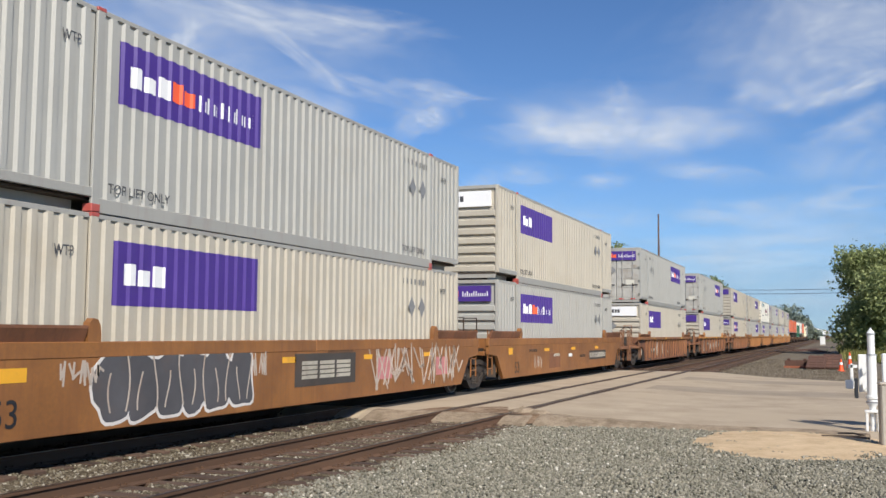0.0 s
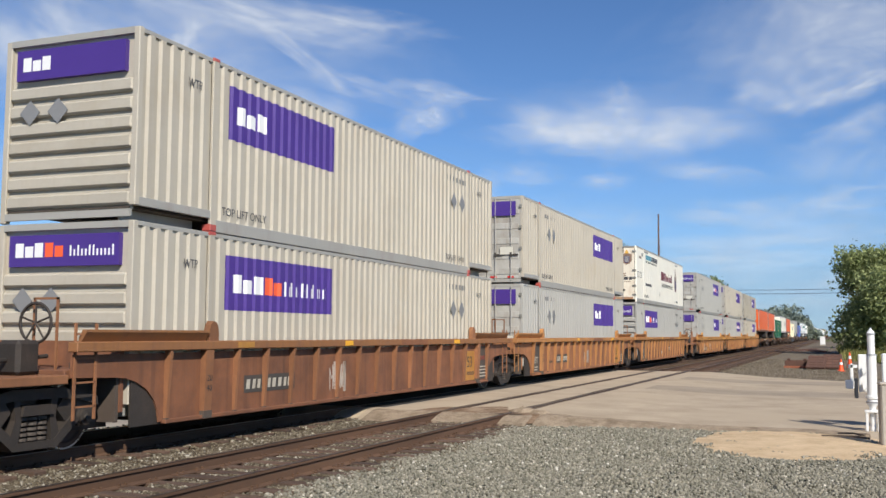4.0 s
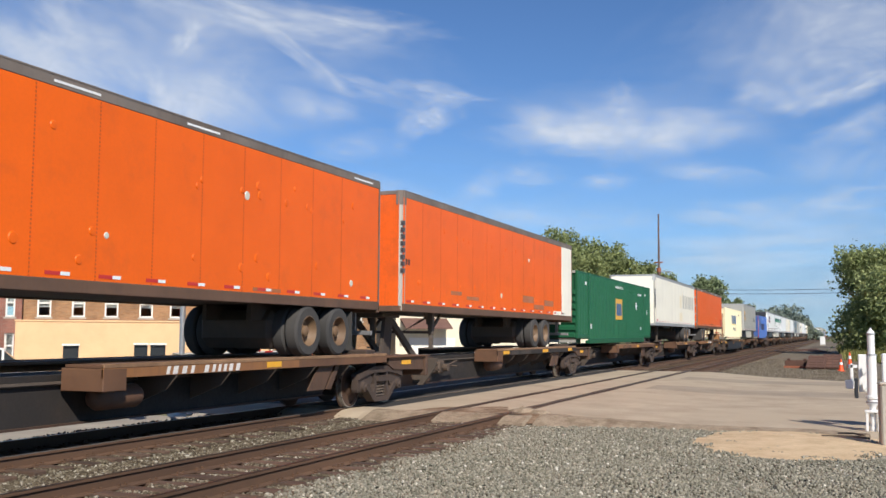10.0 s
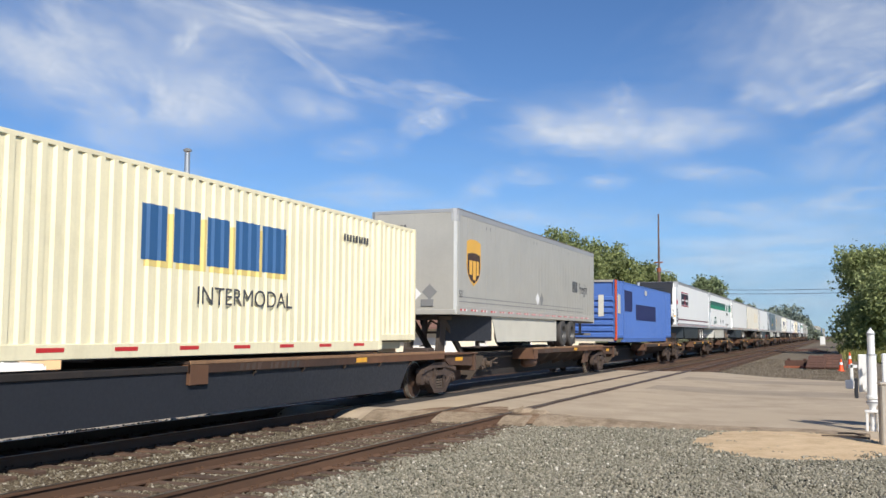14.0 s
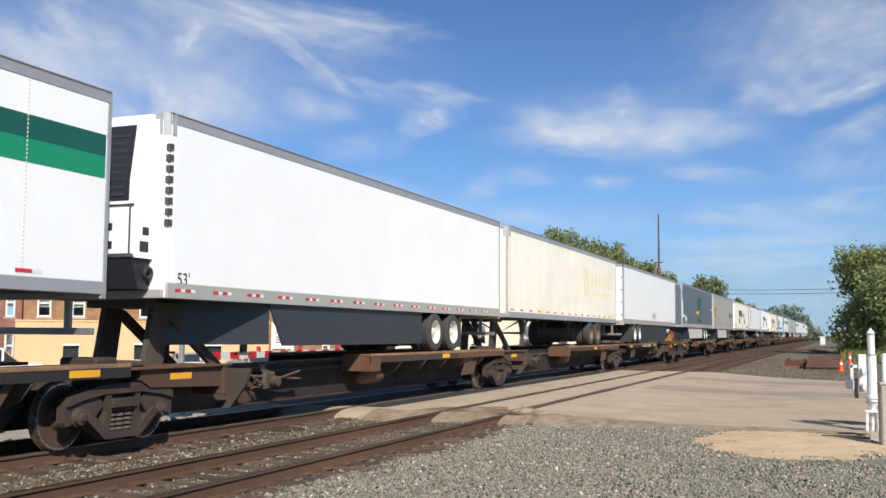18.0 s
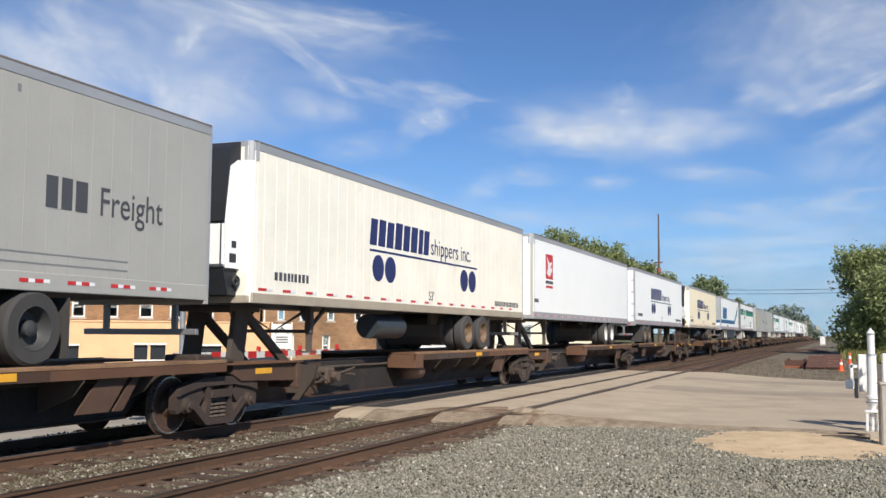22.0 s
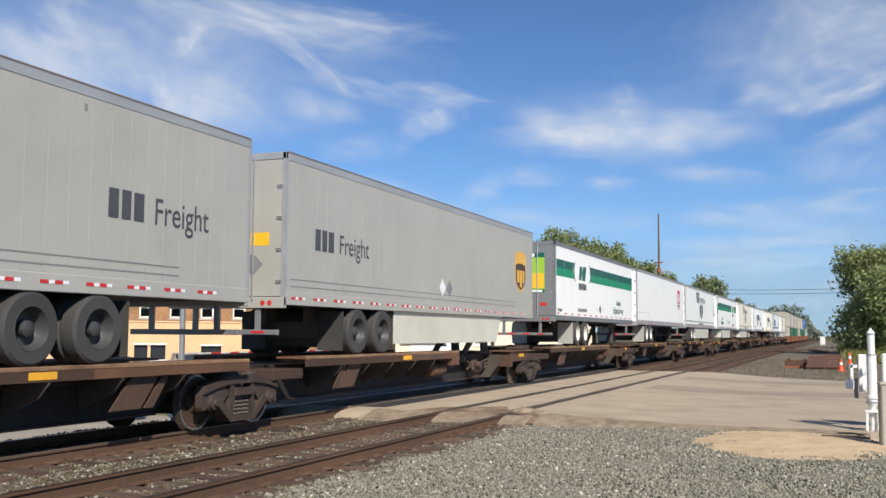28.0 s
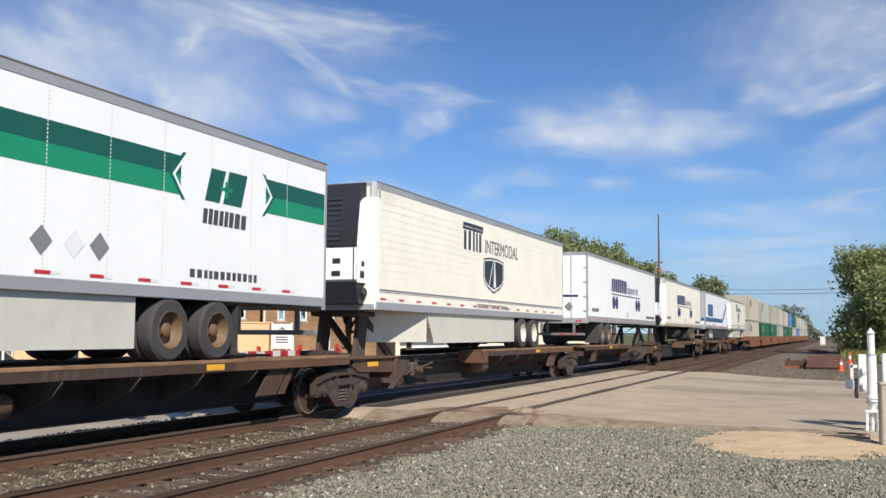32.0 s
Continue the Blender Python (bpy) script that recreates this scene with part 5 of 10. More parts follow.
        part("side_skirt", Geo().prism(pts, "x", SIDE - 0.1, SIDE - 0.075), skirt, tr)
        if not tail_near:
            # the front of the skirt bends in under the floor; black there paints its shade
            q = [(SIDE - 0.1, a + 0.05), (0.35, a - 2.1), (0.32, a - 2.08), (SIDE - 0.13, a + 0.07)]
            part("skirt_front", Geo().prism(q, "z", 0.25, Z0 + 0.02), bend_shade or skirt, tr)
    return tr


# ---------------------------------------------------------------- liveries
def stick(tr, rects, mat, name="marking", x=SIDE, slant=0.0, label=""):
    """Flat painted shapes on the side, each (y0, y1, z0, z1)."""
    for r in rects:
        part(name, side_rects([r], x, 0.004, slant), mat, tr, label)


def word_bars(tr, y0, y1, z0, z1, n, mat, seed=3, slant=0.0, x=SIDE, gap=0.25):
    """A brand word drawn as a row of plain bars."""
    for r in bars(y0, y1, z0, z1, n, seed, slant, gap):
        part("word_bar", side_rects([r], x + 0.001, 0.005, slant), mat, tr)


def small_bars(tr, y0, y1, z0, z1, n, mat, seed=5, x=SIDE):
    part("number_bar", side_rects(bars(y0, y1, z0, z1, n, seed, 0, 0.35), x + 0.001, 0.004), mat, tr)


def post_bars(tr, y0, y1, z0, z1, x=SIDE + 0.012):
    """Bars one under another down a corner post, in place of its number."""
    g = Geo()
    n = int((z1 - z0) / 0.155)
    for i in range(n):
        z = z0 + i * (z1 - z0) / n
        g.box(SIDE - 0.06, x, y0 + 0.008 * (i % 2), y1, z, z + 0.105)
    part("number_bar", g, "charcoal", tr)


def end_stick(tr, rects, mat, name="marking", y=0.0):
    for r in rects:
        part(name, end_rects([r], y), mat, tr)


def outline(tr, pts, mat, name="emblem", x=SIDE, t=0.004, label=""):
    return part(name, Geo().prism(pts, "x", x, x + t), mat, tr, label)


def disc(tr, y, z, r, mat, x=SIDE):
    return outline(tr, [(y + r * math.cos(a * math.pi / 14), z + r * math.sin(a * math.pi / 14)) for a in range(28)], mat, "round_emblem", x, 0.006)


def shield_pts(y0, y1, z0, z1, inset=0.0):
    y0, y1, z0, z1 = y0 + inset, y1 - inset, z0 + inset * 1.4, z1 - inset
    m, w, h = (y0 + y1) / 2, (y1 - y0) / 2, z1 - z0
    left = [(m - w * 0.98, z1 - h * 0.06), (m - w, z0 + h * 0.42), (m - w * 0.86, z0 + h * 0.25), (m - w * 0.5, z0 + h * 0.1)]
    return [(m, z0)] + [(2 * m - y, z) for y, z in left[::-1]] + [(m + w * 0.4, z1), (m - w * 0.4, z1)] + left


def parcel_marks(tr, sy, wy, pl):
    outline(tr, shield_pts(sy, sy + 1.16, 1.80, 3.12), "gold", "emblem", SIDE, 0.004, "gold and brown shield emblem")
    outline(tr, shield_pts(sy, sy + 1.16, 1.80, 2.80, 0.06), "brown", "emblem", SIDE, 0.008)
    stick(tr, [(sy + 0.2, sy + 0.44, 2.12, 2.52), (sy + 0.5, sy + 0.74, 1.98, 2.52), (sy + 0.8, sy + 0.98, 2.12, 2.52)], "gold", "emblem", SIDE + 0.007)
    word_bars(tr, wy, wy + 0.85, 2.09, 2.52, 3, "charcoal", 4)
    words_on_side("Freight", wy + 1.0, 2.09, 0.58, "charcoal", tr, squeeze=0.86)
    stick(tr, [(0.2, 14.2, 1.33, 1.352), (0.2, 14.2, 1.46, 1.482)], "decal_grey", "rub_line")
    diamond_side(pl, 1.66, 0.22, "white", tr)
    diamond_side(pl + 0.5, 1.66, 0.22, "decal_grey", tr)


def parcel_a():
    tr = trailer("pale silver trailer with a brown and gold shield", "tr_silver", foot="tr_silver", seams="close", rim="rim_dark", skirt="skirt_grey", corner="steel_door", bogie=3.75, bend_shade="unit_black")
    parcel_marks(tr, 0.75, 12.55, 7.75)
    words_on_side("53'", 0.15, 1.45, 0.28, "charcoal", tr)
    small = bars(-1.0, -0.2, 3.35, 3.47, 8, 9)
    end_stick(tr, [(a, b, c, d) for a, b, c, d in small], "charcoal", "number_bar")
    diamond_end(0.05, 1.55, 0.2, "white", tr)
    diamond_end(0.5, 1.6, 0.22, "decal_grey", tr)
    stick(tr, [(y, y + 0.06, 3.5, 3.6) for y in (2.4, 2.75, 7.3, 7.65, 12.0)], "decal_grey", "vent")
    return tr


def parcel_tail():
    tr = trailer("pale silver trailer with its doors ahead and a shield emblem", "tr_silver", tail_near=True, foot="tr_silver", seams="close", rim="rim_dark", skirt="skirt_grey", bogie=3.1)
    parcel_marks(tr, 14.2, 1.15, 7.95)
    end_stick(tr, [(0.55, 0.95, 2.1, 2.35)], "yellow", "notice")
    diamond_end(-0.55, 1.75, 0.22, "white", tr)
    diamond_end(0.6, 1.75, 0.22, "decal_grey", tr)
    return tr


def tytan(label, L, **kw):
    return trailer(label, "tr_orange", L=L, rim="rim_rust", rail="foot_grime", foot="foot_rust", **kw)


def dents(tr, seed, n, L):
    rnd = random.Random(seed)
    for _ in range(n):
        y, z, r = rnd.uniform(0.8, L - 0.8), rnd.choice((1.55, 1.75, 2.9, 3.1)) + rnd.uniform(-0.12, 0.12), rnd.uniform(0.05, 0.085)
        part("patch", Geo().turned((SIDE, y, z), "x", [(0.0, r), (0.012, r * 0.85), (0.014, 0.01)], 12), "tr_orange" if rnd.random() < 0.88 else "skirt_grey", tr, smooth=True)


def lower_repairs(tr, seed, n, L, mat):
    rnd = random.Random(seed)
    for _ in range(n):
        y = rnd.uniform(1.0, L - 2.0)
        z = 1.17 + rnd.uniform(0, 0.12)
        part("repair_plate", side_rects([(y, y + rnd.uniform(0.5, 1.3), z, z + rnd.uniform(0.04, 0.13))], SIDE, 0.005), mat, tr)


def tytan_one():
    tr = tytan("bright orange trailer with dented sides and grimy nose", 16.5, bogie=1.9)
    words = bars(-1.05, -0.1, 3.05, 3.3, 5, 3)
    end_stick(tr, words, "black", "word_bar")
    end_stick(tr, [(-1.05, -0.15, 2.9, 2.98)], "black", "word_bar")
    end_stick(tr, [(0.2, 0.55, 3.1, 3.6), (0.62, 0.8, 1.75, 1.84), (0.62, 0.8, 1.3, 1.4)], "white", "sticker")
    diamond_end(0.3, 2.1, 0.22, "gold", tr)
    end_stick(tr, [(0.1, 0.5, 1.3, 1.75)], "under", "socket_plate")
    words_on_side("53'", 0.18, 2.25, 0.3, "black", tr)
    dents(tr, 3, 34, 16.5)
    lower_repairs(tr, 4, 4, 16.5, "rub_mark")
    stick(tr, [(y, y + 0.9, 3.765, 3.80) for y in (1.2, 6.4, 9.3, 15.2)], "white", "roof_marker", SIDE + 0.009)
    return tr


def tytan_two():
    tr = tytan("orange trailer with a white panel at its rear corner", 16.1, bogie=3.75)
    stick(tr, [(14.55, 15.98, 1.14, 3.72)], "box_white", "rear_panel", SIDE + 0.002)
    stick(tr, [(9.66, 10.92, 1.5, 1.72), (10.94, 12.15, 1.3, 1.46), (12.2, 13.4, 1.45, 1.65), (3.2, 4.0, 1.5, 1.6), (4.4, 5.4, 1.4, 1.5)], "rub_mark", "repair_plate")
    stick(tr, [(13.4, 14.5, 1.14, 1.3)], "tr_cream", "repair_plate")
    small_bars(tr, 0.2, 0.5, 2.1, 2.25, 2, "black")
    post_bars(tr, 0.02, 0.14, 1.9, 3.2)
    dents(tr, 8, 22, 14.2)
    return tr


def tytan_three():
    tr = tytan("scuffed orange trailer with its doors ahead", 16.26, tail_near=True, bogie=2.7)
    dents(tr, 5, 30, 16)
    lower_repairs(tr, 9, 6, 16, "rub_mark")
    stick(tr, [(14.9, 15.9, 1.2, 1.8)], "red", "corner_patch")
    stick(tr, [(y, y + 0.9, 3.765, 3.80) for y in (2.2, 8.3, 11.2, 15.0)], "white", "roof_marker", SIDE + 0.009)
    return tr


def old_white():
    tr = trailer("yellowed white trailer with ghosts of old letters", "tr_cream", L=16.33, rim="rim_rust", bogie=3.8)
    stick(tr, [(9.1, 10.3, 1.35, 1.9), (9.2, 10.0, 2.2, 3.0), (10.3, 10.6, 2.9, 3.2)], "tr_ivory", "ghost_mark")
    word_bars(tr, 10.6, 15.8, 2.2, 3.1, 7, "tr_silver", 6, gap=0.55)
    stick(tr, [(0.52, 0.84, 1.2, 1.34)], "red", "number_bar")
    post_bars(tr, 0.03, 0.13, 2.0, 3.1)
    end_stick(tr, [(0.35, 0.75, 1.25, 1.6)], "decal_grey", "socket_plate")
    end_stick(tr, [(-0.1, 0.35, 2.6, 3.1)], "tr_silver", "sticker")
    return tr


def faded_white():
    tr = trailer("cream-stained white trailer with faded beige emblem", "tr_cream", rim="rim_rust", bogie=3.8)
    stick(tr, [(9.85, 10.85, 2.0, 3.2)], "tr_ivory", "emblem")
    word_bars(tr, 11.1, 14.9, 2.45, 3.05, 6, "tr_ivory", 2)
    word_bars(tr, 11.1, 14.9, 2.05, 2.3, 13, "tr_ivory", 7)
    stick(tr, [(13.6, 15.9, 1.15, 1.4), (3.0, 4.4, 1.14, 1.35)], "tr_ivory", "repair_plate")
    diamond_side(8.45, 1.52, 0.24, "tr_ivory", tr)
    return tr


def plain_white():
    tr = trailer("clean plain white trailer with its doors ahead", "tr_white", foot="tr_silver", tail_near=True, seams="", bogie=2.75, rim="rim_white", skirt="skirt_dark", skirt_low=0.07, tape_up=0.09)
    diamond_side(8.0, 1.50, 0.24, "decal_pale", tr)
    diamond_side(8.5, 1.50, 0.24, "decal_pale", tr)
    diamond_side(8.9, 1.46, 0.12, "decal_pale", tr)
    words_on_side("53", 15.7, 1.2, 0.28, "black", tr)
    diamond_end(-0.2, 1.5, 0.22, "decal_grey", tr)
    diamond_end(0.3, 1.5, 0.22, "decal_grey", tr)
    return tr


def white_reefer():
    tr = trailer("clean white refrigerated trailer", "tr_white", nose="reefer_white", foot="tr_silver", seams="", rim="rim_white", skirt="skirt_dark", corner="tr_white", bogie=3.9)
    post_bars(tr, 0.02, 0.13, 2.1, 3.45)
    words_on_side("53'", 0.3, 1.2, 0.28, "black", tr)
    return tr


def slate_grey():
    tr = trailer("slate grey trailer with dark green letters and yellow bar", "tr_grey", rail="alu", foot="tr_silver", seams="", rim="rim_white", skirt="skirt_grey", corner="alu", bogie=3.7, bend_shade="unit_black")
    word_bars(tr, 7.3, 9.7, 2.3, 3.2, 3, "dark_green", 1, slant=0.35, gap=0.18)
    stick(tr, [(6.65, 8.25, 1.95, 2.18)], "yellow", "marking", slant=0.3)
    words_on_side("Freight", 8.35, 1.95, 0.36, "skirt_dark", tr)
    stick(tr, [(7.4, 8.35, 1.43, 1.6)], "skirt_dark", "word_bar")
    words_on_side("Company", 8.42, 1.43, 0.29, "skirt_dark", tr, squeeze=0.9)
    stick(tr, [(14.85, 16.05, 2.25, 2.65)], "skirt_dark", "sign_board")
    stick(tr, [(15.0, 15.3, 2.38, 2.54), (15.4, 15.95, 2.36, 2.54)], "white", "sign_mark", SIDE + 0.005)
    for y in (1.3, 1.75):
        diamond_side(y, 1.5, 0.22, "white", tr)
    diamond_side(2.2, 1.5, 0.2, "decal_grey", tr)
    stick(tr, [(0.25, 0.92, 1.65, 1.82)], "white", "number_bar")
    part("number_bar", Geo().box(SIDE - 0.04, SIDE + 0.012, 0.03, 0.13, 1.6, 2.75), "white", tr)
    end_stick(tr, bars(-0.65, 0.35, 3.05, 3.5, 3, 4, 0, 0.15), "dark_green", "word_bar")
    end_stick(tr, [(-0.75, -0.15, 2.86, 2.98)], "yellow", "marking")
    end_stick(tr, [(-0.75, 0.55, 2.25, 2.65), ], "dark_green", "sign_board")
    words_on_end("Moving\nSoon?", -0.66, 2.48, 0.15, "white", tr, -0.006)
    end_stick(tr, [(-0.1, 0.45, 2.4, 2.55)], "white", "word_bar", -0.005)
    for x in (-0.9, -0.45):
        diamond_end(x, 1.6, 0.24, "white", tr)
    end_stick(tr, [(0.5, 0.82, 1.75, 2.1)], "yellow", "notice")
    return tr


def dots(skin, label, tail, x0, **kw):
    tr = trailer(label, skin, tail_near=tail, rim="rim_rust" if skin != "tr_white" else "rim_rust", seams="close", foot="rail_tan" if skin != "tr_white" else "alu_mid", **kw)
    word_bars(tr, x0, x0 + 3.45, 2.42, 3.05, 8, "navy", 5, slant=0.12, gap=0.2)
    words_on_side("shippers inc.", x0 + 3.52, 2.46, 0.60, "navy", tr, squeeze=0.98)
    stick(tr, [(x0, x0 + 7.0, 2.28, 2.33)], "navy", "underline")
    for y in (x0 + 0.45, x0 + 1.1, x0 + 5.95, x0 + 6.6):
        disc(tr, y, 1.92, 0.30, "navy")
    words_on_side("53'", x0 + 3.4, 1.3, 0.32, "charcoal", tr)
    small_bars(tr, 13.35, 15.7, 1.3, 1.45, 16, "charcoal", 8)
    small_bars(tr, 0.8, 2.1, 1.42, 1.58, 9, "charcoal", 6)
    return tr


def blue_dots_cream():
    return dots("tr_cream", "cream white refrigerated trailer with navy dots", False, 4.75, nose="reefer", corner="tr_white", bogie=3.9)


def blue_dots_ivory():
    tr = dots("tr_ivory", "ivory refrigerated trailer with navy dots", False, 4.35, nose="reefer", corner="tr_white", bogie=3.9)
    stick(tr, [(0.45, 2.1, 1.4, 1.43), (0.45, 2.1, 1.68, 1.71)], "charcoal", "marking")
    return tr


def blue_dots_tail():
    tr = dots("tr_white", "white trailer with navy dots, doors ahead", True, 4.65, bogie=2.75)
    end_stick(tr, [(-1.0, -0.3, 3.2, 3.3), (0.1, 0.9, 2.0, 2.1)], "navy", "word_bar", -0.001)
    diamond_end(0.5, 1.6, 0.2, "decal_grey", tr, -0.001)
    return tr


def red_badge(tr, y):
    stick(tr, [(y, y + 0.95, 2.42, 3.3)], "red", "badge", SIDE, 0.0, "red square badge")
    outline(tr, [(y + 0.12, 2.6), (y + 0.5, 2.5), (y + 0.86, 2.78), (y + 0.6, 2.85), (y + 0.85, 3.05), (y + 0.45, 3.0), (y + 0.15, 3.22), (y + 0.3, 2.85)], "white", "badge_shape", SIDE + 0.005)
    word_bars(tr, y - 0.02, y + 0.98, 2.25, 2.36, 10, "charcoal", 2)
    stick(tr, [(y + 0.05, y + 0.92, 2.1, 2.18)], "red", "word_bar")


def red_badge_nose():
    tr = trailer("white trailer with a red badge and silver corners", "tr_white", seams="", rim="rim_white", bogie=3.7)
    red_badge(tr, 1.58)
    small_bars(tr, 0.17, 0.7, 1.55, 1.68, 8, "charcoal")
    end_stick(tr, bars(-0.1, 0.6, 1.85, 1.97, 8, 3, 0, 0.3), "charcoal", "number_bar")
    end_stick(tr, [(-0.05, 0.45, 1.2, 1.75)], "decal_grey", "socket_plate")
    return tr


def red_badge_tail():
    tr = trailer("white trailer with a red badge, doors ahead", "tr_white", tail_near=True, seams="", bogie=2.6, flap="tr_silver")
    red_badge(tr, 13.65)
    stick(tr, [(0.1, 3.6, 1.62, 1.635), (3.59, 3.6, 1.2, 1.62)], "tr_silver", "hatch_line")
    end_stick(tr, [(0.4, 0.85, 2.0, 2.4)], "yellow", "notice", -0.001)
    return tr


def shield_marks(tr, y0):
    stick(tr, [(y0, y0 + 1.65, 3.36, 3.56)], "skirt_dark", "word_bar", SIDE, 0.3)
    word_bars(tr, y0 + 0.1, y0 + 1.7, 2.8, 3.36, 5, "skirt_dark", 2, gap=0.5)
    words_on_side("INTERMODAL", y0 + 1.85, 2.83, 0.56, "charcoal", tr, squeeze=0.92)
    outline(tr, shield_pts(y0 + 1.72, y0 + 3.6, 1.66, 2.72), "charcoal", "emblem", SIDE, 0.004, "dark shield with a road on it")
    outline(tr, shield_pts(y0 + 1.72, y0 + 3.6, 1.66, 2.72, 0.05), "white", "emblem", SIDE, 0.006)
    outline(tr, shield_pts(y0 + 1.72, y0 + 3.6, 1.66, 2.72, 0.09), "skirt_dark", "emblem", SIDE, 0.008)
    outline(tr, [(y0 + 2.2, 1.9), (y0 + 2.25, 1.9), (y0 + 2.62, 2.6), (y0 + 2.58, 2.6)], "white", "emblem_line", SIDE + 0.007)
    outline(tr, [(y0 + 2.62, 1.85), (y0 + 2.85, 1.85), (y0 + 2.75, 2.6), (y0 + 2.7, 2.6)], "white", "emblem_line", SIDE + 0.007)
    stick(tr, [(0.2, 16.0, 1.38, 1.46)], "alu_dark", "side_strip")
    small_bars(tr, y0 + 1.2, y0 + 4.0, 1.2, 1.32, 18, "charcoal", 4)


def shield_tail():
    tr = trailer("white lined trailer with a dark shield, doors ahead", "tr_white", tail_near=True, seams="flat", skirt="skirt_grey", bogie=2.75)
    shield_marks(tr, 5.5)
    end_stick(tr, bars(-1.0, -0.2, 2.4, 2.6, 5, 3), "charcoal", "word_bar", -0.001)
    return tr


def shield_nose():
    tr = trailer("white lined refrigerated trailer with a dark shield", "tr_cream", nose="reefer", seams="flat", skirt="skirt_grey", corner="tr_white", bogie=3.8)
    shield_marks(tr, 5.5)
    return tr


def striped_reefer():
    tr = trailer("white lined refrigerated trailer with a navy and red sign", "tr_white", nose="reefer", seams="flat", corner="alu", bogie=3.9, skirt="skirt_dark")
    stick(tr, [(0.2, 16.0, 1.42, 1.5)], "maroon", "side_stripe")
    stick(tr, [(1.7, 4.9, 2.36, 3.26)], "white", "sign_board", SIDE, 0.0, "white edged sign board")
    stick(tr, [(1.7, 4.9, 2.45, 3.17)], "navy_dark", "sign_panel", SIDE + 0.002)
    stick(tr, [(1.7, 4.9, 2.34, 2.42), (1.7, 4.9, 3.20, 3.28)], "red_dull", "sign_band", SIDE + 0.002)
    word_bars(tr, 1.82, 3.05, 2.70, 2.80, 7, "white", 3, slant=0.4, x=SIDE + 0.005, gap=0.35)
    word_bars(tr, 3.55, 4.8, 2.70, 2.80, 8, "white", 6, slant=0.4, x=SIDE + 0.005, gap=0.35)
    outline(tr, [(3.05, 2.50), (3.35, 2.46), (4.0, 2.42), (3.55, 2.56), (3.48, 2.78), (3.46, 3.02), (3.34, 3.10), (3.2, 3.04), (3.12, 2.86), (3.16, 2.68)], "red_dull", "sign_mark", SIDE + 0.003, 0.006)
    post_bars(tr, 0.03, 0.12, 1.3, 2.2)
    part("corner_sign", Geo().box(SIDE - 0.06, SIDE + 0.013, 0.02, 0.13, 2.42, 2.68), "red_dull", tr)
    end_stick(tr, [(1.05, 1.17, 1.62, 1.72)], "gold", "marker_light")
    return tr


def green_band(tr, y0, y1, b0, b1):
    """Two-tone green stripe with a white arrow-ended gap for the badge."""
    for a, b, ends in ((y0, b0, (0, 1)), (b1, y1, (1, 0))):
        for z0, z1, mat in ((2.93, 3.24, "dark_green"), (2.62, 2.93, "mid_green")):
            part("stripe", side_rects([(a, b, z0, z1)], SIDE, 0.004), mat, tr)
    for y, s in ((b0 + 0.12, -1), (b1 - 0.12, 1)):
        outline(tr, [(y, 2.55), (y + s * 0.34, 2.93), (y, 3.31), (y + s * 0.08, 3.31), (y + s * 0.42, 2.93), (y + s * 0.08, 2.55)][::s], "dark_green", "arrow_line", SIDE, 0.007)
        outline(tr, [(y - s * 0.1, 2.5), (y + s * 0.27, 2.93), (y - s * 0.1, 3.36), (y + s * 0.0, 3.36), (y + s * 0.35, 2.93), (y + s * 0.0, 2.5)][::s], "tr_white", "arrow_edge", SIDE, 0.006)
    m = (b0 + b1) / 2
    word_bars(tr, m - 0.6, m + 0.6, 2.62, 3.2, 2, "dark_green", 1, slant=0.3, gap=0.2)
    stick(tr, [(m - 0.04, m + 0.06, 2.72, 3.0), (m - 0.16, m + 0.18, 2.84, 2.9)], "mid_green", "emblem", SIDE + 0.005)
    word_bars(tr, m - 0.65, m + 0.65, 2.24, 2.5, 8, "charcoal", 4, slant=0.1)


def liftgate(tr, y):
    words_on_side("Available", y + 0.65, 1.80, 0.34, "dark_green", tr, shear=0.25, squeeze=0.85)
    words_on_side("Liftgate Service", y, 1.42, 0.42, "dark_green", tr, shear=0.25, squeeze=0.85)


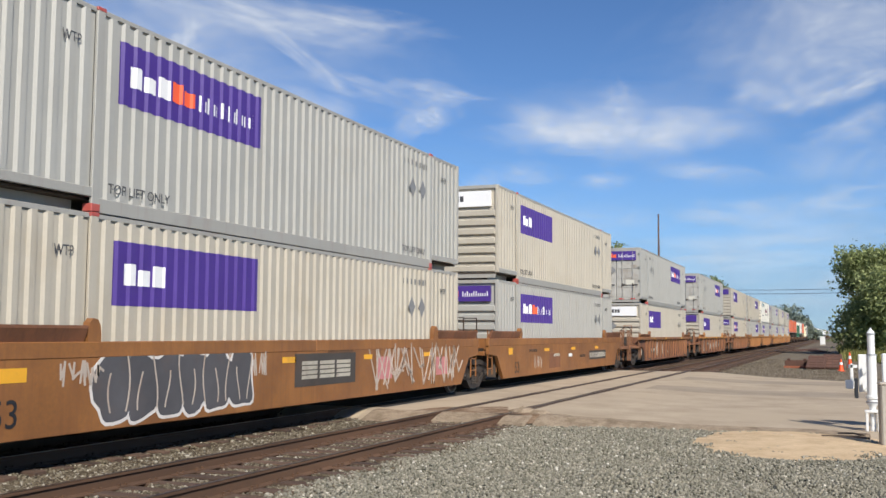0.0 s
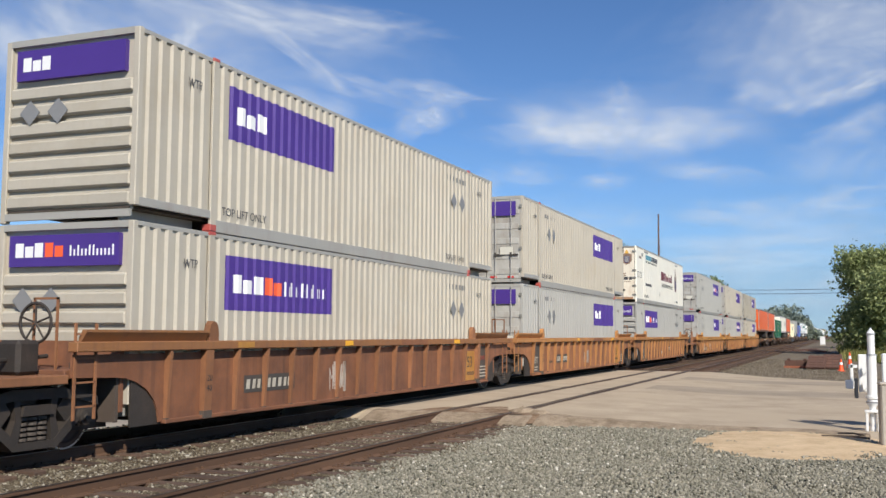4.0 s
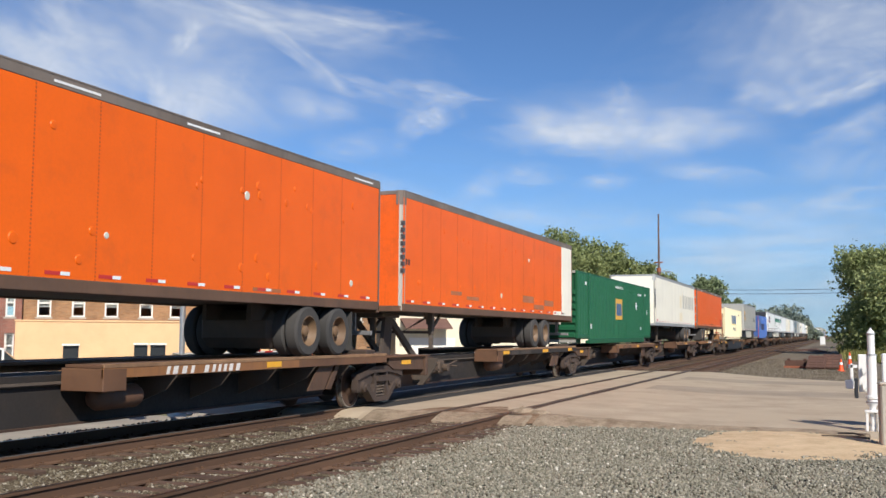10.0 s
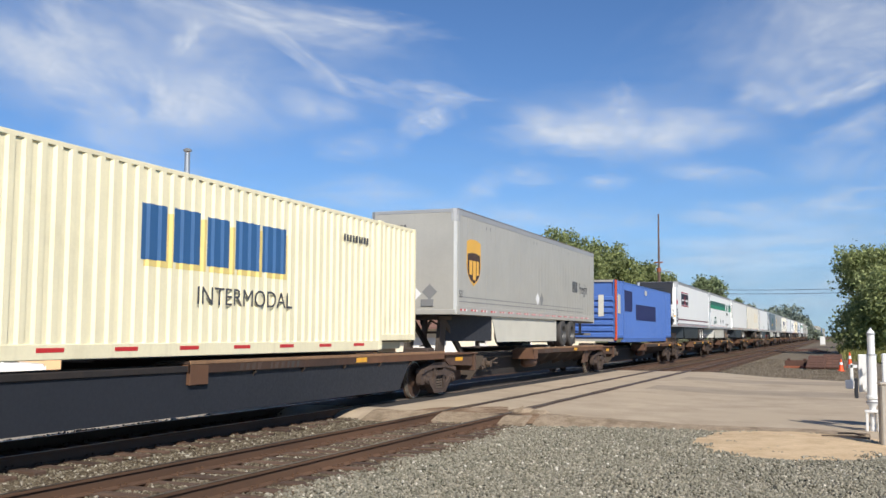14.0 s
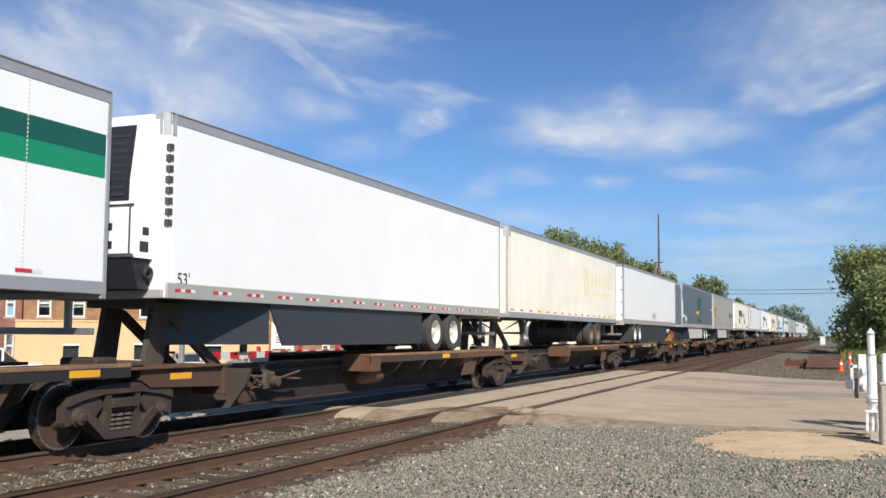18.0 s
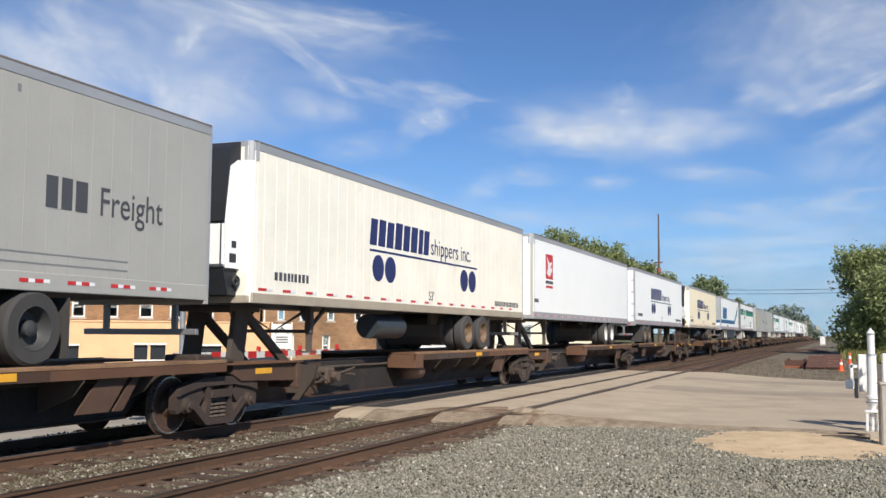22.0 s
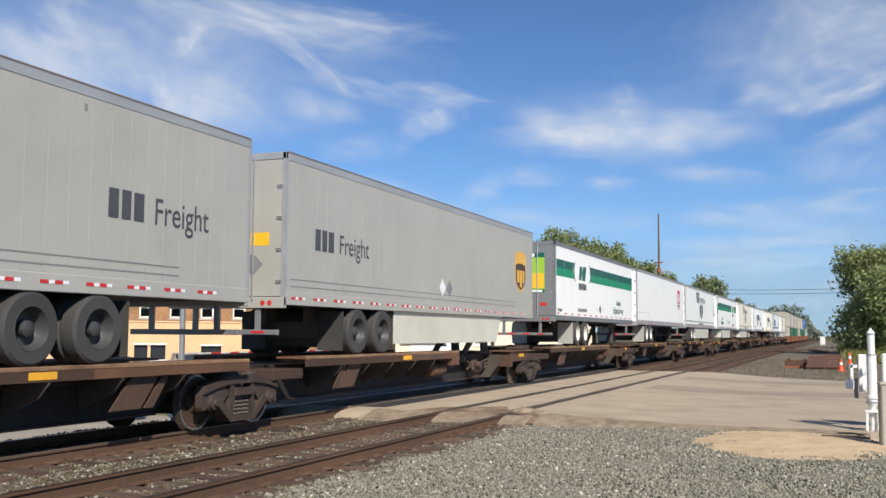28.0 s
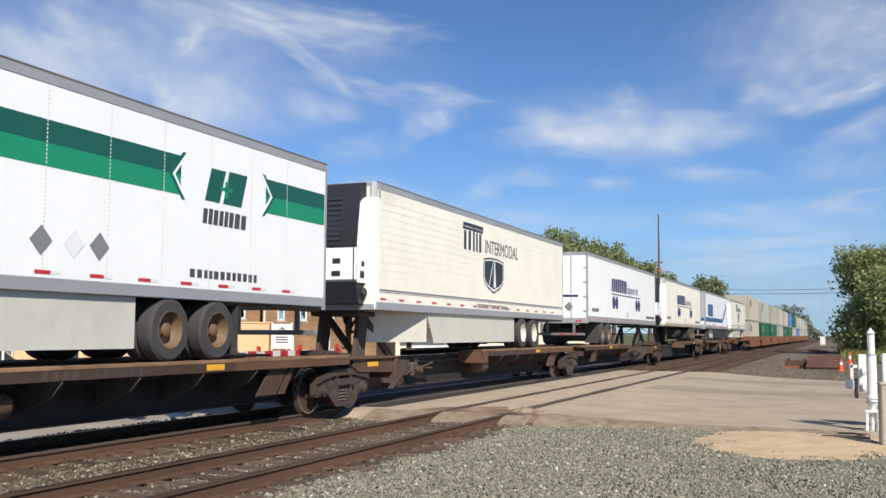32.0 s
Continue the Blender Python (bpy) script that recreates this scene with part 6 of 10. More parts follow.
def green_stripe_a():
    tr = trailer("white trailer with a two-tone green stripe", "tr_white", rim="rim_rust", skirt="skirt_grey", bogie=3.7, corner="alu")
    green_band(tr, 0.2, 16.1, 11.4, 13.9)
    liftgate(tr, 2.2)
    for y, m in ((7.3, "decal_grey"), (8.5, "decal_grey"), (9.1, "white"), (9.6, "decal_grey")):
        diamond_side(y, 1.65, 0.2, m, tr)
    small_bars(tr, 11.7, 13.7, 1.34, 1.48, 12, "charcoal", 2)
    words_on_side("53'", 0.2, 1.48, 0.28, "charcoal", tr)
    post_bars(tr, 0.03, 0.12, 2.3, 3.2)
    # outline of the country on the nose
    shape = [(0.02, 3.22), (0.3, 3.24), (0.5, 3.22), (0.62, 3.14), (0.72, 3.22), (0.84, 3.12), (0.98, 3.26), (1.02, 3.18), (0.92, 3.04), (0.9, 2.92), (0.8, 2.82), (0.86, 2.66), (0.8, 2.62),
             (0.72, 2.74), (0.56, 2.72), (0.48, 2.6), (0.4, 2.7), (0.22, 2.76), (0.06, 2.82), (-0.02, 3.0)]
    part("nose_map", Geo().prism([(z, x) for x, z in shape], "y", -0.012, -0.001), "dark_green", tr, "green map emblem")
    end_stick(tr, [(-0.95, -0.55, 3.42, 3.58), (0.6, 1.0, 3.42, 3.58)], "mid_green", "marking")
    end_stick(tr, bars(-0.48, 0.52, 3.43, 3.57, 7, 4), "dark_green", "word_bar")
    for k, (w, size) in enumerate((("ONE CALL -", 0.17), ("ONE CARRIER", 0.17), ("2 DAY SERVICE", 0.12), ("TO ALL POINTS DIRECT", 0.12))):
        words_on_end(w, -0.95, 3.16 - 0.165 * k, size, "charcoal", tr, 0.0, 0.82)
    part("number_bar", end_rects(bars(-0.95, -0.1, 2.46, 2.55, 12, 3) + bars(0.05, 0.95, 2.46, 2.55, 12, 5), -0.001), "charcoal", tr)
    for x, z, m in ((-0.85, 1.85, "decal_grey"), (-0.1, 1.9, "decal_grey"), (0.5, 1.88, "skirt_grey"), (0.85, 2.2, "decal_grey")):
        diamond_end(x, z, 0.2, m, tr)
    end_stick(tr, [(-1.12, -0.95, 1.25, 1.55)], "dark_green", "sticker")
    part("socket_box", Geo().box(0.3, 0.72, -0.09, 0.0, 1.3, 1.62, 0.02), "panel_dark", tr)
    part("air_hose", Geo().cyl((0.95, -0.03, 3.0), (0.98, -0.03, 2.0), 0.018, 6).cyl((0.98, -0.03, 2.0), (0.72, -0.05, 1.55), 0.018, 6), "unit_black", tr)
    return tr


def green_tail(label, L, b0):
    tr = trailer(label, "tr_white", L=L, tail_near=True, rim="rim_white", rail="alu_dark", foot="alu_dark", bogie=3.3 if L < 15 else 2.75, doors="alu_dark", flap="tr_silver")
    green_band(tr, 0.12, L - 0.1, b0, b0 + 2.5)
    liftgate(tr, 9.9 if L < 15 else 11.0)
    small_bars(tr, 3.3, 4.85, 1.36, 1.5, 11, "charcoal", 2)
    small_bars(tr, 0.3, 0.95, 1.3, 1.42, 6, "charcoal", 2)
    for y, m in ((6.65, "white"), (7.25, "charcoal"), (7.9, "white")):
        diamond_side(y, 1.54, 0.2, m, tr)
    part("poster", Geo().box(-0.88, 0.88, -0.006, -0.001, 1.98, 3.45), "lime", tr, "lime green poster on the doors")
    end_stick(tr, [(-0.88, 0.88, 3.28, 3.45), (-0.88, 0.88, 1.98, 2.1)], "dark_green", "poster_band", -0.007)
    end_stick(tr, [(-0.45, 0.5, 3.3, 3.43), (-0.8, -0.05, 2.0, 2.08), (0.15, 0.8, 2.0, 2.08)], "white", "word_bar", -0.011)
    end_stick(tr, [(-0.75, -0.2, 3.08, 3.2)], "red", "word_bar", -0.007)
    end_stick(tr, [(0.4, 0.85, 2.15, 2.7)], "yellow", "poster_patch", -0.007)
    words_on_end("Anything\nAnywhere\nAnytime!", -0.78, 2.86, 0.28, "black", tr, -0.008)
    diamond_end(-0.85, 1.6, 0.2, "white", tr, -0.001)
    diamond_end(-0.35, 1.62, 0.18, "decal_grey", tr, -0.001)
    diamond_end(0.25, 1.62, 0.2, "white", tr, -0.001)
    end_stick(tr, [(0.7, 0.95, 1.5, 1.62)], "red", "sticker", -0.001)
    return tr


def green_stripe_tail():
    return green_tail("white trailer with green stripe and lime poster on its doors", 16.4, 3.6)


def green_stripe_short():
    return green_tail("shorter white trailer with a green stripe and lime poster", 14.5, 2.85)


def blue_wave():
    tr = trailer("white trailer with a blue stripe rising to a star", "tr_white", tail_near=True, seams="", rim="rim_white", skirt="skirt_dark", doors="steel_door", bogie=2.7)
    word_bars(tr, 1.45, 4.9, 1.95, 2.95, 6, "royal", 3, slant=0.12, gap=0.14)
    for off, w, mat in ((0.0, 0.28, "royal"), (0.28, 0.06, "teal")):
        a, b = 1.52 + off, 1.52 + off + w
        outline(tr, [(0.1, a), (11.9 + off * 0.4, a), (11.75 + off * 0.4, b), (0.1, b)], mat, "stripe")
        outline(tr, [(11.9 + off * 0.4, a), (14.7, 2.62 + off * 0.6), (14.7, 3.0 + off * 0.5), (11.75 + off * 0.4, b)], mat, "stripe")
    outline(tr, [(14.45, 2.7), (14.75, 2.9), (15.0, 2.75), (14.9, 3.05), (14.85, 3.45), (14.7, 3.1), (14.4, 3.05), (14.62, 2.92)], "royal", "star", SIDE, 0.007)
    end_stick(tr, bars(-0.95, 0.85, 2.05, 2.42, 6, 3, 0, 0.15), "royal", "word_bar", -0.001)
    end_stick(tr, [(-1.2, 1.2, 1.55, 1.78)], "royal", "stripe", -0.001)
    end_stick(tr, [(-1.2, 1.2, 1.3, 1.54)], "tr_white", "band", -0.001)
    diamond_end(0.7, 1.5, 0.2, "white", tr, -0.006)
    small_bars(tr, 5.0, 6.0, 1.25, 1.36, 8, "charcoal", 2)
    return tr


def reefer_box():
    """The smooth-sided white refrigerated container on the upper level."""
    c = thing("container", "smooth white refrigerated container with dark red letters", "container", "stacked containers")
    L = 16.25
    part("side_panel", Geo().box(SIDE - 0.03, SIDE, 0.1, L - 0.1, 0.2, TALL - 0.06), "box_white", c)
    part("side_panel", Geo().box(-SIDE, -SIDE + 0.03, 0.1, L - 0.1, 0.2, TALL - 0.06), "box_white", c)
    part("roof", Geo().box(-SIDE + 0.03, SIDE - 0.03, 0.05, L - 0.05, TALL - 0.05, TALL - 0.01), "rail_grey", c)
    for s in (1, -1):
        x0, x1 = sorted((s * (SIDE - 0.05), s * (SIDE + 0.006)))
        part("top_rail", Geo().box(x0, x1, 0.05, L - 0.05, TALL - 0.09, TALL, 0.01), "rail_grey", c)
        part("bottom_rail", Geo().box(x0, x1, 0.05, L - 0.05, 0.0, 0.2, 0.01), "rail_grey", c)
    for y in (0.0, L - 0.12):
        for x in (SIDE - 0.1, -SIDE):
            part("corner_post", Geo().box(x, x + 0.1, y, y + 0.12, 0, TALL, 0.012), "box_white", c)
    for y in (POST - 0.06, L - POST - 0.06):
        part("lift_post", Geo().box(SIDE - 0.02, SIDE + 0.008, y, y + 0.12, 0, TALL, 0.006), "box_white", c)
    g = Geo()
    for i in range(1, 26):
        g.box(SIDE, SIDE + 0.0025, i * 0.62 - 0.006, i * 0.62 + 0.006, 0.2, TALL - 0.09)
    part("seam", g, "box_white", c)
    for k, (x0, x1) in enumerate(((-SIDE + 0.1, -0.01), (0.01, SIDE - 0.1))):
        d = part("door", Geo().box(x0, x1, 0.0, 0.05, 0.14, TALL - 0.1, 0.008), "door_white", c)
        for f in (0.42, 0.95) if k == 0 else (0.05, 0.5):
            x = x0 + f * (x1 - x0)
            bar = part("locking_bar", Geo().cyl((x, -0.03, 0.1), (x, -0.03, TALL - 0.08), 0.02, 8), "rail_grey", d)
            part("bar_keeper", Geo().box(x - 0.03, x + 0.03, -0.05, 0.0, TALL - 0.36, TALL - 0.1), "panel_dark", bar)
            part("bar_handle", Geo().box(x - 0.24, x + 0.12, -0.06, -0.04, 0.60, 0.64).box(x - 0.05, x + 0.05, -0.055, -0.01, 0.56, 0.68), "panel_dark", bar)
        xh = -SIDE + 0.03 if k == 0 else SIDE - 0.23
        for z in (0.32, 0.78, 1.2, 1.58, 2.55):
            part("hinge", Geo().box(xh, xh + 0.2, -0.03, 0.0, z, z + 0.1, 0.008), "hinge_grey", d)
        part("rust_stain", end_rects([(x0 + 0.1, x1 - 0.1, 0.15, 0.26)], -0.001, 0.002), "stain_rust", d)
    part("rear_gasket", Geo().box(-SIDE + 0.085, -SIDE + 0.105, -0.006, 0.02, 0.14, TALL - 0.1).box(SIDE - 0.105, SIDE - 0.085, -0.006, 0.02, 0.14, TALL - 0.1), "panel_dark", c)
    part("end_wall", Geo().box(-SIDE + 0.1, SIDE - 0.1, L - 0.4, L - 0.34, 0.1, TALL - 0.05), "box_white", c)
    part("end_brace", Geo().prism([(L - 0.34, 0.2), (L - 0.28, 0.2), (L - 0.05, 1.5), (L - 0.1, 1.5)], "x", SIDE - 0.06, SIDE - 0.01), "box_white", c)
    # side: two brand words as bars, readable lines, crest
    word_bars(c, 2.65, 4.35, 2.36, 2.62, 4, "teal", 4, gap=0.16)
    word_bars(c, 4.4, 6.3, 2.36, 2.62, 5, "charcoal", 5, gap=0.16)
    words_on_side("REFRIGERATED INTERMODAL NETWORK", 2.6, 2.2, 0.13, "charcoal", c, squeeze=1.42)
    word_bars(c, 2.5, 4.35, 0.95, 1.09, 13, "charcoal", 6)
    words_on_side("TOP LIFT ONLY", 2.08, 0.32, 0.2, "charcoal", c)
    word_bars(c, 7.55, 8.85, 1.50, 2.02, 3, "maroon", 11, gap=0.12)
    rnd = random.Random(3)
    y = 8.95
    for w, tall in ((0.42, 1), (0.40, 0), (0.38, 0), (0.2, 1), (0.40, 0), (0.42, 0), (0.42, 1)):
        for q in range(2 if w > 0.3 else 1):
            part("word_bar", side_rects([(y + q * w * 0.5, y + q * w * 0.5 + w * 0.34, 1.50, 1.98 if tall else 1.82)], SIDE + 0.001, 0.005), "maroon", c)
        y += w
    words_on_side("GLOBAL TRANSPORTATION", 7.75, 1.12, 0.30, "charcoal", c, squeeze=1.02)
    outline(c, shield_pts(12.55, 13.35, 1.0, 1.75), "maroon", "emblem", SIDE, 0.004, "dark red crest emblem")
    outline(c, shield_pts(12.68, 13.22, 1.12, 1.72), "navy", "emblem", SIDE, 0.006)
    outline(c, [(12.62, 1.72), (13.28, 1.72), (13.3, 2.0), (13.12, 1.92), (13.05, 2.3), (12.95, 2.52), (12.85, 2.3), (12.78, 1.92), (12.6, 2.0)], "mark_brown", "emblem", SIDE, 0.005)
    stick(c, [(12.78, 13.12, z, z + 0.05) for z in (1.26, 1.4, 1.54)], "tr_silver", "emblem", SIDE + 0.006)
    diamond_side(7.0, 0.62, 0.2, "skirt_grey", c)
    words_on_side("WTP", 1.35, 2.45, 0.24, "charcoal", c)
    outline(c, [(1.86, 2.40), (1.90, 2.40), (1.90, 2.58), (1.96, 2.58), (1.88, 2.70), (1.80, 2.58), (1.86, 2.58)], "charcoal", "arrow_mark")
    small_bars(c, 0.62, 1.4, 2.30, 2.42, 9, "mark_brown")
    for y, w in ((0.2, 0.4), (0.95, 0.42)):
        stick(c, [(y, y + w, 1.28, 1.31), (y, y + w, 1.56, 1.59), (y, y + 0.03, 1.31, 1.56), (y + w - 0.03, y + w, 1.31, 1.56)], "charcoal", "stencil_line")
    small_bars(c, 2.2, 3.4, 2.70, 2.78, 10, "charcoal")
    small_bars(c, 12.9, 13.9, 2.66, 2.74, 9, "charcoal")
    small_bars(c, 13.0, 13.9, 0.34, 0.44, 8, "charcoal")
    # doors: readable panel, bars for the names, crest, grey placard
    end_stick(c, [(-1.1, -0.62, 2.05, 2.6)], "maroon", "sticker", -0.002)
    for k, w in enumerate(("TRAIN", "DRIVE", "TEAM")):
        words_on_end(w, -1.07, 2.46 - 0.13 * k, 0.15, "skirt_grey", c, -0.006, 0.92)
    for r in bars(-1.12, -0.1, 1.56, 1.72, 10, 4):
        end_stick(c, [r], "maroon", "word_bar", -0.002)
    part("number_bar", end_rects(bars(-0.95, -0.12, 1.36, 1.5, 10, 5), -0.002), "mark_brown", c)
    for r in bars(-1.05, -0.12, 1.12, 1.28, 4, 8, gap=0.2) + bars(0.0, 1.08, 1.14, 1.30, 5, 9, gap=0.2):
        end_stick(c, [r], "charcoal", "word_bar", -0.002)
    part("code_bar", end_rects(bars(-1.1, 1.0, 1.03, 1.07, 24, 6), -0.002), "mark_brown", c)
    part("code_bar", end_rects(bars(0.15, 0.75, 1.42, 1.5, 9, 6) + bars(0.15, 0.75, 1.33, 1.39, 10, 7), -0.002), "mark_brown", c)
    diamond_end(0.3, 2.1, 0.18, "skirt_grey", c, -0.004)
    diamond_end(0.3, 1.7, 0.17, "tr_ivory", c, -0.004)
    part("emblem", Geo().prism([(z, y) for y, z in shield_pts(0.52, 1.06, 1.92, 2.5)], "y", -0.006, -0.002), "mark_brown", c)
    part("emblem", Geo().prism([(z, y) for y, z in shield_pts(0.64, 0.94, 2.0, 2.38)], "y", -0.009, -0.004), "navy", c)
    part("emblem", end_rects([(0.69, 0.89, z, z + 0.06) for z in (2.08, 2.18, 2.28)], -0.009), "tr_silver", c)["kind"] = "stuff"
    part("emblem", Geo().prism([(2.48, 0.69), (2.48, 0.89), (2.62, 0.87), (2.68, 0.79), (2.62, 0.71)], "y", -0.006, -0.002), "gold", c)
    return c


def green_box():
    c = container("container", "dark green corrugated container with a yellow square emblem", "box_green", True, style="plain", group="")
    stick(c, [(7.2, 8.7, 1.06, 2.02)], "gold", "emblem", SIDE - 0.008, 0, "yellow square emblem")
    stick(c, [(7.4, 7.75, 1.25, 1.8), (7.8, 8.15, 1.25, 1.8), (8.2, 8.5, 1.25, 1.8)], "royal", "word_bar", SIDE - 0.003)
    diamond_side(12.25, 1.8, 0.22, "white", c, SIDE - 0.012)
    words_on_side("53", 15.08, 1.44, 0.32, "white", c, SIDE - 0.012)
    words_on_side("WTP", 14.55, 2.36, 0.2, "white", c, SIDE - 0.012)
    words_on_side("WARNING HIGH CUBE", 7.15, 2.5, 0.17, "white", c, SIDE - 0.012)
    for r in ((1.25, 1.55, 2.38, 2.52), (12.7, 13.7, 2.35, 2.45), (2.2, 2.45, 0.6, 0.8), (13.3, 13.5, 0.6, 0.75)):
        small_bars(c, *r, 4, "white", 3, SIDE - 0.012)
    diamond_end(0.2, 1.75, 0.22, "white", c, -0.014)
    end_stick(c, [(0.1, 0.6, 0.75, 0.95)], "skirt_grey", "notice", -0.014)
    return c


def ivory_box():
    c = container("container", "ivory corrugated container with slanted blue shapes", "box_ivory", True, style="plain", group="")
    for r in bars(5.9, 10.2, 1.45, 2.3, 5, 3, 0, 0.16):
        part("word_bar", folded_rects([(r[0] + 0.12, r[1] + 0.12, r[2] - 0.1, r[3] - 0.1)], SIDE - 0.012, lift=0.003), "pale_gold", c)
        part("word_bar", folded_rects([r], SIDE - 0.012, lift=0.006), "royal", c)
    me = lettering("INTERMODAL", 0.42, "charcoal", 1.15)
    me.transform(Matrix.Translation((SIDE - 0.008, 7.3, 0.82)) @ ON_SIDE)
    part("lettering", me, "charcoal", c)
    small_bars(c, 12.4, 13.6, 2.3, 2.45, 9, "charcoal", 3, SIDE - 0.012)
    stick(c, [(y, y + 0.5, 0.09, 0.15) for y in (2.4, 3.9, 5.4, 6.9, 8.4, 9.9, 11.4, 12.9)], "red", "reflective_tape", SIDE - 0.004)
    return c


def blue_box():
    c = container("container", "blue corrugated container with an orange-red corner", "box_blue", True, style="plain", group="")
    part("corner_panel", Geo().box(SIDE - 0.04, SIDE + 0.006, 0.0, 0.35, 0.1, TALL), "orange_red", c)
    stick(c, [(2.2, 4.1, 1.5, 2.5), (5.0, 10.9, 1.1, 1.9)], "navy", "dark_patch", SIDE - 0.012)
    stick(c, [(0.6, 1.2, 1.35, 2.25)], "skirt_grey", "sticker", SIDE - 0.012)
    stick(c, [(7.6, 8.2, 2.45, 2.7)], "skirt_grey", "sticker", SIDE - 0.012)
    end_stick(c, [(0.5, 0.75, 1.2, 2.2), (-0.3, 0.1, 1.6, 2.0)], "skirt_grey", "sticker", -0.014)
    return c


# ---------------------------------------------------------------- ground, road, tracks
def ground_material(name, dark, light, scale=9.0, bump=0.5, patches=None, patch_scale=0.25, grain=(120.0, 0.5)):
    m = bpy.data.materials.new(name)
    m.use_nodes = True
    n, l = m.node_tree.nodes, m.node_tree.links
    b = n["Principled BSDF"]
    b.inputs["Roughness"].default_value = 0.9
    b.inputs["Specular IOR Level"].default_value = 0.2
    tc = n.new("ShaderNodeTexCoord")

    def tex(s, detail=6):
        t = n.new("ShaderNodeTexNoise")
        t.inputs["Scale"].default_value, t.inputs["Detail"].default_value, t.inputs["Roughness"].default_value = s, detail, 0.65
        l.new(tc.outputs["Object"], t.inputs["Vector"])
        return t.outputs["Fac"]

    def ramp(val, a, c, ca, cc):
        r = n.new("ShaderNodeValToRGB")
        r.color_ramp.elements[0].position, r.color_ramp.elements[1].position = a, c
        r.color_ramp.elements[0].color, r.color_ramp.elements[1].color = (*ca, 1), (*cc, 1)
        l.new(val, r.inputs[0])
        return r.outputs[0]

    out = ramp(tex(scale), 0.35, 0.68, dark, light)
    x = n.new("ShaderNodeMix")
    x.data_type, x.blend_type = "RGBA", "MULTIPLY"
    x.inputs[0].default_value = grain[1]
    l.new(out, x.inputs[6])
    l.new(ramp(tex(grain[0], 3), 0.3, 0.7, (0.45, 0.45, 0.45), (1.35, 1.35, 1.35)), x.inputs[7])
    out = x.outputs[2]
    if patches:
        y = n.new("ShaderNodeMix")
        y.data_type = "RGBA"
        l.new(ramp(tex(patch_scale), 0.46, 0.62, (0, 0, 0), (1, 1, 1)), y.inputs[0])
        l.new(out, y.inputs[6])
        y.inputs[7].default_value = (*patches, 1)
        out = y.outputs[2]
    l.new(out, b.inputs["Base Color"])
    bp = n.new("ShaderNodeBump")
    bp.inputs["Strength"].default_value, bp.inputs["Distance"].default_value = bump, 0.02
    l.new(tex(scale * 5), bp.inputs["Height"])
    l.new(bp.outputs[0], b.inputs["Normal"])
    return m


M["earth"] = ground_material("dry earth and grass", (0.10, 0.10, 0.045), (0.20, 0.17, 0.09), 1.5, 0.6, (0.09, 0.12, 0.035), 0.08)
M["gravel"] = ground_material("grey gravel bed", (0.14, 0.125, 0.10), (0.29, 0.265, 0.21), 14, 1.0)
M["gravel_dusty"] = ground_material("dusty brown gravel bed", (0.13, 0.105, 0.075), (0.24, 0.20, 0.145), 14, 1.0)
# near-black ballast colour that holds the shade under the train
M["ballast_shade"] = ground_material("ballast darkened for shade", (0.018, 0.014, 0.011), (0.045, 0.036, 0.028), 16, 1.0)
M["ballast"] = ground_material("brown stained ballast", (0.065, 0.044, 0.028), (0.15, 0.112, 0.074), 16, 1.0, (0.12, 0.07, 0.036), 0.9)
M["road"] = ground_material("sun-bleached dusty asphalt", (0.355, 0.283, 0.203), (0.48, 0.392, 0.288), 0.8, 0.12, (0.43, 0.348, 0.252), 0.3, (60.0, 0.18))
M["road_dark"] = ground_material("grey asphalt", (0.295, 0.24, 0.18), (0.375, 0.31, 0.235), 0.8, 0.12, None, 0.3, (60.0, 0.2))
M["sand"] = ground_material("pale sand", (0.50, 0.36, 0.215), (0.66, 0.50, 0.32), 2.5, 0.4, None, 0.3, (70.0, 0.35))
M["edge_dirt"] = ground_material("crumbled grey brown dirt", (0.21, 0.158, 0.108), (0.36, 0.285, 0.205), 4.0, 0.8, None, 0.3, (60.0, 0.5))
M["tie"] = material("weathered timber", (0.085, 0.052, 0.035), rough=0.9, vary=0.35, scale=5, dirt=(0.14, 0.073, 0.041), dirt_amount=0.42, bump=0.5, bump_scale=30, stretch=(1, 6, 6), each=0.4)
M["rail_side"] = material("rusty rail", (0.105, 0.056, 0.031), rough=0.85, vary=0.2, scale=4, dirt=(0.08, 0.045, 0.028), dirt_amount=0.4, stretch=(1, 0.3, 1))
M["rail_top"] = material("polished rail head", (0.30, 0.28, 0.26), rough=0.4, metal=0.8, vary=0.1)
M["rail_dull"] = material("dull brown rail head", (0.05, 0.038, 0.031), rough=0.42, metal=0.5, vary=0.2)

FLOOR = -0.20


def ground_height(x, y):
    """Lie of the land: flat by the tracks, a shallow rise of grass towards +x."""
    z = -0.30
    if x > 6:
        z += min(0.9, (x - 6) * 0.06)
    if x < -13.0:
        steep = min(1.0, max(0.0, (26 - y) / 2))
        z -= max(steep * min(0.72, (-13.0 - x) * 0.5), min(0.72, max(0.0, -14 - x) * 0.1))
    return z


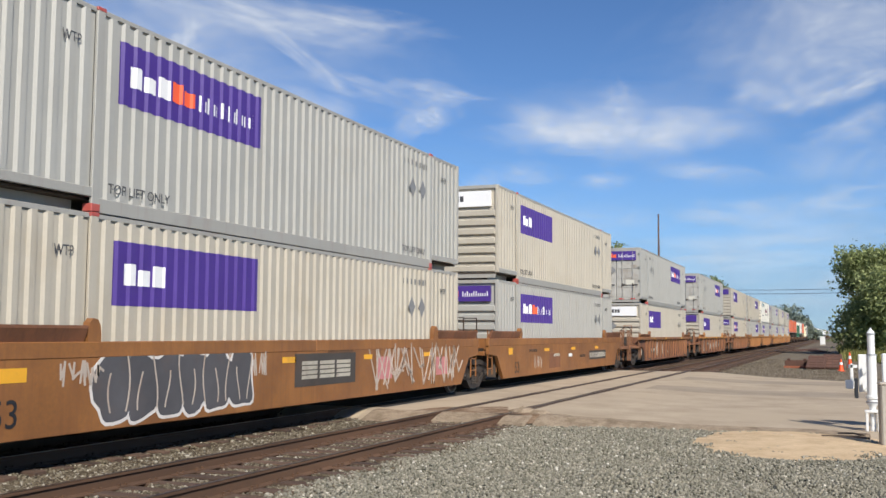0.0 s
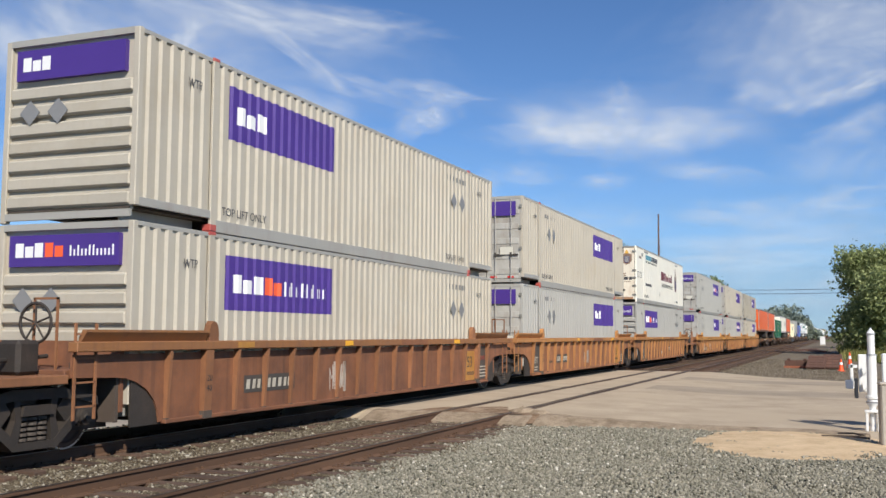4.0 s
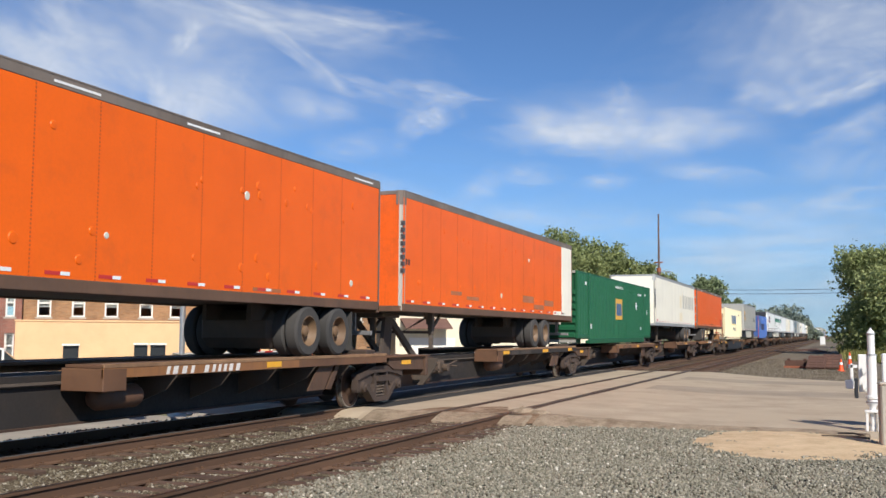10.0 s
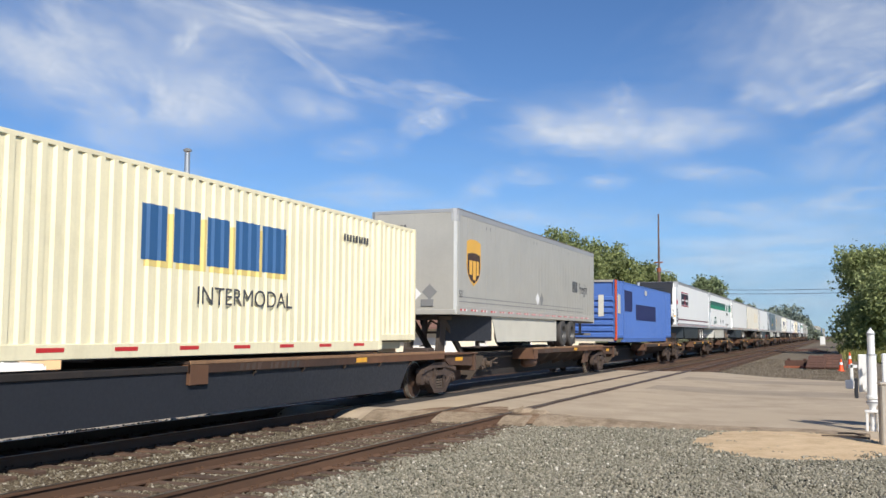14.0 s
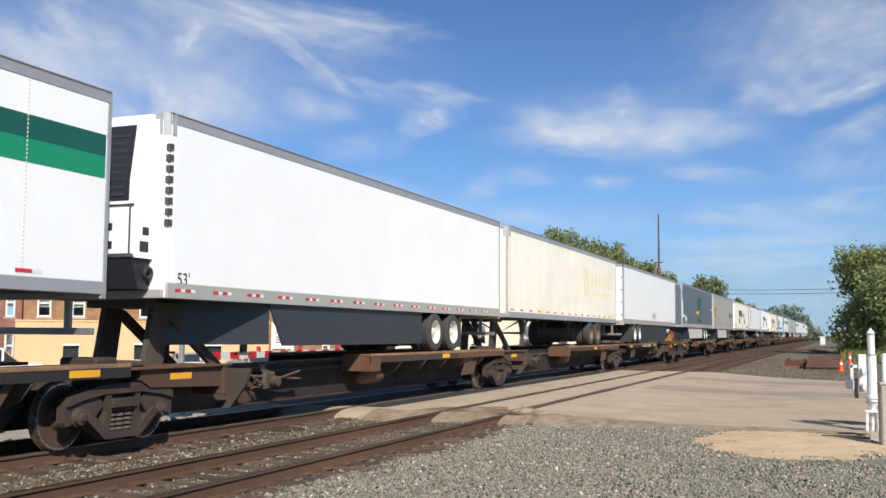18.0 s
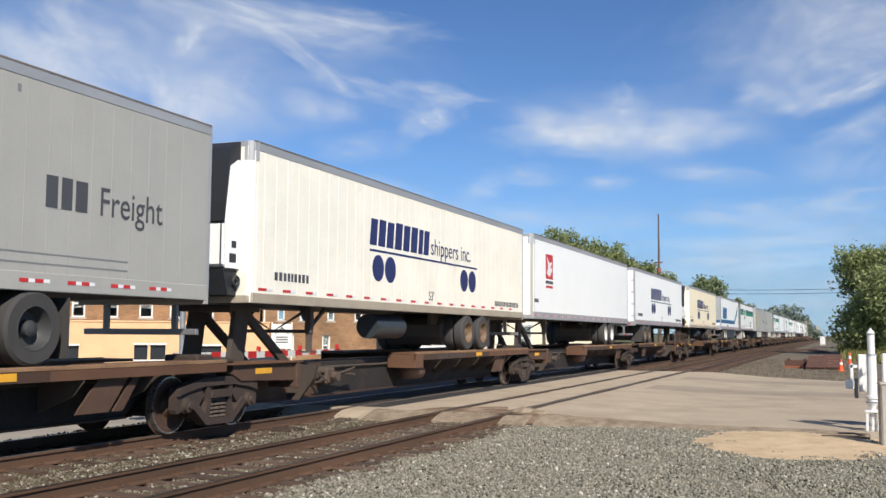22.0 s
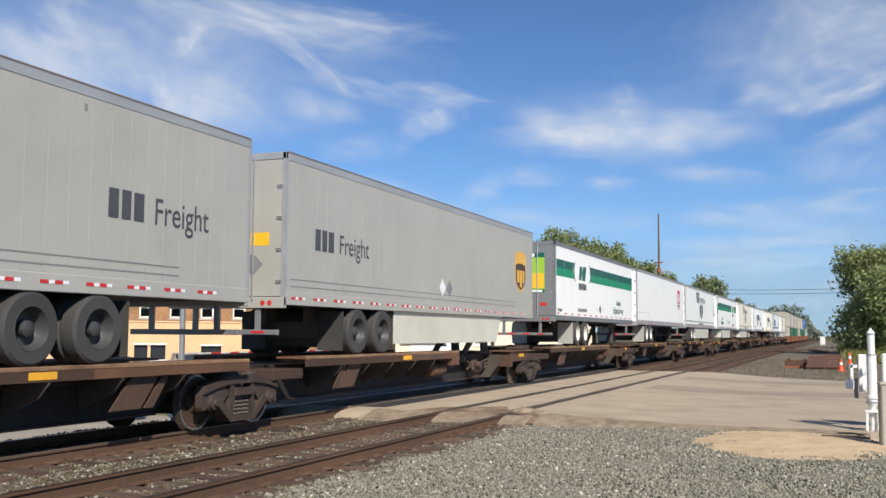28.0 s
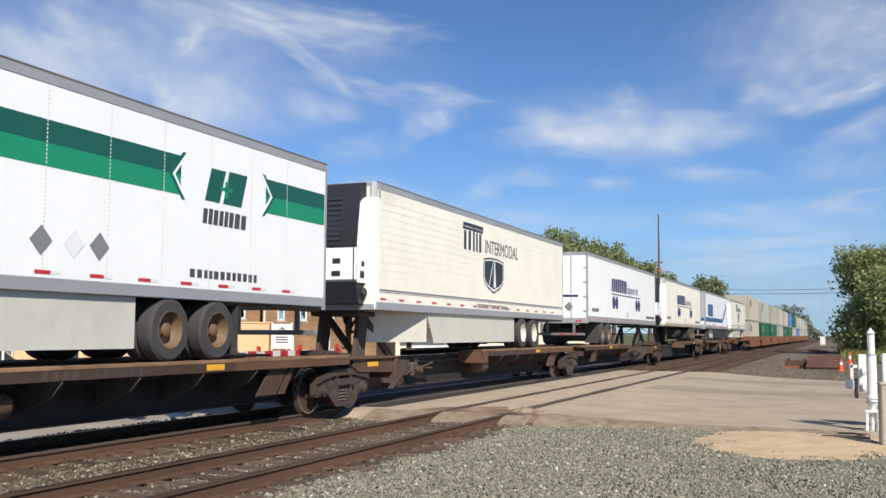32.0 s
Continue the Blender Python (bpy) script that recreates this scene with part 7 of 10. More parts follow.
xs = [-3000, -900, -300, -120, -60, -30, -21.2, -18, -14.44, -14, -13.0, -9, -5, -2, 0, 2, 4, 6, 8, 11, 15, 20, 30, 60, 150, 500, 3000]
ys = [-300, -60, -20, -5, 0, 4, 8, 12, 16, 20, 24, 26, 30, 40, 50, 60, 70, 85, 100, 130, 170, 230, 320, 500, 900, 1800, 4500]
g = Geo()
g.add([(x, y, ground_height(x, y)) for y in ys for x in xs],
      [(j * len(xs) + i, j * len(xs) + i + 1, (j + 1) * len(xs) + i + 1, (j + 1) * len(xs) + i) for j in range(len(ys) - 1) for i in range(len(xs) - 1)])
solid("ground", g, "earth", "dry earth and grass beside the railway", "ground", kind="structure")


def patch(name, outline_lo, outline_hi, z, mat, label, category, step=0.25, rough_edge=0.12, y0=None, seed=1, crown=0.0):
    """A ground layer between two functions of y, with uneven borders."""
    n = int((y0[1] - y0[0]) / step)
    g = Geo()
    rows = []
    for j in range(n + 1):
        y = y0[0] + j * (y0[1] - y0[0]) / n
        a = outline_lo(y) + rough_edge * noise.noise((y * 1.7, seed, 0)) + 0.5 * rough_edge * noise.noise((y * 5, seed, 3))
        b = outline_hi(y) + rough_edge * noise.noise((y * 1.7, seed + 9, 0)) + 0.5 * rough_edge * noise.noise((y * 5, seed + 9, 3))
        rows.append([(a, y, z - 0.03), (a + (b - a) * 0.12, y, z + crown * 0.7), (a + (b - a) * 0.5, y, z + crown), (a + (b - a) * 0.88, y, z + crown * 0.7), (b, y, z - 0.03)])
    g.add([p for r in rows for p in r], [(5 * j + i, 5 * j + i + 1, 5 * j + i + 6, 5 * j + i + 5) for j in range(n) for i in range(4)])
    return solid(name, g, mat, label, category, kind="structure")


# gravel yard on the camera's side and ballast beds
patch("gravel", lambda y: -5.6, lambda y: 9.0, FLOOR - 0.01, "gravel", "loose grey crushed gravel beside the track", "gravel", 0.5, 0.1, (-6, 24), 2)
patch("gravel", lambda y: -5.6, lambda y: 2.6 - 0.006 * (y - 48), FLOOR, "gravel_dusty", "dusty brown gravel shoulder beyond the road", "gravel", 1.0, 0.3, (39, 330), 4)
patch("ballast", lambda y: -13.1, lambda y: -5.7, -0.262, "ballast", "brown stained stone ballast round both tracks", "ballast", 0.4, 0.2, (-10, 23), 5)
patch("ballast", lambda y: -13.6, lambda y: -5.6, -0.215, "ballast", "brown stained stone ballast beyond the road", "ballast", 2.0, 0.3, (44, 900), 6)

# bed between the busy rails, with the train's shade put into its colour
patch("ballast", lambda y: -13.0, lambda y: -10.2, -0.25, "ballast_shade", "ballast between the busy rails, blackened for the train's shade", "ballast", 0.4, 0.05, (-10, 20), 8)

# road across the tracks, with a ragged near edge
ROAD0, ROAD1 = 18.9, 46.0


def road_edge(x):
    base = 19.9 if x > -5.9 else 19.6
    if x > -0.5:
        base = max(14.0, 19.9 - 0.5 * (x + 0.5))
    return base + 0.18 * noise.noise((x * 1.3, 4, 0)) + 0.08 * noise.noise((x * 4, 7, 0))


g = Geo()
nx = 300
xr = [-14.2 + i * 38 / nx for i in range(nx + 1)]
rows = []
for x in xr:
    top = -0.012 if x < -5.4 else -0.012 - min(0.10, (x + 5.4) * 0.04)
    e = road_edge(x)
    far = 46.3 - 0.85 * (x + 5.0) * (x > -5.0) + 0.2 * noise.noise((x * 0.7, 1, 0))
    rows.append([(x, e - 0.55, top - 0.19), (x, e, top - 0.03), (x, e + 0.3, top), (x, e + (far - e) * 0.3, top), (x, e + (far - e) * 0.55, top), (x, e + (far - e) * 0.8, top), (x, far - 0.3, top), (x, far, top - 0.14)])
g.add([p for r in rows for p in r], [(8 * i + j, 8 * i + 8 + j, 8 * i + 9 + j, 8 * i + 1 + j) for i in range(nx) for j in range(7)])
solid("road", g, "road", "sun-bleached dusty asphalt road crossing the tracks", "road", kind="structure")
for a, b, seed in ((30.6, 33.2, 2), (37.8, 40.2, 3)):
    g = Geo()
    pts = []
    for i in range(121):
        x = -5.6 + i * 0.075
        top = -0.008 - min(0.10, (x + 5.4) * 0.04 if x > -5.4 else 0)
        pts.append((x, a + 0.25 * noise.noise((x * 0.8, seed, 0)), top))
        pts.append((x, b + 0.25 * noise.noise((x * 0.8, seed + 5, 0)), top))
    g.add(pts, [(2 * i, 2 * i + 2, 2 * i + 3, 2 * i + 1) for i in range(120)])
    solid("road_band", g, "road_dark", "darker worn wheel band of the asphalt", "road", kind="structure")

# dirt and crumbs along the road's near edge
g = Geo()
pts = []
for i in range(161):
    x = -9.45 + i * 0.062
    top = -0.012 if x < -5.4 else -0.012 - min(0.10, (x + 5.4) * 0.04)
    e = road_edge(x)
    w = 0.18 + 0.16 * noise.noise((x * 2.1, 11, 0)) + 0.25 * math.exp(-((x + 6.1) / 0.5) ** 2)
    pts += [(x, e - 0.62, top - 0.186), (x, e - 0.02, top - 0.022), (x, e + w, top + 0.007)]
g.add(pts, [(3 * i + k, 3 * i + 3 + k, 3 * i + 4 + k, 3 * i + 1 + k) for i in range(160) for k in (0, 1)])
solid("road_edge_dirt", g, "edge_dirt", "dark crumbled dirt along the road's near edge", "dirt", kind="structure")

# dark panels added as shade under the train; dirt beside the empty track's rails
pn = thing("crossing_panels", "dark panels added between the busy rails for shade", "crossing panel", kind="structure")
for i in range(11):
    y = 20.3 + i * 2.36
    for a, b in ((-12.75, -11.68), (-11.50, -10.26), (-10.08, -9.46)):
        part("panel", Geo().box(a, b, y, y + 2.34, -0.06, -0.006, 0.006), "shade_panel", pn)
for x in (TRACK_NEAR - 0.7175, TRACK_NEAR + 0.7175):
    g = Geo()
    pts = []
    for i in range(181):
        y = 19.75 + i * 0.148
        w = 0.15 + 0.05 * noise.noise((y * 0.9, x, 0)) + 0.25 * max(0, 1 - (y - 19.7) / 1.6)
        pts += [(x - w, y, -0.0075), (x + w * 0.9, y, -0.0075)]
    g.add(pts, [(2 * i, 2 * i + 1, 2 * i + 3, 2 * i + 2) for i in range(180)])
    solid("flangeway", g, "flange_dirt", "oily brown dirt along the rail across the road", "road", kind="structure")

M["rail_dirt"] = ground_material("rust brown dirt and crumbs", (0.13, 0.078, 0.045), (0.27, 0.18, 0.115), 5.0, 0.8, (0.33, 0.25, 0.175), 1.4, (60.0, 0.4))
for x0, x1, y1, sd in ((-7.80, -6.53, 21.6, 31), (-6.38, -5.75, 20.7, 33), (-8.5, -7.97, 21.0, 35)):
    g = Geo()
    pts = []
    for i in range(41):
        x = x0 + i * (x1 - x0) / 40
        e = y1 - 1.0 * abs(2 * i / 40 - 1) ** 2 + 0.5 * noise.noise((x * 2.3, sd, 0)) + 0.2 * noise.noise((x * 7, sd, 2))
        pts += [(x, 19.3, -0.15), (x, 19.85, -0.0065), (x, max(e, 19.9), -0.0065)]
    g.add(pts, [(3 * i + k, 3 * i + 3 + k, 3 * i + 4 + k, 3 * i + 1 + k) for i in range(40) for k in (0, 1)])
    solid("track_dirt", g, "rail_dirt", "rust brown dirt between the rails at the road's edge", "dirt", kind="structure")

# sand spilled at the road's edge
g = Geo()
ring = []
for i in range(72):
    t = 2 * math.pi * i / 72
    r = 1 + 0.14 * noise.noise((math.cos(t) * 2, math.sin(t) * 2, 5)) + 0.08 * noise.noise((math.cos(t) * 7, math.sin(t) * 7, 8))
    ring.append((math.cos(t) * r, math.sin(t) * r))
C = (-0.75, 18.1)
rows = [[(C[0] + u * 1.7 * k, C[1] + w * 2.55 * k, -0.185 + 0.07 * (1 - k ** 2) + 0.012 * noise.noise((u * k * 6, w * k * 6, 2))) for u, w in ring] for k in (1.0, 0.85, 0.6, 0.3, 0.05)]
g.add([p for r in rows for p in r], [(72 * j + i, 72 * j + (i + 1) % 72, 72 * j + 72 + (i + 1) % 72, 72 * j + 72 + i) for j in range(4) for i in range(72)] + [tuple(288 + i for i in range(72))])
solid("sand_heap", g, "sand", "flat spill of pale sand at the road's edge", "sand", kind="structure", smooth=True)


def rail_profile(x):
    half = [(-0.185, 0.075), (-0.170, 0.075), (-0.150, 0.012), (-0.045, 0.010), (-0.034, 0.036), (-0.004, 0.036)]
    return [(z, x + w) for z, w in half] + [(z, x - w) for z, w in half[::-1]]


def railway_track(x, head, label):
    t = thing("railway_track", label, "railway track", kind="structure")
    for s in (-0.7175, 0.7175):
        for y0, y1 in ((-12, 120), (120, 1500)):
            r = part("rail", Geo().prism(rail_profile(x + s), "y", y0, y1), "rail_side", t)
            part("rail_head", Geo().box(x + s - 0.03, x + s + 0.03, y0, y1, -0.004, 0.0), head, r)
    tie = Geo().box(-1.3, 1.3, -0.115, 0.115, -0.17, 0.0, 0.012).mesh("tie", "tie")
    plate = Geo().box(-0.83, -0.60, -0.1, 0.1, 0.0, 0.016).box(0.60, 0.83, -0.1, 0.1, 0.0, 0.016)
    for sx in (-0.80, -0.63, 0.63, 0.80):
        for sy in (-0.06, 0.06):
            plate.box(sx - 0.014, sx + 0.014, sy - 0.014, sy + 0.014, 0.016, 0.045)
    plate = plate.mesh("tie_plate", "rail_side")
    rnd = random.Random(int(x * 10))
    i = 0
    y = 4.0
    rest = Geo()
    while y < 150:
        if y >= 62:
            rest.box(x - 1.3, x + 1.3, y - 0.115, y + 0.115, -0.338, -0.168)
        elif not (19.9 < y < 46.5):
            o = new("tie", tie)
            o.parent = t
            o.matrix_basis = pose(x + rnd.uniform(-0.05, 0.05), y + rnd.uniform(-0.03, 0.03), -0.160 + rnd.uniform(-0.016, 0.006), 0, 0, rnd.uniform(-2.0, 2.0))
            q = new("tie_plate", plate)
            q.parent = o
        y += 0.51
        i += 1
    part("far_ties", rest, "tie", t)["kind"] = "stuff"
    return t


railway_track(TRACK, "rail_top", "busy railway track with polished rails on timber ties")
railway_track(TRACK_NEAR, "rail_dull", "empty railway track with dull brown rails on timber ties")


# ---------------------------------------------------------------- loose stones
def stone_material(name, stops):
    m = bpy.data.materials.new(name)
    m.use_nodes = True
    n, l = m.node_tree.nodes, m.node_tree.links
    b = n["Principled BSDF"]
    b.inputs["Roughness"].default_value = 0.85
    b.inputs["Specular IOR Level"].default_value = 0.3
    geo = n.new("ShaderNodeNewGeometry")
    r = n.new("ShaderNodeValToRGB")
    while len(r.color_ramp.elements) < len(stops):
        r.color_ramp.elements.new(0.5)
    for e, (pos, col) in zip(r.color_ramp.elements, stops):
        e.position, e.color = pos, (*col, 1)
    l.new(geo.outputs["Random Per Island"], r.inputs[0])
    t = n.new("ShaderNodeTexNoise")
    t.inputs["Scale"].default_value = 90
    x = n.new("ShaderNodeMix")
    x.data_type, x.blend_type = "RGBA", "MULTIPLY"
    x.inputs[0].default_value = 0.4
    l.new(r.outputs[0], x.inputs[6])
    l.new(t.outputs["Fac"], x.inputs[7])
    l.new(x.outputs[2], b.inputs["Base Color"])
    return m


M["stones_grey"] = stone_material("mixed grey stones", [(0.0, (0.160, 0.150, 0.113)), (0.3, (0.244, 0.230, 0.174)), (0.6, (0.310, 0.291, 0.226)), (0.85, (0.385, 0.352, 0.273)), (0.97, (0.470, 0.428, 0.338)), (1.0, (0.799, 0.752, 0.658))])
M["stones_mid"] = stone_material("dusty mixed ballast stones", [(0.0, (0.062, 0.044, 0.028)), (0.35, (0.112, 0.088, 0.057)), (0.65, (0.180, 0.148, 0.100)), (0.9, (0.265, 0.228, 0.162)), (1.0, (0.56, 0.52, 0.43))])
M["stones_dusty"] = stone_material("dusty tan stones", [(0.0, (0.12, 0.095, 0.068)), (0.4, (0.19, 0.155, 0.11)), (0.8, (0.25, 0.205, 0.15)), (1.0, (0.36, 0.31, 0.235))])
# stones coloured almost black, as they look in the train's shade
M["stones_shade"] = stone_material("ballast stones darkened for shade", [(0.0, (0.018, 0.014, 0.011)), (0.5, (0.035, 0.028, 0.022)), (1.0, (0.075, 0.062, 0.048))])
CUBE = np.array([(x, y, z) for z in (-1, 1) for y in (-1, 1) for x in (-1, 1)], float)
CUBE_F = np.array([(0, 2, 3, 1), (4, 5, 7, 6), (0, 1, 5, 4), (2, 6, 7, 3), (0, 4, 6, 2), (1, 3, 7, 5)])


def quads_mesh(name, verts, quads, mat):
    me = bpy.data.meshes.new(name)
    me.vertices.add(len(verts))
    me.vertices.foreach_set("co", verts.astype(np.float32).ravel())
    me.loops.add(quads.size)
    me.loops.foreach_set("vertex_index", quads.astype(np.int32).ravel())
    me.polygons.add(len(quads))
    me.polygons.foreach_set("loop_start", np.arange(0, quads.size, 4, dtype=np.int32))
    me.update(calc_edges=True)
    me.validate()
    me.materials.append(M[mat])
    return me


def turns(rng, n):
    """n random rotations."""
    q = rng.normal(size=(n, 4))
    q /= np.linalg.norm(q, axis=1)[:, None]
    w, x, y, z = q.T
    return np.stack([np.stack([1 - 2 * (y * y + z * z), 2 * (x * y - w * z), 2 * (x * z + w * y)], -1),
                     np.stack([2 * (x * y + w * z), 1 - 2 * (x * x + z * z), 2 * (y * z - w * x)], -1),
                     np.stack([2 * (x * z - w * y), 2 * (y * z + w * x), 1 - 2 * (x * x + y * y)], -1)], 1)


def stones(name, spots, size, mat, label, seed, category="gravel"):
    """Angular broken stones at the given (n, 3) places, one joined object."""
    rng = np.random.default_rng(seed)
    n = len(spots)
    s = size * rng.uniform(0.55, 1.35, (n, 1)) * rng.uniform(0.65, 1.15, (n, 3)) / 2
    v = CUBE[None] * (0.72 + rng.uniform(-0.25, 0.25, (n, 8, 3)))
    v = np.einsum("nij,nkj->nki", turns(rng, n), v * s[:, None, :]) + spots[:, None, :]
    f = (CUBE_F[None] + 8 * np.arange(n)[:, None, None]).reshape(-1, 4)
    return tagged(new(name, quads_mesh(name, v.reshape(-1, 3), f, mat)), label, category, kind="stuff")


rng = np.random.default_rng(4)


def gravel_spots(n, x0, x1, y0, y1, z, keep):
    p = np.stack([rng.uniform(x0, x1, n), y0 + (y1 - y0) * rng.uniform(0, 1, n) ** 1.15, np.full(n, z)], -1)
    p[:, 2] += rng.uniform(-0.012, 0.02, n) + 0.02 * np.sin(p[:, 0] * 2.1 + 1.3 * np.sin(p[:, 1])) * np.sin(p[:, 1] * 1.6)
    return p[keep(p[:, 0], p[:, 1])]


edge = np.vectorize(road_edge)
in_sand = lambda x, y: ((x - C[0]) / 1.62) ** 2 + ((y - C[1]) / 2.45) ** 2 < 1
gs = gravel_spots(98000, -6.0, 2.2, 8.3, 20.4, FLOOR + 0.005, lambda x, y: (y < edge(x) + 0.05) & ~in_sand(x, y) & (x > -0.40 * y - 2.2) & (x < 0.06 * y + 1.0))
stones("gravel_stones", gs, 0.036, "stones_grey", "loose angular grey gravel stones", 11)
gs = gravel_spots(2600, -2.7, 1.1, 15.2, 20.4, FLOOR + 0.035, lambda x, y: (((x - C[0]) / 1.75) ** 2 + ((y - C[1]) / 2.6) ** 2 < 1) & (np.sin(x * 5) * np.sin(y * 3.1) > 0.25))
stones("gravel_stones", gs, 0.035, "stones_grey", "a few grey stones strewn over the sand", 12)
gs = gravel_spots(11000, -5.5, 1.6, 42.0, 80, FLOOR + 0.005, lambda x, y: y > 47.2 - 0.85 * (x + 5.0))
stones("gravel_stones", gs, 0.055, "stones_dusty", "coarse dusty stones beyond the road", 13)
between = lambda x, y: (y < 19.6) & (np.abs((y - 4.0 + 0.255) % 0.51 - 0.255) > 0.165 - 0.05 * np.sin(x * 7 + 5 * np.sin(y * 3.1)))
open_bed = lambda x, y: y < 19.6
for x0, x1, n, z, kind, keep in ((-9.56, -8.5, 14000, -0.222, "stones_mid", open_bed), (-9.98, -9.54, 7000, -0.195, "stones_mid", between), (-8.50, -8.02, 6000, -0.200, "stones_mid", between),
                                 (-7.70, -6.66, 17000, -0.192, "stones_mid", between), (-6.30, -5.84, 6000, -0.194, "stones_mid", between), (-5.9, -5.6, 2500, -0.200, "stones_mid", open_bed),
                                 (-13.3, -12.25, 1800, -0.23, "stones_shade", open_bed), (-11.5, -10.2, 3000, -0.245, "stones_shade", open_bed)):
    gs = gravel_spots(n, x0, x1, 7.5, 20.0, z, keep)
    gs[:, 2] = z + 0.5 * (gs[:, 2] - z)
    stones("ballast_stones", gs, 0.045, kind, "ballast stones under the train, darkened for its shade" if kind == "stones_shade" else "dusty ballast stones round the ties", 20 + int(-x0 * 3), "ballast")


# ---------------------------------------------------------------- plants
def leaf_material(name, dark, light):
    m = bpy.data.materials.new(name)
    m.use_nodes = True
    n, l = m.node_tree.nodes, m.node_tree.links
    b = n["Principled BSDF"]
    b.inputs["Roughness"].default_value = 0.6
    b.inputs["Specular IOR Level"].default_value = 0.25
    geo = n.new("ShaderNodeNewGeometry")
    r = n.new("ShaderNodeValToRGB")
    r.color_ramp.elements[0].color, r.color_ramp.elements[1].color = (*dark, 1), (*light, 1)
    l.new(geo.outputs["Random Per Island"], r.inputs[0])
    l.new(r.outputs[0], b.inputs["Base Color"])
    tr = n.new("ShaderNodeBsdfTranslucent")
    l.new(r.outputs[0], tr.inputs[0])
    mx = n.new("ShaderNodeMixShader")
    mx.inputs[0].default_value = 0.4
    l.new(b.outputs[0], mx.inputs[1])
    l.new(tr.outputs[0], mx.inputs[2])
    l.new(mx.outputs[0], n["Material Output"].inputs[0])
    return m


M["leaf"] = leaf_material("green leaves", (0.155, 0.19, 0.075), (0.40, 0.44, 0.19))
M["leaf_dark"] = leaf_material("dark green leaves", (0.15, 0.19, 0.10), (0.32, 0.375, 0.19))
# paler, bluer leaf colour paints the distance haze onto the far woods
M["leaf_far"] = leaf_material("far leaves with painted haze", (0.20, 0.24, 0.20), (0.31, 0.355, 0.29))
M["grass"] = leaf_material("dry green grass", (0.10, 0.12, 0.03), (0.34, 0.31, 0.11))
M["bark"] = material("grey brown bark", (0.10, 0.075, 0.055), rough=0.9, vary=0.25, scale=6, bump=0.6, bump_scale=25)


def leaf_cards(rng, centres, spread, per, size):
    n = len(centres) * per
    c = np.repeat(centres, per, 0) + rng.normal(size=(n, 3)) * np.repeat(spread, per)[:, None] * (1, 1, 0.8)
    s = size * rng.uniform(0.6, 1.4, n)
    quad = np.array([(-0.5, -0.35, 0), (0.5, -0.35, 0), (0.6, 0.35, 0.12), (-0.4, 0.4, -0.08)])
    v = np.einsum("nij,nkj->nki", turns(rng, n), quad[None] * s[:, None, None]) + c[:, None, :]
    return v.reshape(-1, 3), np.arange(4 * n).reshape(-1, 4)


def tree(x, y, height, radius, clumps, per, leaf, seed, label, mat="leaf", low=0.25, lean=0.0, base=-0.3, group="trees"):
    """A tapered trunk with forking limbs and an uneven crown of leaf clumps with gaps."""
    rng = np.random.default_rng(seed)
    rnd = random.Random(seed)
    t = thing("tree", label, "tree", group)
    h0 = height * 0.45
    part("trunk", Geo().cyl((0, 0, 0), (lean * 0.3, 0, h0), height * 0.028, 10, height * 0.017), "bark", t, smooth=True)
    lobes = []
    for i in range(9):
        a = 2 * math.pi * i / 9 + rnd.uniform(-0.3, 0.3)
        k = rnd.uniform(0.35, 0.85)
        zz = height * (low + (0.92 - low) * rnd.uniform(0.15, 1.0))
        fall = math.sqrt(max(0.08, 1 - ((zz / height - 0.5) / 0.55) ** 2))
        end = (lean + radius * k * fall * math.cos(a), radius * k * fall * math.sin(a), zz)
        part("limb", Geo().cyl((lean * 0.25, 0, h0 * rnd.uniform(0.7, 1.0)), end, height * 0.010, 7, height * 0.003), "bark", t)
        lobes.append((np.array(end), radius * rnd.uniform(0.32, 0.5)))
    lobes.append((np.array((lean, 0, height * 0.80)), radius * 0.42))
    cs = []
    for c, r in lobes:
        m = max(3, clumps // len(lobes))
        d = rng.normal(size=(m, 3))
        d /= np.linalg.norm(d, axis=1)[:, None]
        cs.append(c + d * r * rng.uniform(0.45, 1.12, (m, 1)))
    cs = np.concatenate(cs)
    cs[:, 2] = np.clip(cs[:, 2], height * low * 0.8, height * 1.0)
    v, f = leaf_cards(rng, cs, rng.uniform(0.10, 0.22, len(cs)) * radius * 0.55, per, leaf)
    crown = part("crown", quads_mesh("crown", v, f, mat), mat, t)
    crown["kind"] = "stuff"
    t.matrix_basis = pose(x, y, base)
    return t


# the big tree beside the grass and its neighbours
tree(4.5, 106, 9.9, 6.5, 420, 110, 0.20, 1, "broad dense green tree beyond the grass", low=0.06)
tree(12.5, 112, 12.0, 7.0, 300, 90, 0.24, 2, "broad green tree behind the grass", low=0.08)
tree(5.6, 116, 6.6, 3.8, 220, 90, 0.20, 3, "dark green shrubby tree at the field's edge", mat="leaf_dark", low=0.03)
tree(22, 118, 12.0, 6.6, 150, 60, 0.30, 14, "broad green tree beyond the grass", low=0.06)
# behind the train
tree(-28.6, 112, 13.6, 5.6, 320, 90, 0.21, 4, "tall green tree behind the railway")
tree(-25.0, 118, 11.2, 4.2, 220, 80, 0.21, 5, "green tree behind the railway")
tree(-21.8, 124, 10.2, 4.0, 180, 80, 0.21, 6, "green tree behind the railway")
tree(-23.3, 200, 13.2, 4.6, 150, 60, 0.36, 7, "lone dark green tree above the train", mat="leaf_dark", low=0.35)
tree(-20.6, 212, 9.5, 3.2, 90, 50, 0.36, 8, "small dark green tree beyond", mat="leaf_dark")
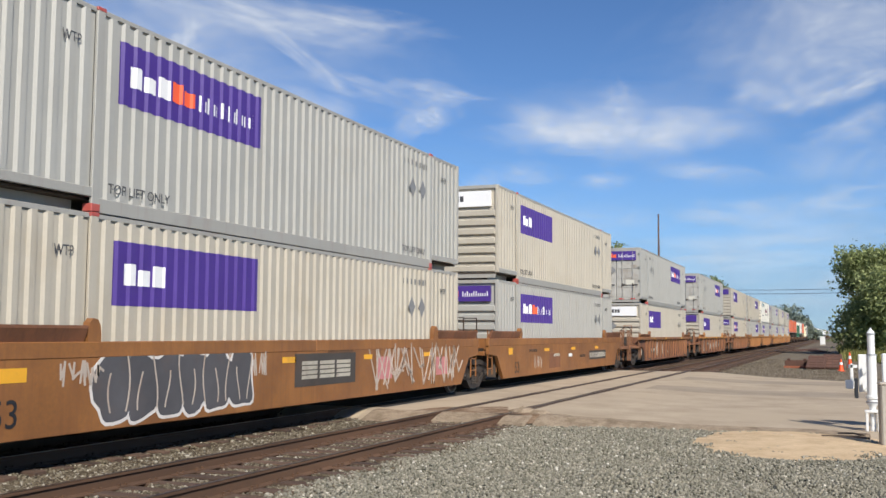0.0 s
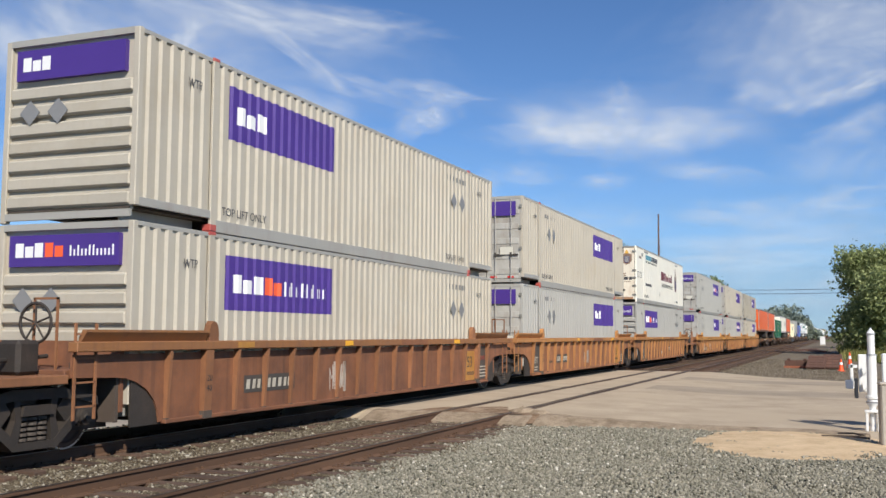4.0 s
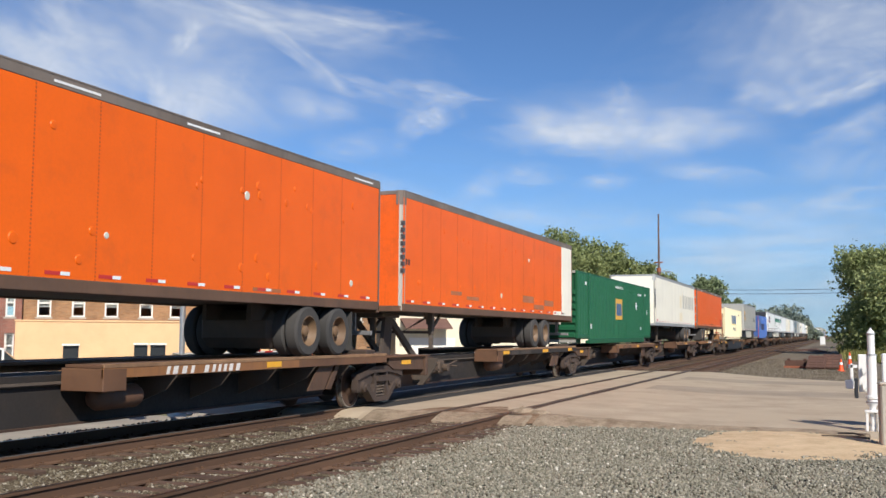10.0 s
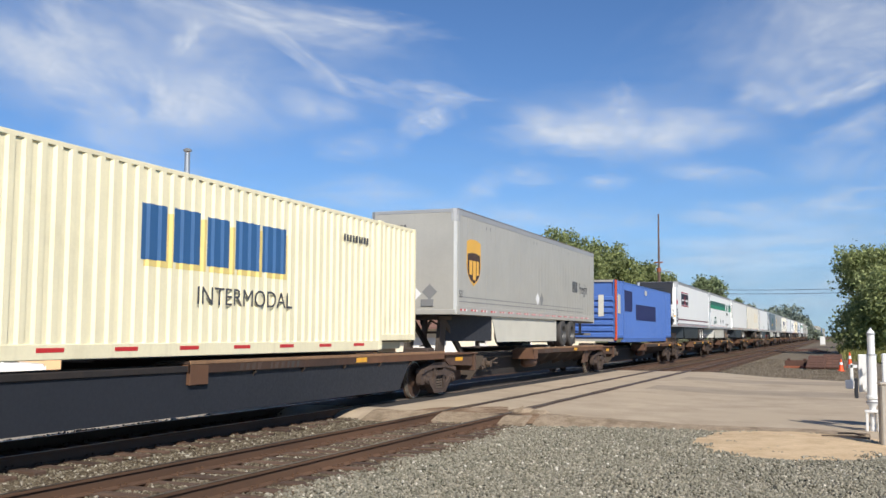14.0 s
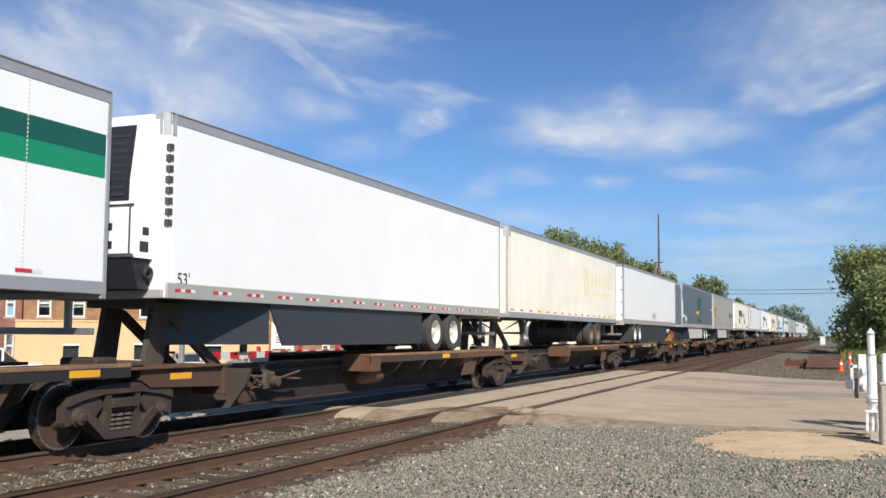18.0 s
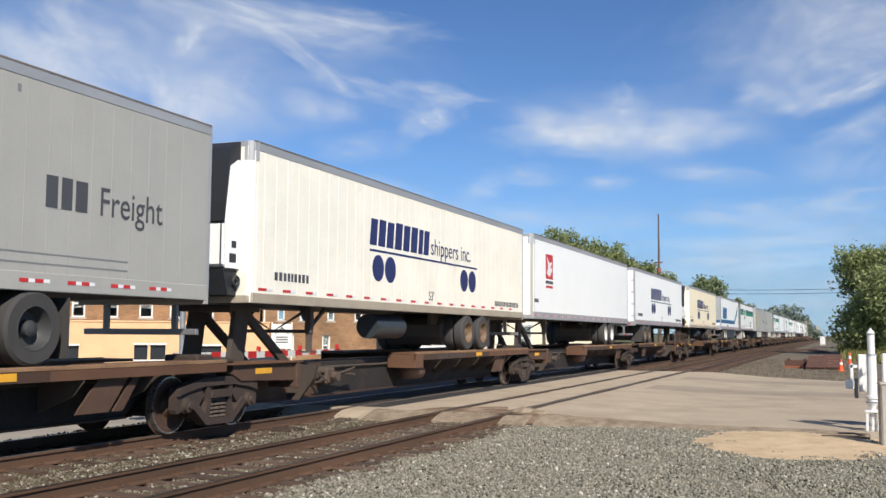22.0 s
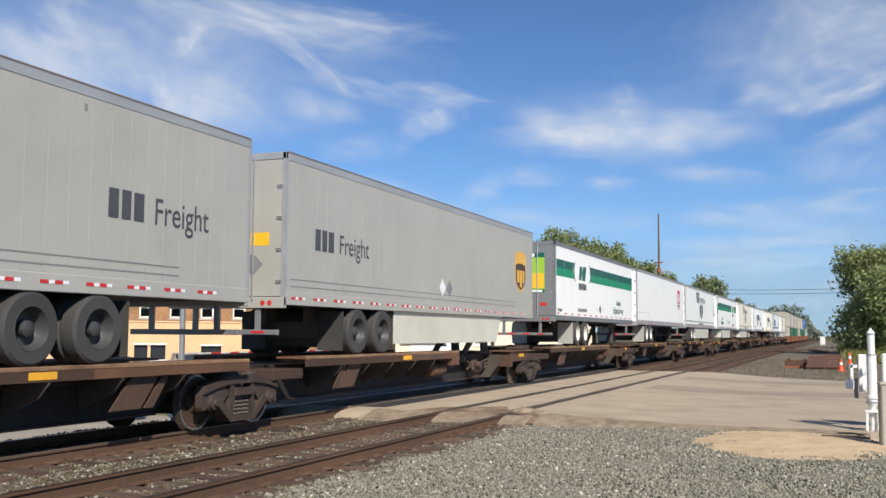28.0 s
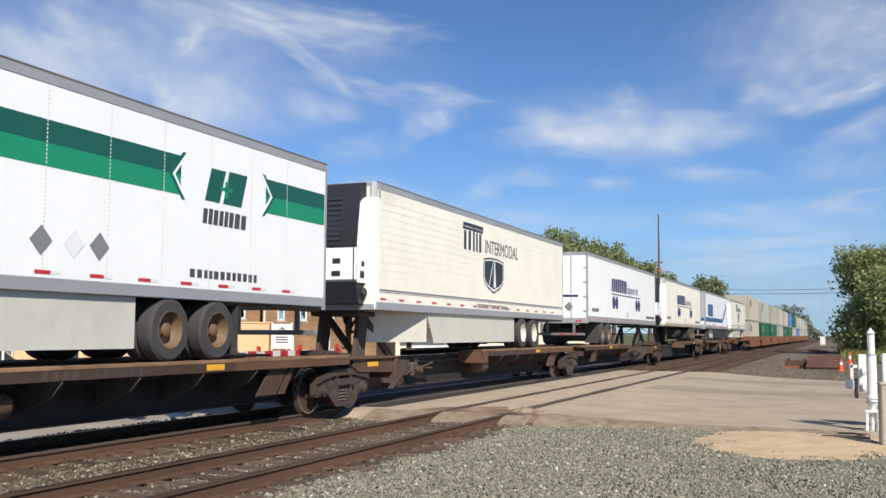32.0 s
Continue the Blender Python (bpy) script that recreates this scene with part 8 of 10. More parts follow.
tree(-50, 66, 10.5, 3.6, 120, 50, 0.28, 9, "green tree rising behind the brick building")
# far woods on both sides of the line
rnd = random.Random(5)
wood = []
for i in range(26):
    yy = rnd.uniform(260, 430)
    wood.append((-36 + i * 0.9 + rnd.uniform(-1, 1) - (yy - 330) * 0.04, yy, rnd.uniform(8.0, 12.5) * yy / 330))
for i in range(10):
    wood.append((-13.0 + i * 0.75 + rnd.uniform(-0.4, 0.4), rnd.uniform(340, 400), 8.6 - 0.66 * i + rnd.uniform(-0.6, 0.6)))
for i in range(10):
    wood.append((5 + i * 5, rnd.uniform(160, 240), rnd.uniform(9, 13)))
for i in range(10):
    wood.append((-60 - i * 9, rnd.uniform(150, 240), rnd.uniform(11, 15)))
cs, sp = [], []
wr = np.random.default_rng(9)
for x, y, h in wood:
    d = wr.normal(size=(22, 3))
    d /= np.linalg.norm(d, axis=1)[:, None]
    cs.append(np.array((x, y, h * 0.55)) + d * wr.uniform(0.4, 1.0, (22, 1)) * (h * 0.34, h * 0.34, h * 0.44))
    sp += [h * 0.06] * 22
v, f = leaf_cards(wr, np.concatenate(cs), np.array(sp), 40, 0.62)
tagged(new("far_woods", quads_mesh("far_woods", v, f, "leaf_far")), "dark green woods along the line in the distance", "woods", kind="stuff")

# rough grass on the bank
gr = np.random.default_rng(3)
n = 14000
px = np.stack([gr.uniform(-0.6, 14, n), gr.uniform(76, 150, n), np.zeros(n)], -1)
px = px[px[:, 0] > 0.5 - 0.010 * (px[:, 1] - 77) + 0.25 * np.sin(px[:, 1] * 0.5)]
px[:, 2] = -0.24 + np.clip((px[:, 0] - 6) * 0.06, 0, 0.9)
n = len(px)
hh = gr.uniform(0.2, 0.75, n)
lean = gr.normal(size=(n, 2)) * 0.14
w = 0.05
a = gr.uniform(0, 3.14, n)
dx, dy = np.cos(a) * w, np.sin(a) * w
v = np.stack([px + np.stack([-dx, -dy, 0 * hh], -1), px + np.stack([dx, dy, 0 * hh], -1),
              px + np.stack([dx * 0.3 + lean[:, 0], dy * 0.3 + lean[:, 1], hh], -1), px + np.stack([-dx * 0.3 + lean[:, 0], -dy * 0.3 + lean[:, 1], hh], -1)], 1)
tagged(new("grass", quads_mesh("grass", v.reshape(-1, 3), np.arange(4 * n).reshape(-1, 4), "grass")), "tall dry green grass on the bank", "grass", kind="stuff")
g = Geo()
rows = []
for j in range(46):
    y = 76 + 2.6 * j
    e = 0.45 - 0.010 * (y - 77) + 0.4 * noise.noise((y * 0.8, 2, 0))
    rows.append([(e, y, -0.262), (e + 0.5, y, -0.20), (6, y, -0.20), (14, y, 0.27), (40, y, 0.68)])
g.add([p for r in rows for p in r], [(5 * j + i, 5 * j + i + 1, 5 * j + i + 6, 5 * j + i + 5) for j in range(45) for i in range(4)])
M["turf"] = ground_material("green turf", (0.08, 0.10, 0.03), (0.20, 0.20, 0.07), 2.0, 0.6, (0.12, 0.14, 0.04), 0.3)
solid("turf", g, "turf", "green and straw-coloured turf of the bank", "grass", kind="structure")


# ---------------------------------------------------------------- buildings behind the train
def brick_material(name, c1, c2, mortar, scale=1.0):
    m = bpy.data.materials.new(name)
    m.use_nodes = True
    n, l = m.node_tree.nodes, m.node_tree.links
    b = n["Principled BSDF"]
    b.inputs["Roughness"].default_value = 0.85
    tc = n.new("ShaderNodeTexCoord")
    sep = n.new("ShaderNodeSeparateXYZ")
    add = n.new("ShaderNodeMath")
    comb = n.new("ShaderNodeCombineXYZ")
    l.new(tc.outputs["Object"], sep.inputs[0])
    l.new(sep.outputs[0], add.inputs[0])
    l.new(sep.outputs[1], add.inputs[1])
    l.new(add.outputs[0], comb.inputs[0])
    l.new(sep.outputs[2], comb.inputs[1])
    br = n.new("ShaderNodeTexBrick")
    br.inputs["Color1"].default_value, br.inputs["Color2"].default_value, br.inputs["Mortar"].default_value = (*c1, 1), (*c2, 1), (*mortar, 1)
    br.inputs["Scale"].default_value = 1.0
    br.inputs["Brick Width"].default_value, br.inputs["Row Height"].default_value, br.inputs["Mortar Size"].default_value = 0.22, 0.075, 0.010
    l.new(comb.outputs[0], br.inputs["Vector"])
    t = n.new("ShaderNodeTexNoise")
    t.inputs["Scale"].default_value = 0.9
    l.new(tc.outputs["Object"], t.inputs["Vector"])
    mp = n.new("ShaderNodeMapRange")
    mp.inputs[1].default_value, mp.inputs[2].default_value, mp.inputs[3].default_value, mp.inputs[4].default_value = 0.3, 0.7, 0.72, 1.2
    l.new(t.outputs["Fac"], mp.inputs[0])
    x = n.new("ShaderNodeMix")
    x.data_type, x.blend_type = "RGBA", "MULTIPLY"
    x.inputs[0].default_value = 1.0
    l.new(br.outputs["Color"], x.inputs[6])
    l.new(mp.outputs[0], x.inputs[7])
    l.new(x.outputs[2], b.inputs["Base Color"])
    bp = n.new("ShaderNodeBump")
    bp.inputs["Strength"].default_value = 0.4
    bp.inputs["Distance"].default_value = 0.01
    l.new(br.outputs["Fac"], bp.inputs["Height"])
    bp.invert = True
    l.new(bp.outputs[0], b.inputs["Normal"])
    return m


M["window_glass"] = clear = bpy.data.materials.new("clear window glass")
clear.use_nodes = True
clear_bsdf = clear.node_tree.nodes["Principled BSDF"]
clear_bsdf.inputs["Base Color"].default_value = (0.75, 0.8, 0.8, 1)
clear_bsdf.inputs["Roughness"].default_value, clear_bsdf.inputs["Transmission Weight"].default_value = 0.02, 1.0
M["brick_tan"] = brick_material("tan brown brick", (0.32, 0.165, 0.070), (0.22, 0.105, 0.046), (0.28, 0.20, 0.125))
M["brick_red"] = brick_material("red brick", (0.30, 0.10, 0.065), (0.21, 0.07, 0.045), (0.28, 0.20, 0.16))
M["peach"] = material("peach stucco", (0.72, 0.46, 0.25), rough=0.85, vary=0.06, dirt=(0.5, 0.33, 0.2), dirt_amount=0.2, bump=0.2)
M["roof_brown"] = material("brown shingles", (0.16, 0.085, 0.065), rough=0.85, vary=0.15, scale=6, bump=0.4)
M["trim_white"] = material("white window paint", (0.75, 0.73, 0.68), rough=0.5, vary=0.05)
M["stone_cap"] = material("limestone cap", (0.40, 0.36, 0.30), rough=0.8, vary=0.12)
M["lot"] = ground_material("pale worn parking lot", (0.30, 0.26, 0.21), (0.40, 0.35, 0.28), 0.7, 0.15, None, 0.3, (50.0, 0.2))

FACE = Matrix(((0.7821, -0.6232, 0, -37.39), (0.6232, 0.7821, 0, 46.93), (0, 0, 1, 0), (0, 0, 0, 1)))   # x along the fronts, y into them
LOW = -0.95      # level of the lot behind the tracks

# the lot
g = Geo()
xs_, zs_ = [-13.4, -14.5, -16.0, -18.5, -22, -40, -110], [-0.22, -0.27, -0.45, -0.8, LOW, LOW, LOW]
deep = [-0.52, LOW, LOW, LOW, LOW, LOW, LOW]      # beside the bank short of the road
yy_ = [-20, 0, 8, 14, 20, 24, 26.5, 30, 40, 60, 90, 140]
g.add([(x, y, z + 0.02) for y in yy_ for x, z in zip(xs_, deep if y < 25 else zs_)], [(7 * j + i + 1, 7 * j + i, 7 * j + i + 7, 7 * j + i + 8) for j in range(11) for i in range(6)])
solid("parking_lot", g, "lot", "pale worn parking lot behind the tracks", "parking lot", kind="structure")


def pierced(g, x0, x1, z0, z1, holes, y0, y1):
    """One connected wall with openings through it."""
    holes = [h for h in holes if h[0] >= x0 and h[1] <= x1]
    us = sorted({x0, x1, *[u for h in holes for u in h[:2]]})
    zs = sorted({z0, z1, *[z for h in holes for z in h[2:]]})
    nu, nz = len(us), len(zs)
    base = len(g.v)
    g.v += [(u, y, z) for y in (y0, y1) for z in zs for u in us]
    idx = lambda s, i, j: base + s * nu * nz + j * nu + i
    solid_ = lambda i, j: 0 <= i < nu - 1 and 0 <= j < nz - 1 and not any(h[0] <= us[i] and h[1] >= us[i + 1] and h[2] <= zs[j] and h[3] >= zs[j + 1] for h in holes)
    for j in range(nz - 1):
        for i in range(nu - 1):
            if solid_(i, j):
                g.f.append((idx(0, i, j), idx(0, i + 1, j), idx(0, i + 1, j + 1), idx(0, i, j + 1)))
                g.f.append((idx(1, i, j + 1), idx(1, i + 1, j + 1), idx(1, i + 1, j), idx(1, i, j)))
                for di, dj, a, b in ((-1, 0, (i, j), (i, j + 1)), (1, 0, (i + 1, j + 1), (i + 1, j)), (0, -1, (i + 1, j), (i, j)), (0, 1, (i, j + 1), (i + 1, j + 1))):
                    if not solid_(i + di, j + dj):
                        g.f.append((idx(0, *a), idx(0, *b), idx(1, *b), idx(1, *a)))
    return g


def window(parent, x0, x1, z0, z1, y, sill="stone_cap", trim="trim_white"):
    w = part("window", Geo().box(x0, x0 + 0.09, y + 0.05, y + 0.13, z0, z1).box(x1 - 0.09, x1, y + 0.05, y + 0.13, z0, z1).box(x0, x1, y + 0.05, y + 0.13, z1 - 0.09, z1)
             .box(x0, x1, y + 0.05, y + 0.13, z0, z0 + 0.09).box(x0, x1, y + 0.04, y + 0.12, (z0 + z1) / 2 - 0.04, (z0 + z1) / 2 + 0.04), trim, parent)
    part("pane", Geo().box(x0 + 0.05, x1 - 0.05, y + 0.14, y + 0.15, z0 + 0.05, z1 - 0.05), "window_glass", w)
    if trim == "trim_white":
        part("blind", Geo().box(x0 + 0.08, x1 - 0.08, y + 0.16, y + 0.17, z0 + 0.35 * (z1 - z0), z1 - 0.08), "trim_white", w)
    part("sill", Geo().box(x0 - 0.08, x1 + 0.08, y - 0.07, y + 0.1, z0 - 0.1, z0), sill, w)
    part("lintel", Geo().box(x0 - 0.1, x1 + 0.1, y - 0.02, y + 0.02, z1, z1 + 0.16), sill, w)
    return w


b = thing("brick_building", "tan brick building with a stepped parapet and white windows", "building")
b.matrix_basis = FACE
steps = [(-6.35, -4.43, 6.45), (-4.43, -2.43, 7.7), (-2.43, 2.32, 9.2), (2.32, 4.55, 8.25), (4.55, 6.75, 7.0)]
wins = [(-5.65, -4.9), (-3.82, -3.1), (-2.05, -1.3), (-0.15, 0.6), (1.55, 2.3), (3.3, 4.05), (5.15, 5.9)]
holes = [(a, c, 2.42, 3.98) for a, c in wins] + [(-1.98, -1.38, 5.9, 7.05), (1.0, 1.6, 5.9, 7.05)]
for a, c, z in steps:
    part("wall", pierced(Geo(), a, c, LOW, z, holes, 0, 0.35), "brick_tan", b)
    part("parapet_cap", Geo().box(a - 0.05, c + 0.05, -0.06, 0.42, z, z + 0.10, 0.02), "roof_brown", b)
for a, c, d, e, z in ((-6.35, -6.0, 0.355, 14, 6.3), (6.4, 6.75, 0.355, 14, 6.5), (-5.995, 6.395, 13.6, 14, 6.5)):
    part("side_wall", Geo().box(a, c, d, e, LOW, z), "brick_tan", b)
part("roof", Geo().box(-6.0, 6.4, 0.35, 13.6, 6.0, 6.15), "roof_brown", b)
for a, c, z0, z1 in holes:
    window(b, a, c, z0, z1, 0.05, trim="trim_white" if z0 < 5 else "roof_brown")
part("roof_edge", Geo().box(2.4, 4.4, 0.3, 0.5, 8.36, 8.5), "trim_white", b)

b = thing("stucco_shop", "low peach stucco shop front with small windows", "building")
b.matrix_basis = FACE
holes = [(-4.0, -3.2, 0.1, 0.85), (-0.35, 0.35, 0.1, 0.9), (0.5, 1.3, 0.1, 0.9), (3.2, 4.3, 0.15, 0.85)]
part("wall", pierced(Geo(), -6.4, 6.95, LOW, 2.12, holes, -3.0, -2.75), "peach", b)
for a in (-6.4, 6.7):
    part("side_wall", Geo().box(a, a + 0.25, -2.745, 0, LOW, 2.12), "peach", b)
part("roof", Geo().box(-6.45, 7.0, -3.05, 0, 2.12, 2.22, 0.02), "peach", b)
for a, c, z0, z1 in holes:
    w = part("window", Geo().box(a, c, -2.86, -2.84, z0, z1), "glass", b)
    part("lintel", Geo().box(a - 0.05, c + 0.05, -3.05, -2.98, z1, z1 + 0.1), "trim_white", w)
    part("sill", Geo().box(a - 0.05, c + 0.05, -3.05, -2.98, z0 - 0.08, z0), "trim_white", w)

b = thing("red_brick_building", "red brick building beside the tan one", "building")
b.matrix_basis = FACE
holes = [(-7.25, -6.75, 2.4, 4.0), (-7.25, -6.75, 0.1, 1.5), (-9.8, -9.0, 2.4, 4.0), (-12, -11.2, 2.4, 4.0)]
part("wall", pierced(Geo(), -16, -6.4, LOW, 6.2, holes, -0.3, 0.05), "brick_red", b)
for a in (-16, -6.8):
    part("side_wall", Geo().box(a, a + 0.35, 0.055, 12, LOW, 6.2), "brick_red", b)
part("roof", Geo().box(-15.65, -6.8, 0.05, 12, 6.0, 6.15), "roof_brown", b)
part("cornice", Geo().box(-16.1, -6.35, -0.5, -0.3, 5.9, 6.35, 0.03), "roof_brown", b)
for a, c, z0, z1 in holes:
    window(b, a, c, z0, z1, -0.25)

b = thing("hip_roof_house", "brick house with a brown hip roof and chimney", "house")
b.matrix_basis = FACE
holes = [(7.85, 8.3, 2.35, 3.95), (9.2, 9.65, 2.35, 3.95), (10.9, 11.35, 2.35, 3.95), (8.4, 8.9, 0.2, 1.5), (10.6, 11.1, 0.2, 1.5), (12.6, 13.1, 2.35, 3.95)]
part("wall", pierced(Geo(), 6.95, 14.0, LOW, 4.8, holes, 0.5, 0.8), "brick_tan", b)
for a in (13.7, 6.95):
    part("side_wall", Geo().box(a, a + 0.3, 0.805, 9, LOW, 4.8), "brick_tan", b)
g = Geo()
g.add([(6.6, 0.1, 4.8), (14.4, 0.1, 4.8), (14.4, 9.4, 4.8), (6.6, 9.4, 4.8), (8.3, 4.7, 7.7), (12.6, 4.7, 7.7)], [(0, 1, 5, 4), (1, 2, 5), (2, 3, 4, 5), (3, 0, 4), (0, 3, 2, 1)])
roof = part("roof", g, "roof_brown", b)
part("chimney", Geo().box(8.55, 9.15, 3.8, 4.4, 6.5, 8.2, 0.02).box(8.5, 9.2, 3.75, 4.45, 8.1, 8.25), "brick_red", roof)
part("aerial", Geo().cyl((9.0, 4.1, 8.2), (9.0, 4.1, 10.2), 0.03, 6), "alu_dark", roof)
part("gutter", Geo().box(6.6, 14.4, 0.0, 0.12, 4.68, 4.82), "trim_white", b)
part("downspout", Geo().box(7.0, 7.1, 0.35, 0.48, LOW, 4.7), "trim_white", b)
for a, c, z0, z1 in holes:
    window(b, a, c, z0, z1, 0.55)

s_ = thing("yard_sign", "white yard sign with a gable outline on posts", "sign")
s_.matrix_basis = FACE
for x in (6.95, 8.05):
    part("post", Geo().box(x, x + 0.07, -4.0, -3.93, LOW, 2.2), "trim_white", s_)
part("board", Geo().box(7.02, 8.05, -4.0, -3.95, 0.72, 2.1, 0.01), "trim_white", s_)
part("gable", Geo().prism([(1.55, 7.15), (1.95, 7.53), (1.55, 7.92), (1.50, 7.92), (1.85, 7.53), (1.50, 7.15)], "y", -4.01, -4.0), "charcoal", s_)
for i in range(3):
    part("text_bar", Geo().box(7.2, 7.88, -4.01, -4.0, 1.05 + 0.14 * i, 1.12 + 0.14 * i), "charcoal", s_)


def car(label, paint_mat, m, tall=1.75):
    """A parked car: body, glass cabin, four wheels, lights."""
    c = thing("car", label, "car", "parked cars")
    c.matrix_basis = m
    k = tall / 1.75
    part("body", Geo().add([(x, y, z) for y in (-0.9, 0.9) for x, z in ((-2.3, 0.35), (2.3, 0.35), (2.35, 0.75), (2.2, 1.0), (1.2, 1.1), (-2.2, 1.1), (-2.35, 0.8))],
                   [(6, 5, 4, 3, 2, 1, 0), (7, 8, 9, 10, 11, 12, 13)] + [(i, (i + 1) % 7, 7 + (i + 1) % 7, 7 + i) for i in range(7)]), paint_mat, c)
    part("cabin", Geo().add([(x, y, z) for y, q in ((-0.82, 0), (0.82, 0)) for x, z in ((-2.15, 1.1), (1.15, 1.1), (0.45, 1.68 * k), (-1.95, 1.68 * k))],
                            [(3, 2, 1, 0), (4, 5, 6, 7)] + [(i, (i + 1) % 4, 4 + (i + 1) % 4, 4 + i) for i in range(4)]), "glass", c)
    part("roof", Geo().box(-2.0, 0.5, -0.8, 0.8, 1.68 * k, 1.75 * k, 0.03), paint_mat, c)
    for x in (-1.95, -0.75, 0.42):
        part("pillar", Geo().box(x, x + 0.1, -0.84, -0.80, 1.08, 1.7 * k).box(x, x + 0.1, 0.80, 0.84, 1.08, 1.7 * k), paint_mat, c)
    for x in (-1.45, 1.45):
        for y in (-0.82, 0.82):
            w = part("wheel", Geo().turned((x, y, 0.35), "y", [(-0.1, 0.2), (-0.1, 0.32), (-0.07, 0.35), (0.07, 0.35), (0.1, 0.32), (0.1, 0.2)], 18), "tyre", c, smooth=True)
            part("rim", Geo().turned((x, y, 0.35), "y", [(-0.105, 0.05), (-0.105, 0.2), (0.105, 0.2), (0.105, 0.05)], 14), "alu", w)
    for y in (-0.7, 0.55):
        part("headlight", Geo().box(2.25, 2.34, y, y + 0.2, 0.72, 0.88), "white", c)
        part("tail_light", Geo().box(-2.37, -2.3, y, y + 0.18, 0.75, 1.0), "red", c)
    return c


car("white parked sport utility car in the lot", "trim_white", FACE @ pose(-6.6, -9.5, LOW + 0.02, 0, 0, 5), 1.75)
car("silver parked car in the lot", "tr_silver", FACE @ pose(2.4, -7.5, LOW + 0.02, 0, 0, 96), 1.5)
car("white parked car in the lot", "trim_white", FACE @ pose(5.6, -8.0, LOW + 0.02, 0, 0, 100), 1.55)

# pale low house beyond the brick building
M["siding_cream"] = material("cream painted siding", (0.74, 0.66, 0.50), rough=0.7, vary=0.06, dirt=(0.5, 0.42, 0.3), dirt_amount=0.2, bump=0.1)
ph_ = thing("pale_house", "low cream-sided house with white doors and an awning", "house")
ph_.matrix_basis = FACE @ pose(15.6, 2.0, 0)
holes = [(5.3, 6.2, 0.9, 2.2), (8.4, 9.4, 0.5, 2.2), (11.2, 12.1, 0.9, 2.2)]
part("wall", pierced(Geo(), 0.0, 14.0, LOW, 3.3, holes, 0.0, 0.25), "siding_cream", ph_)
part("side_wall", Geo().box(0.0, 0.25, 0.26, 7.0, LOW, 3.3), "siding_cream", ph_)
part("back_wall", Geo().box(0.26, 14.0, 6.75, 7.0, LOW, 3.3), "siding_cream", ph_)
part("roof", Geo().prism([(-0.5, 3.28), (7.5, 3.28), (3.5, 4.9)], "x", -0.4, 14.4), "roof_brown", ph_)
for a, c, z0, z1 in holes:
    window(ph_, a, c, z0, z1, 0.0, "trim_white")
part("garage_door", Geo().box(0.9, 4.0, -0.05, -0.022, LOW, 1.35), "trim_white", ph_)
part("awning", Geo().prism([(-1.4, 1.9), (-1.4, 2.0), (-0.03, 2.6), (-0.03, 2.45)], "x", 0.3, 3.4), "roof_brown", ph_)

# ---------------------------------------------------------------- crossing signals
M["signal_white"] = material("weathered white enamel", (0.74, 0.74, 0.72), rough=0.4, vary=0.05, dirt=(0.4, 0.36, 0.3), dirt_amount=0.12)
M["galv"] = material("galvanised steel", (0.50, 0.51, 0.52), rough=0.4, metal=0.75, vary=0.1)

M["post_pale"] = material("pale weathered timber", (0.40, 0.36, 0.30), rough=0.85, vary=0.15, dirt=(0.22, 0.18, 0.14), dirt_amount=0.35, streak=0.3, bump=0.3)
sg = thing("crossing_signal", "tall steel crossing signal mast with crossed boards and lights", "crossing signal")
sg.matrix_basis = pose(-16.05, 21.8, -0.55, 0, 0, -74)
part("mast", Geo().cyl((0, 0, 0), (0, 0, 6.95), 0.075, 14), "galv", sg, smooth=True)
part("foot", Geo().cyl((0, 0, 0), (0, 0, 0.5), 0.2, 12, 0.11).box(-0.25, 0.25, -0.25, 0.25, 0, 0.06), "galv", sg)
part("cross_arm", Geo().box(0.0, 1.05, -0.02, 0.02, 5.88, 5.92).box(0.9, 1.1, -0.05, 0.05, 5.9, 5.94), "galv", sg)
for a in (45, -45):
    bd = part("crossed_board", Geo().box(-0.6, 0.6, -0.012, 0.012, -0.11, 0.11), "galv", sg)
    part("board_face", Geo().box(-0.6, 0.6, -0.016, -0.012, -0.11, 0.11), "signal_white", bd)
    bd.matrix_basis = pose(-0.1, -0.50 + a * 0.0004, 4.35, 0, a, 0)
part("light_bar", Geo().cyl((-1.3, -0.57, 3.22), (1.3, -0.57, 3.22), 0.03, 8), "galv", sg)
for x in (-1.0, 1.0):
    part("signal_disc", Geo().cyl((x, -0.59, 3.22), (x, -0.57, 3.22), 0.26, 20), "unit_black", sg)
    part("signal_hood", Geo().cyl((x, -0.59, 3.22), (x, -0.84, 3.18), 0.13, 14, 0.15, False), "unit_black", sg)
    part("lamp_housing", Geo().turned((x, -0.57, 3.22), "y", [(0.0, 0.15), (0.08, 0.16), (0.15, 0.12), (0.19, 0.03)], 16), "signal_white", sg, smooth=True)
part("bracket", Geo().box(-0.03, 0.03, -0.55, 0.0, 4.32, 4.38), "galv", sg)
part("bracket", Geo().box(-0.03, 0.03, -0.55, 0.0, 3.19, 3.25), "galv", sg)
part("bell", Geo().turned((0, 0, 6.98), "z", [(0, 0.1), (0.05, 0.12), (0.09, 0.05), (0.1, 0.01)], 12), "galv", sg)
part("gate_box", Geo().box(-0.3, 0.3, -0.35, 0.3, 0.5, 1.25, 0.04), "galv", sg)

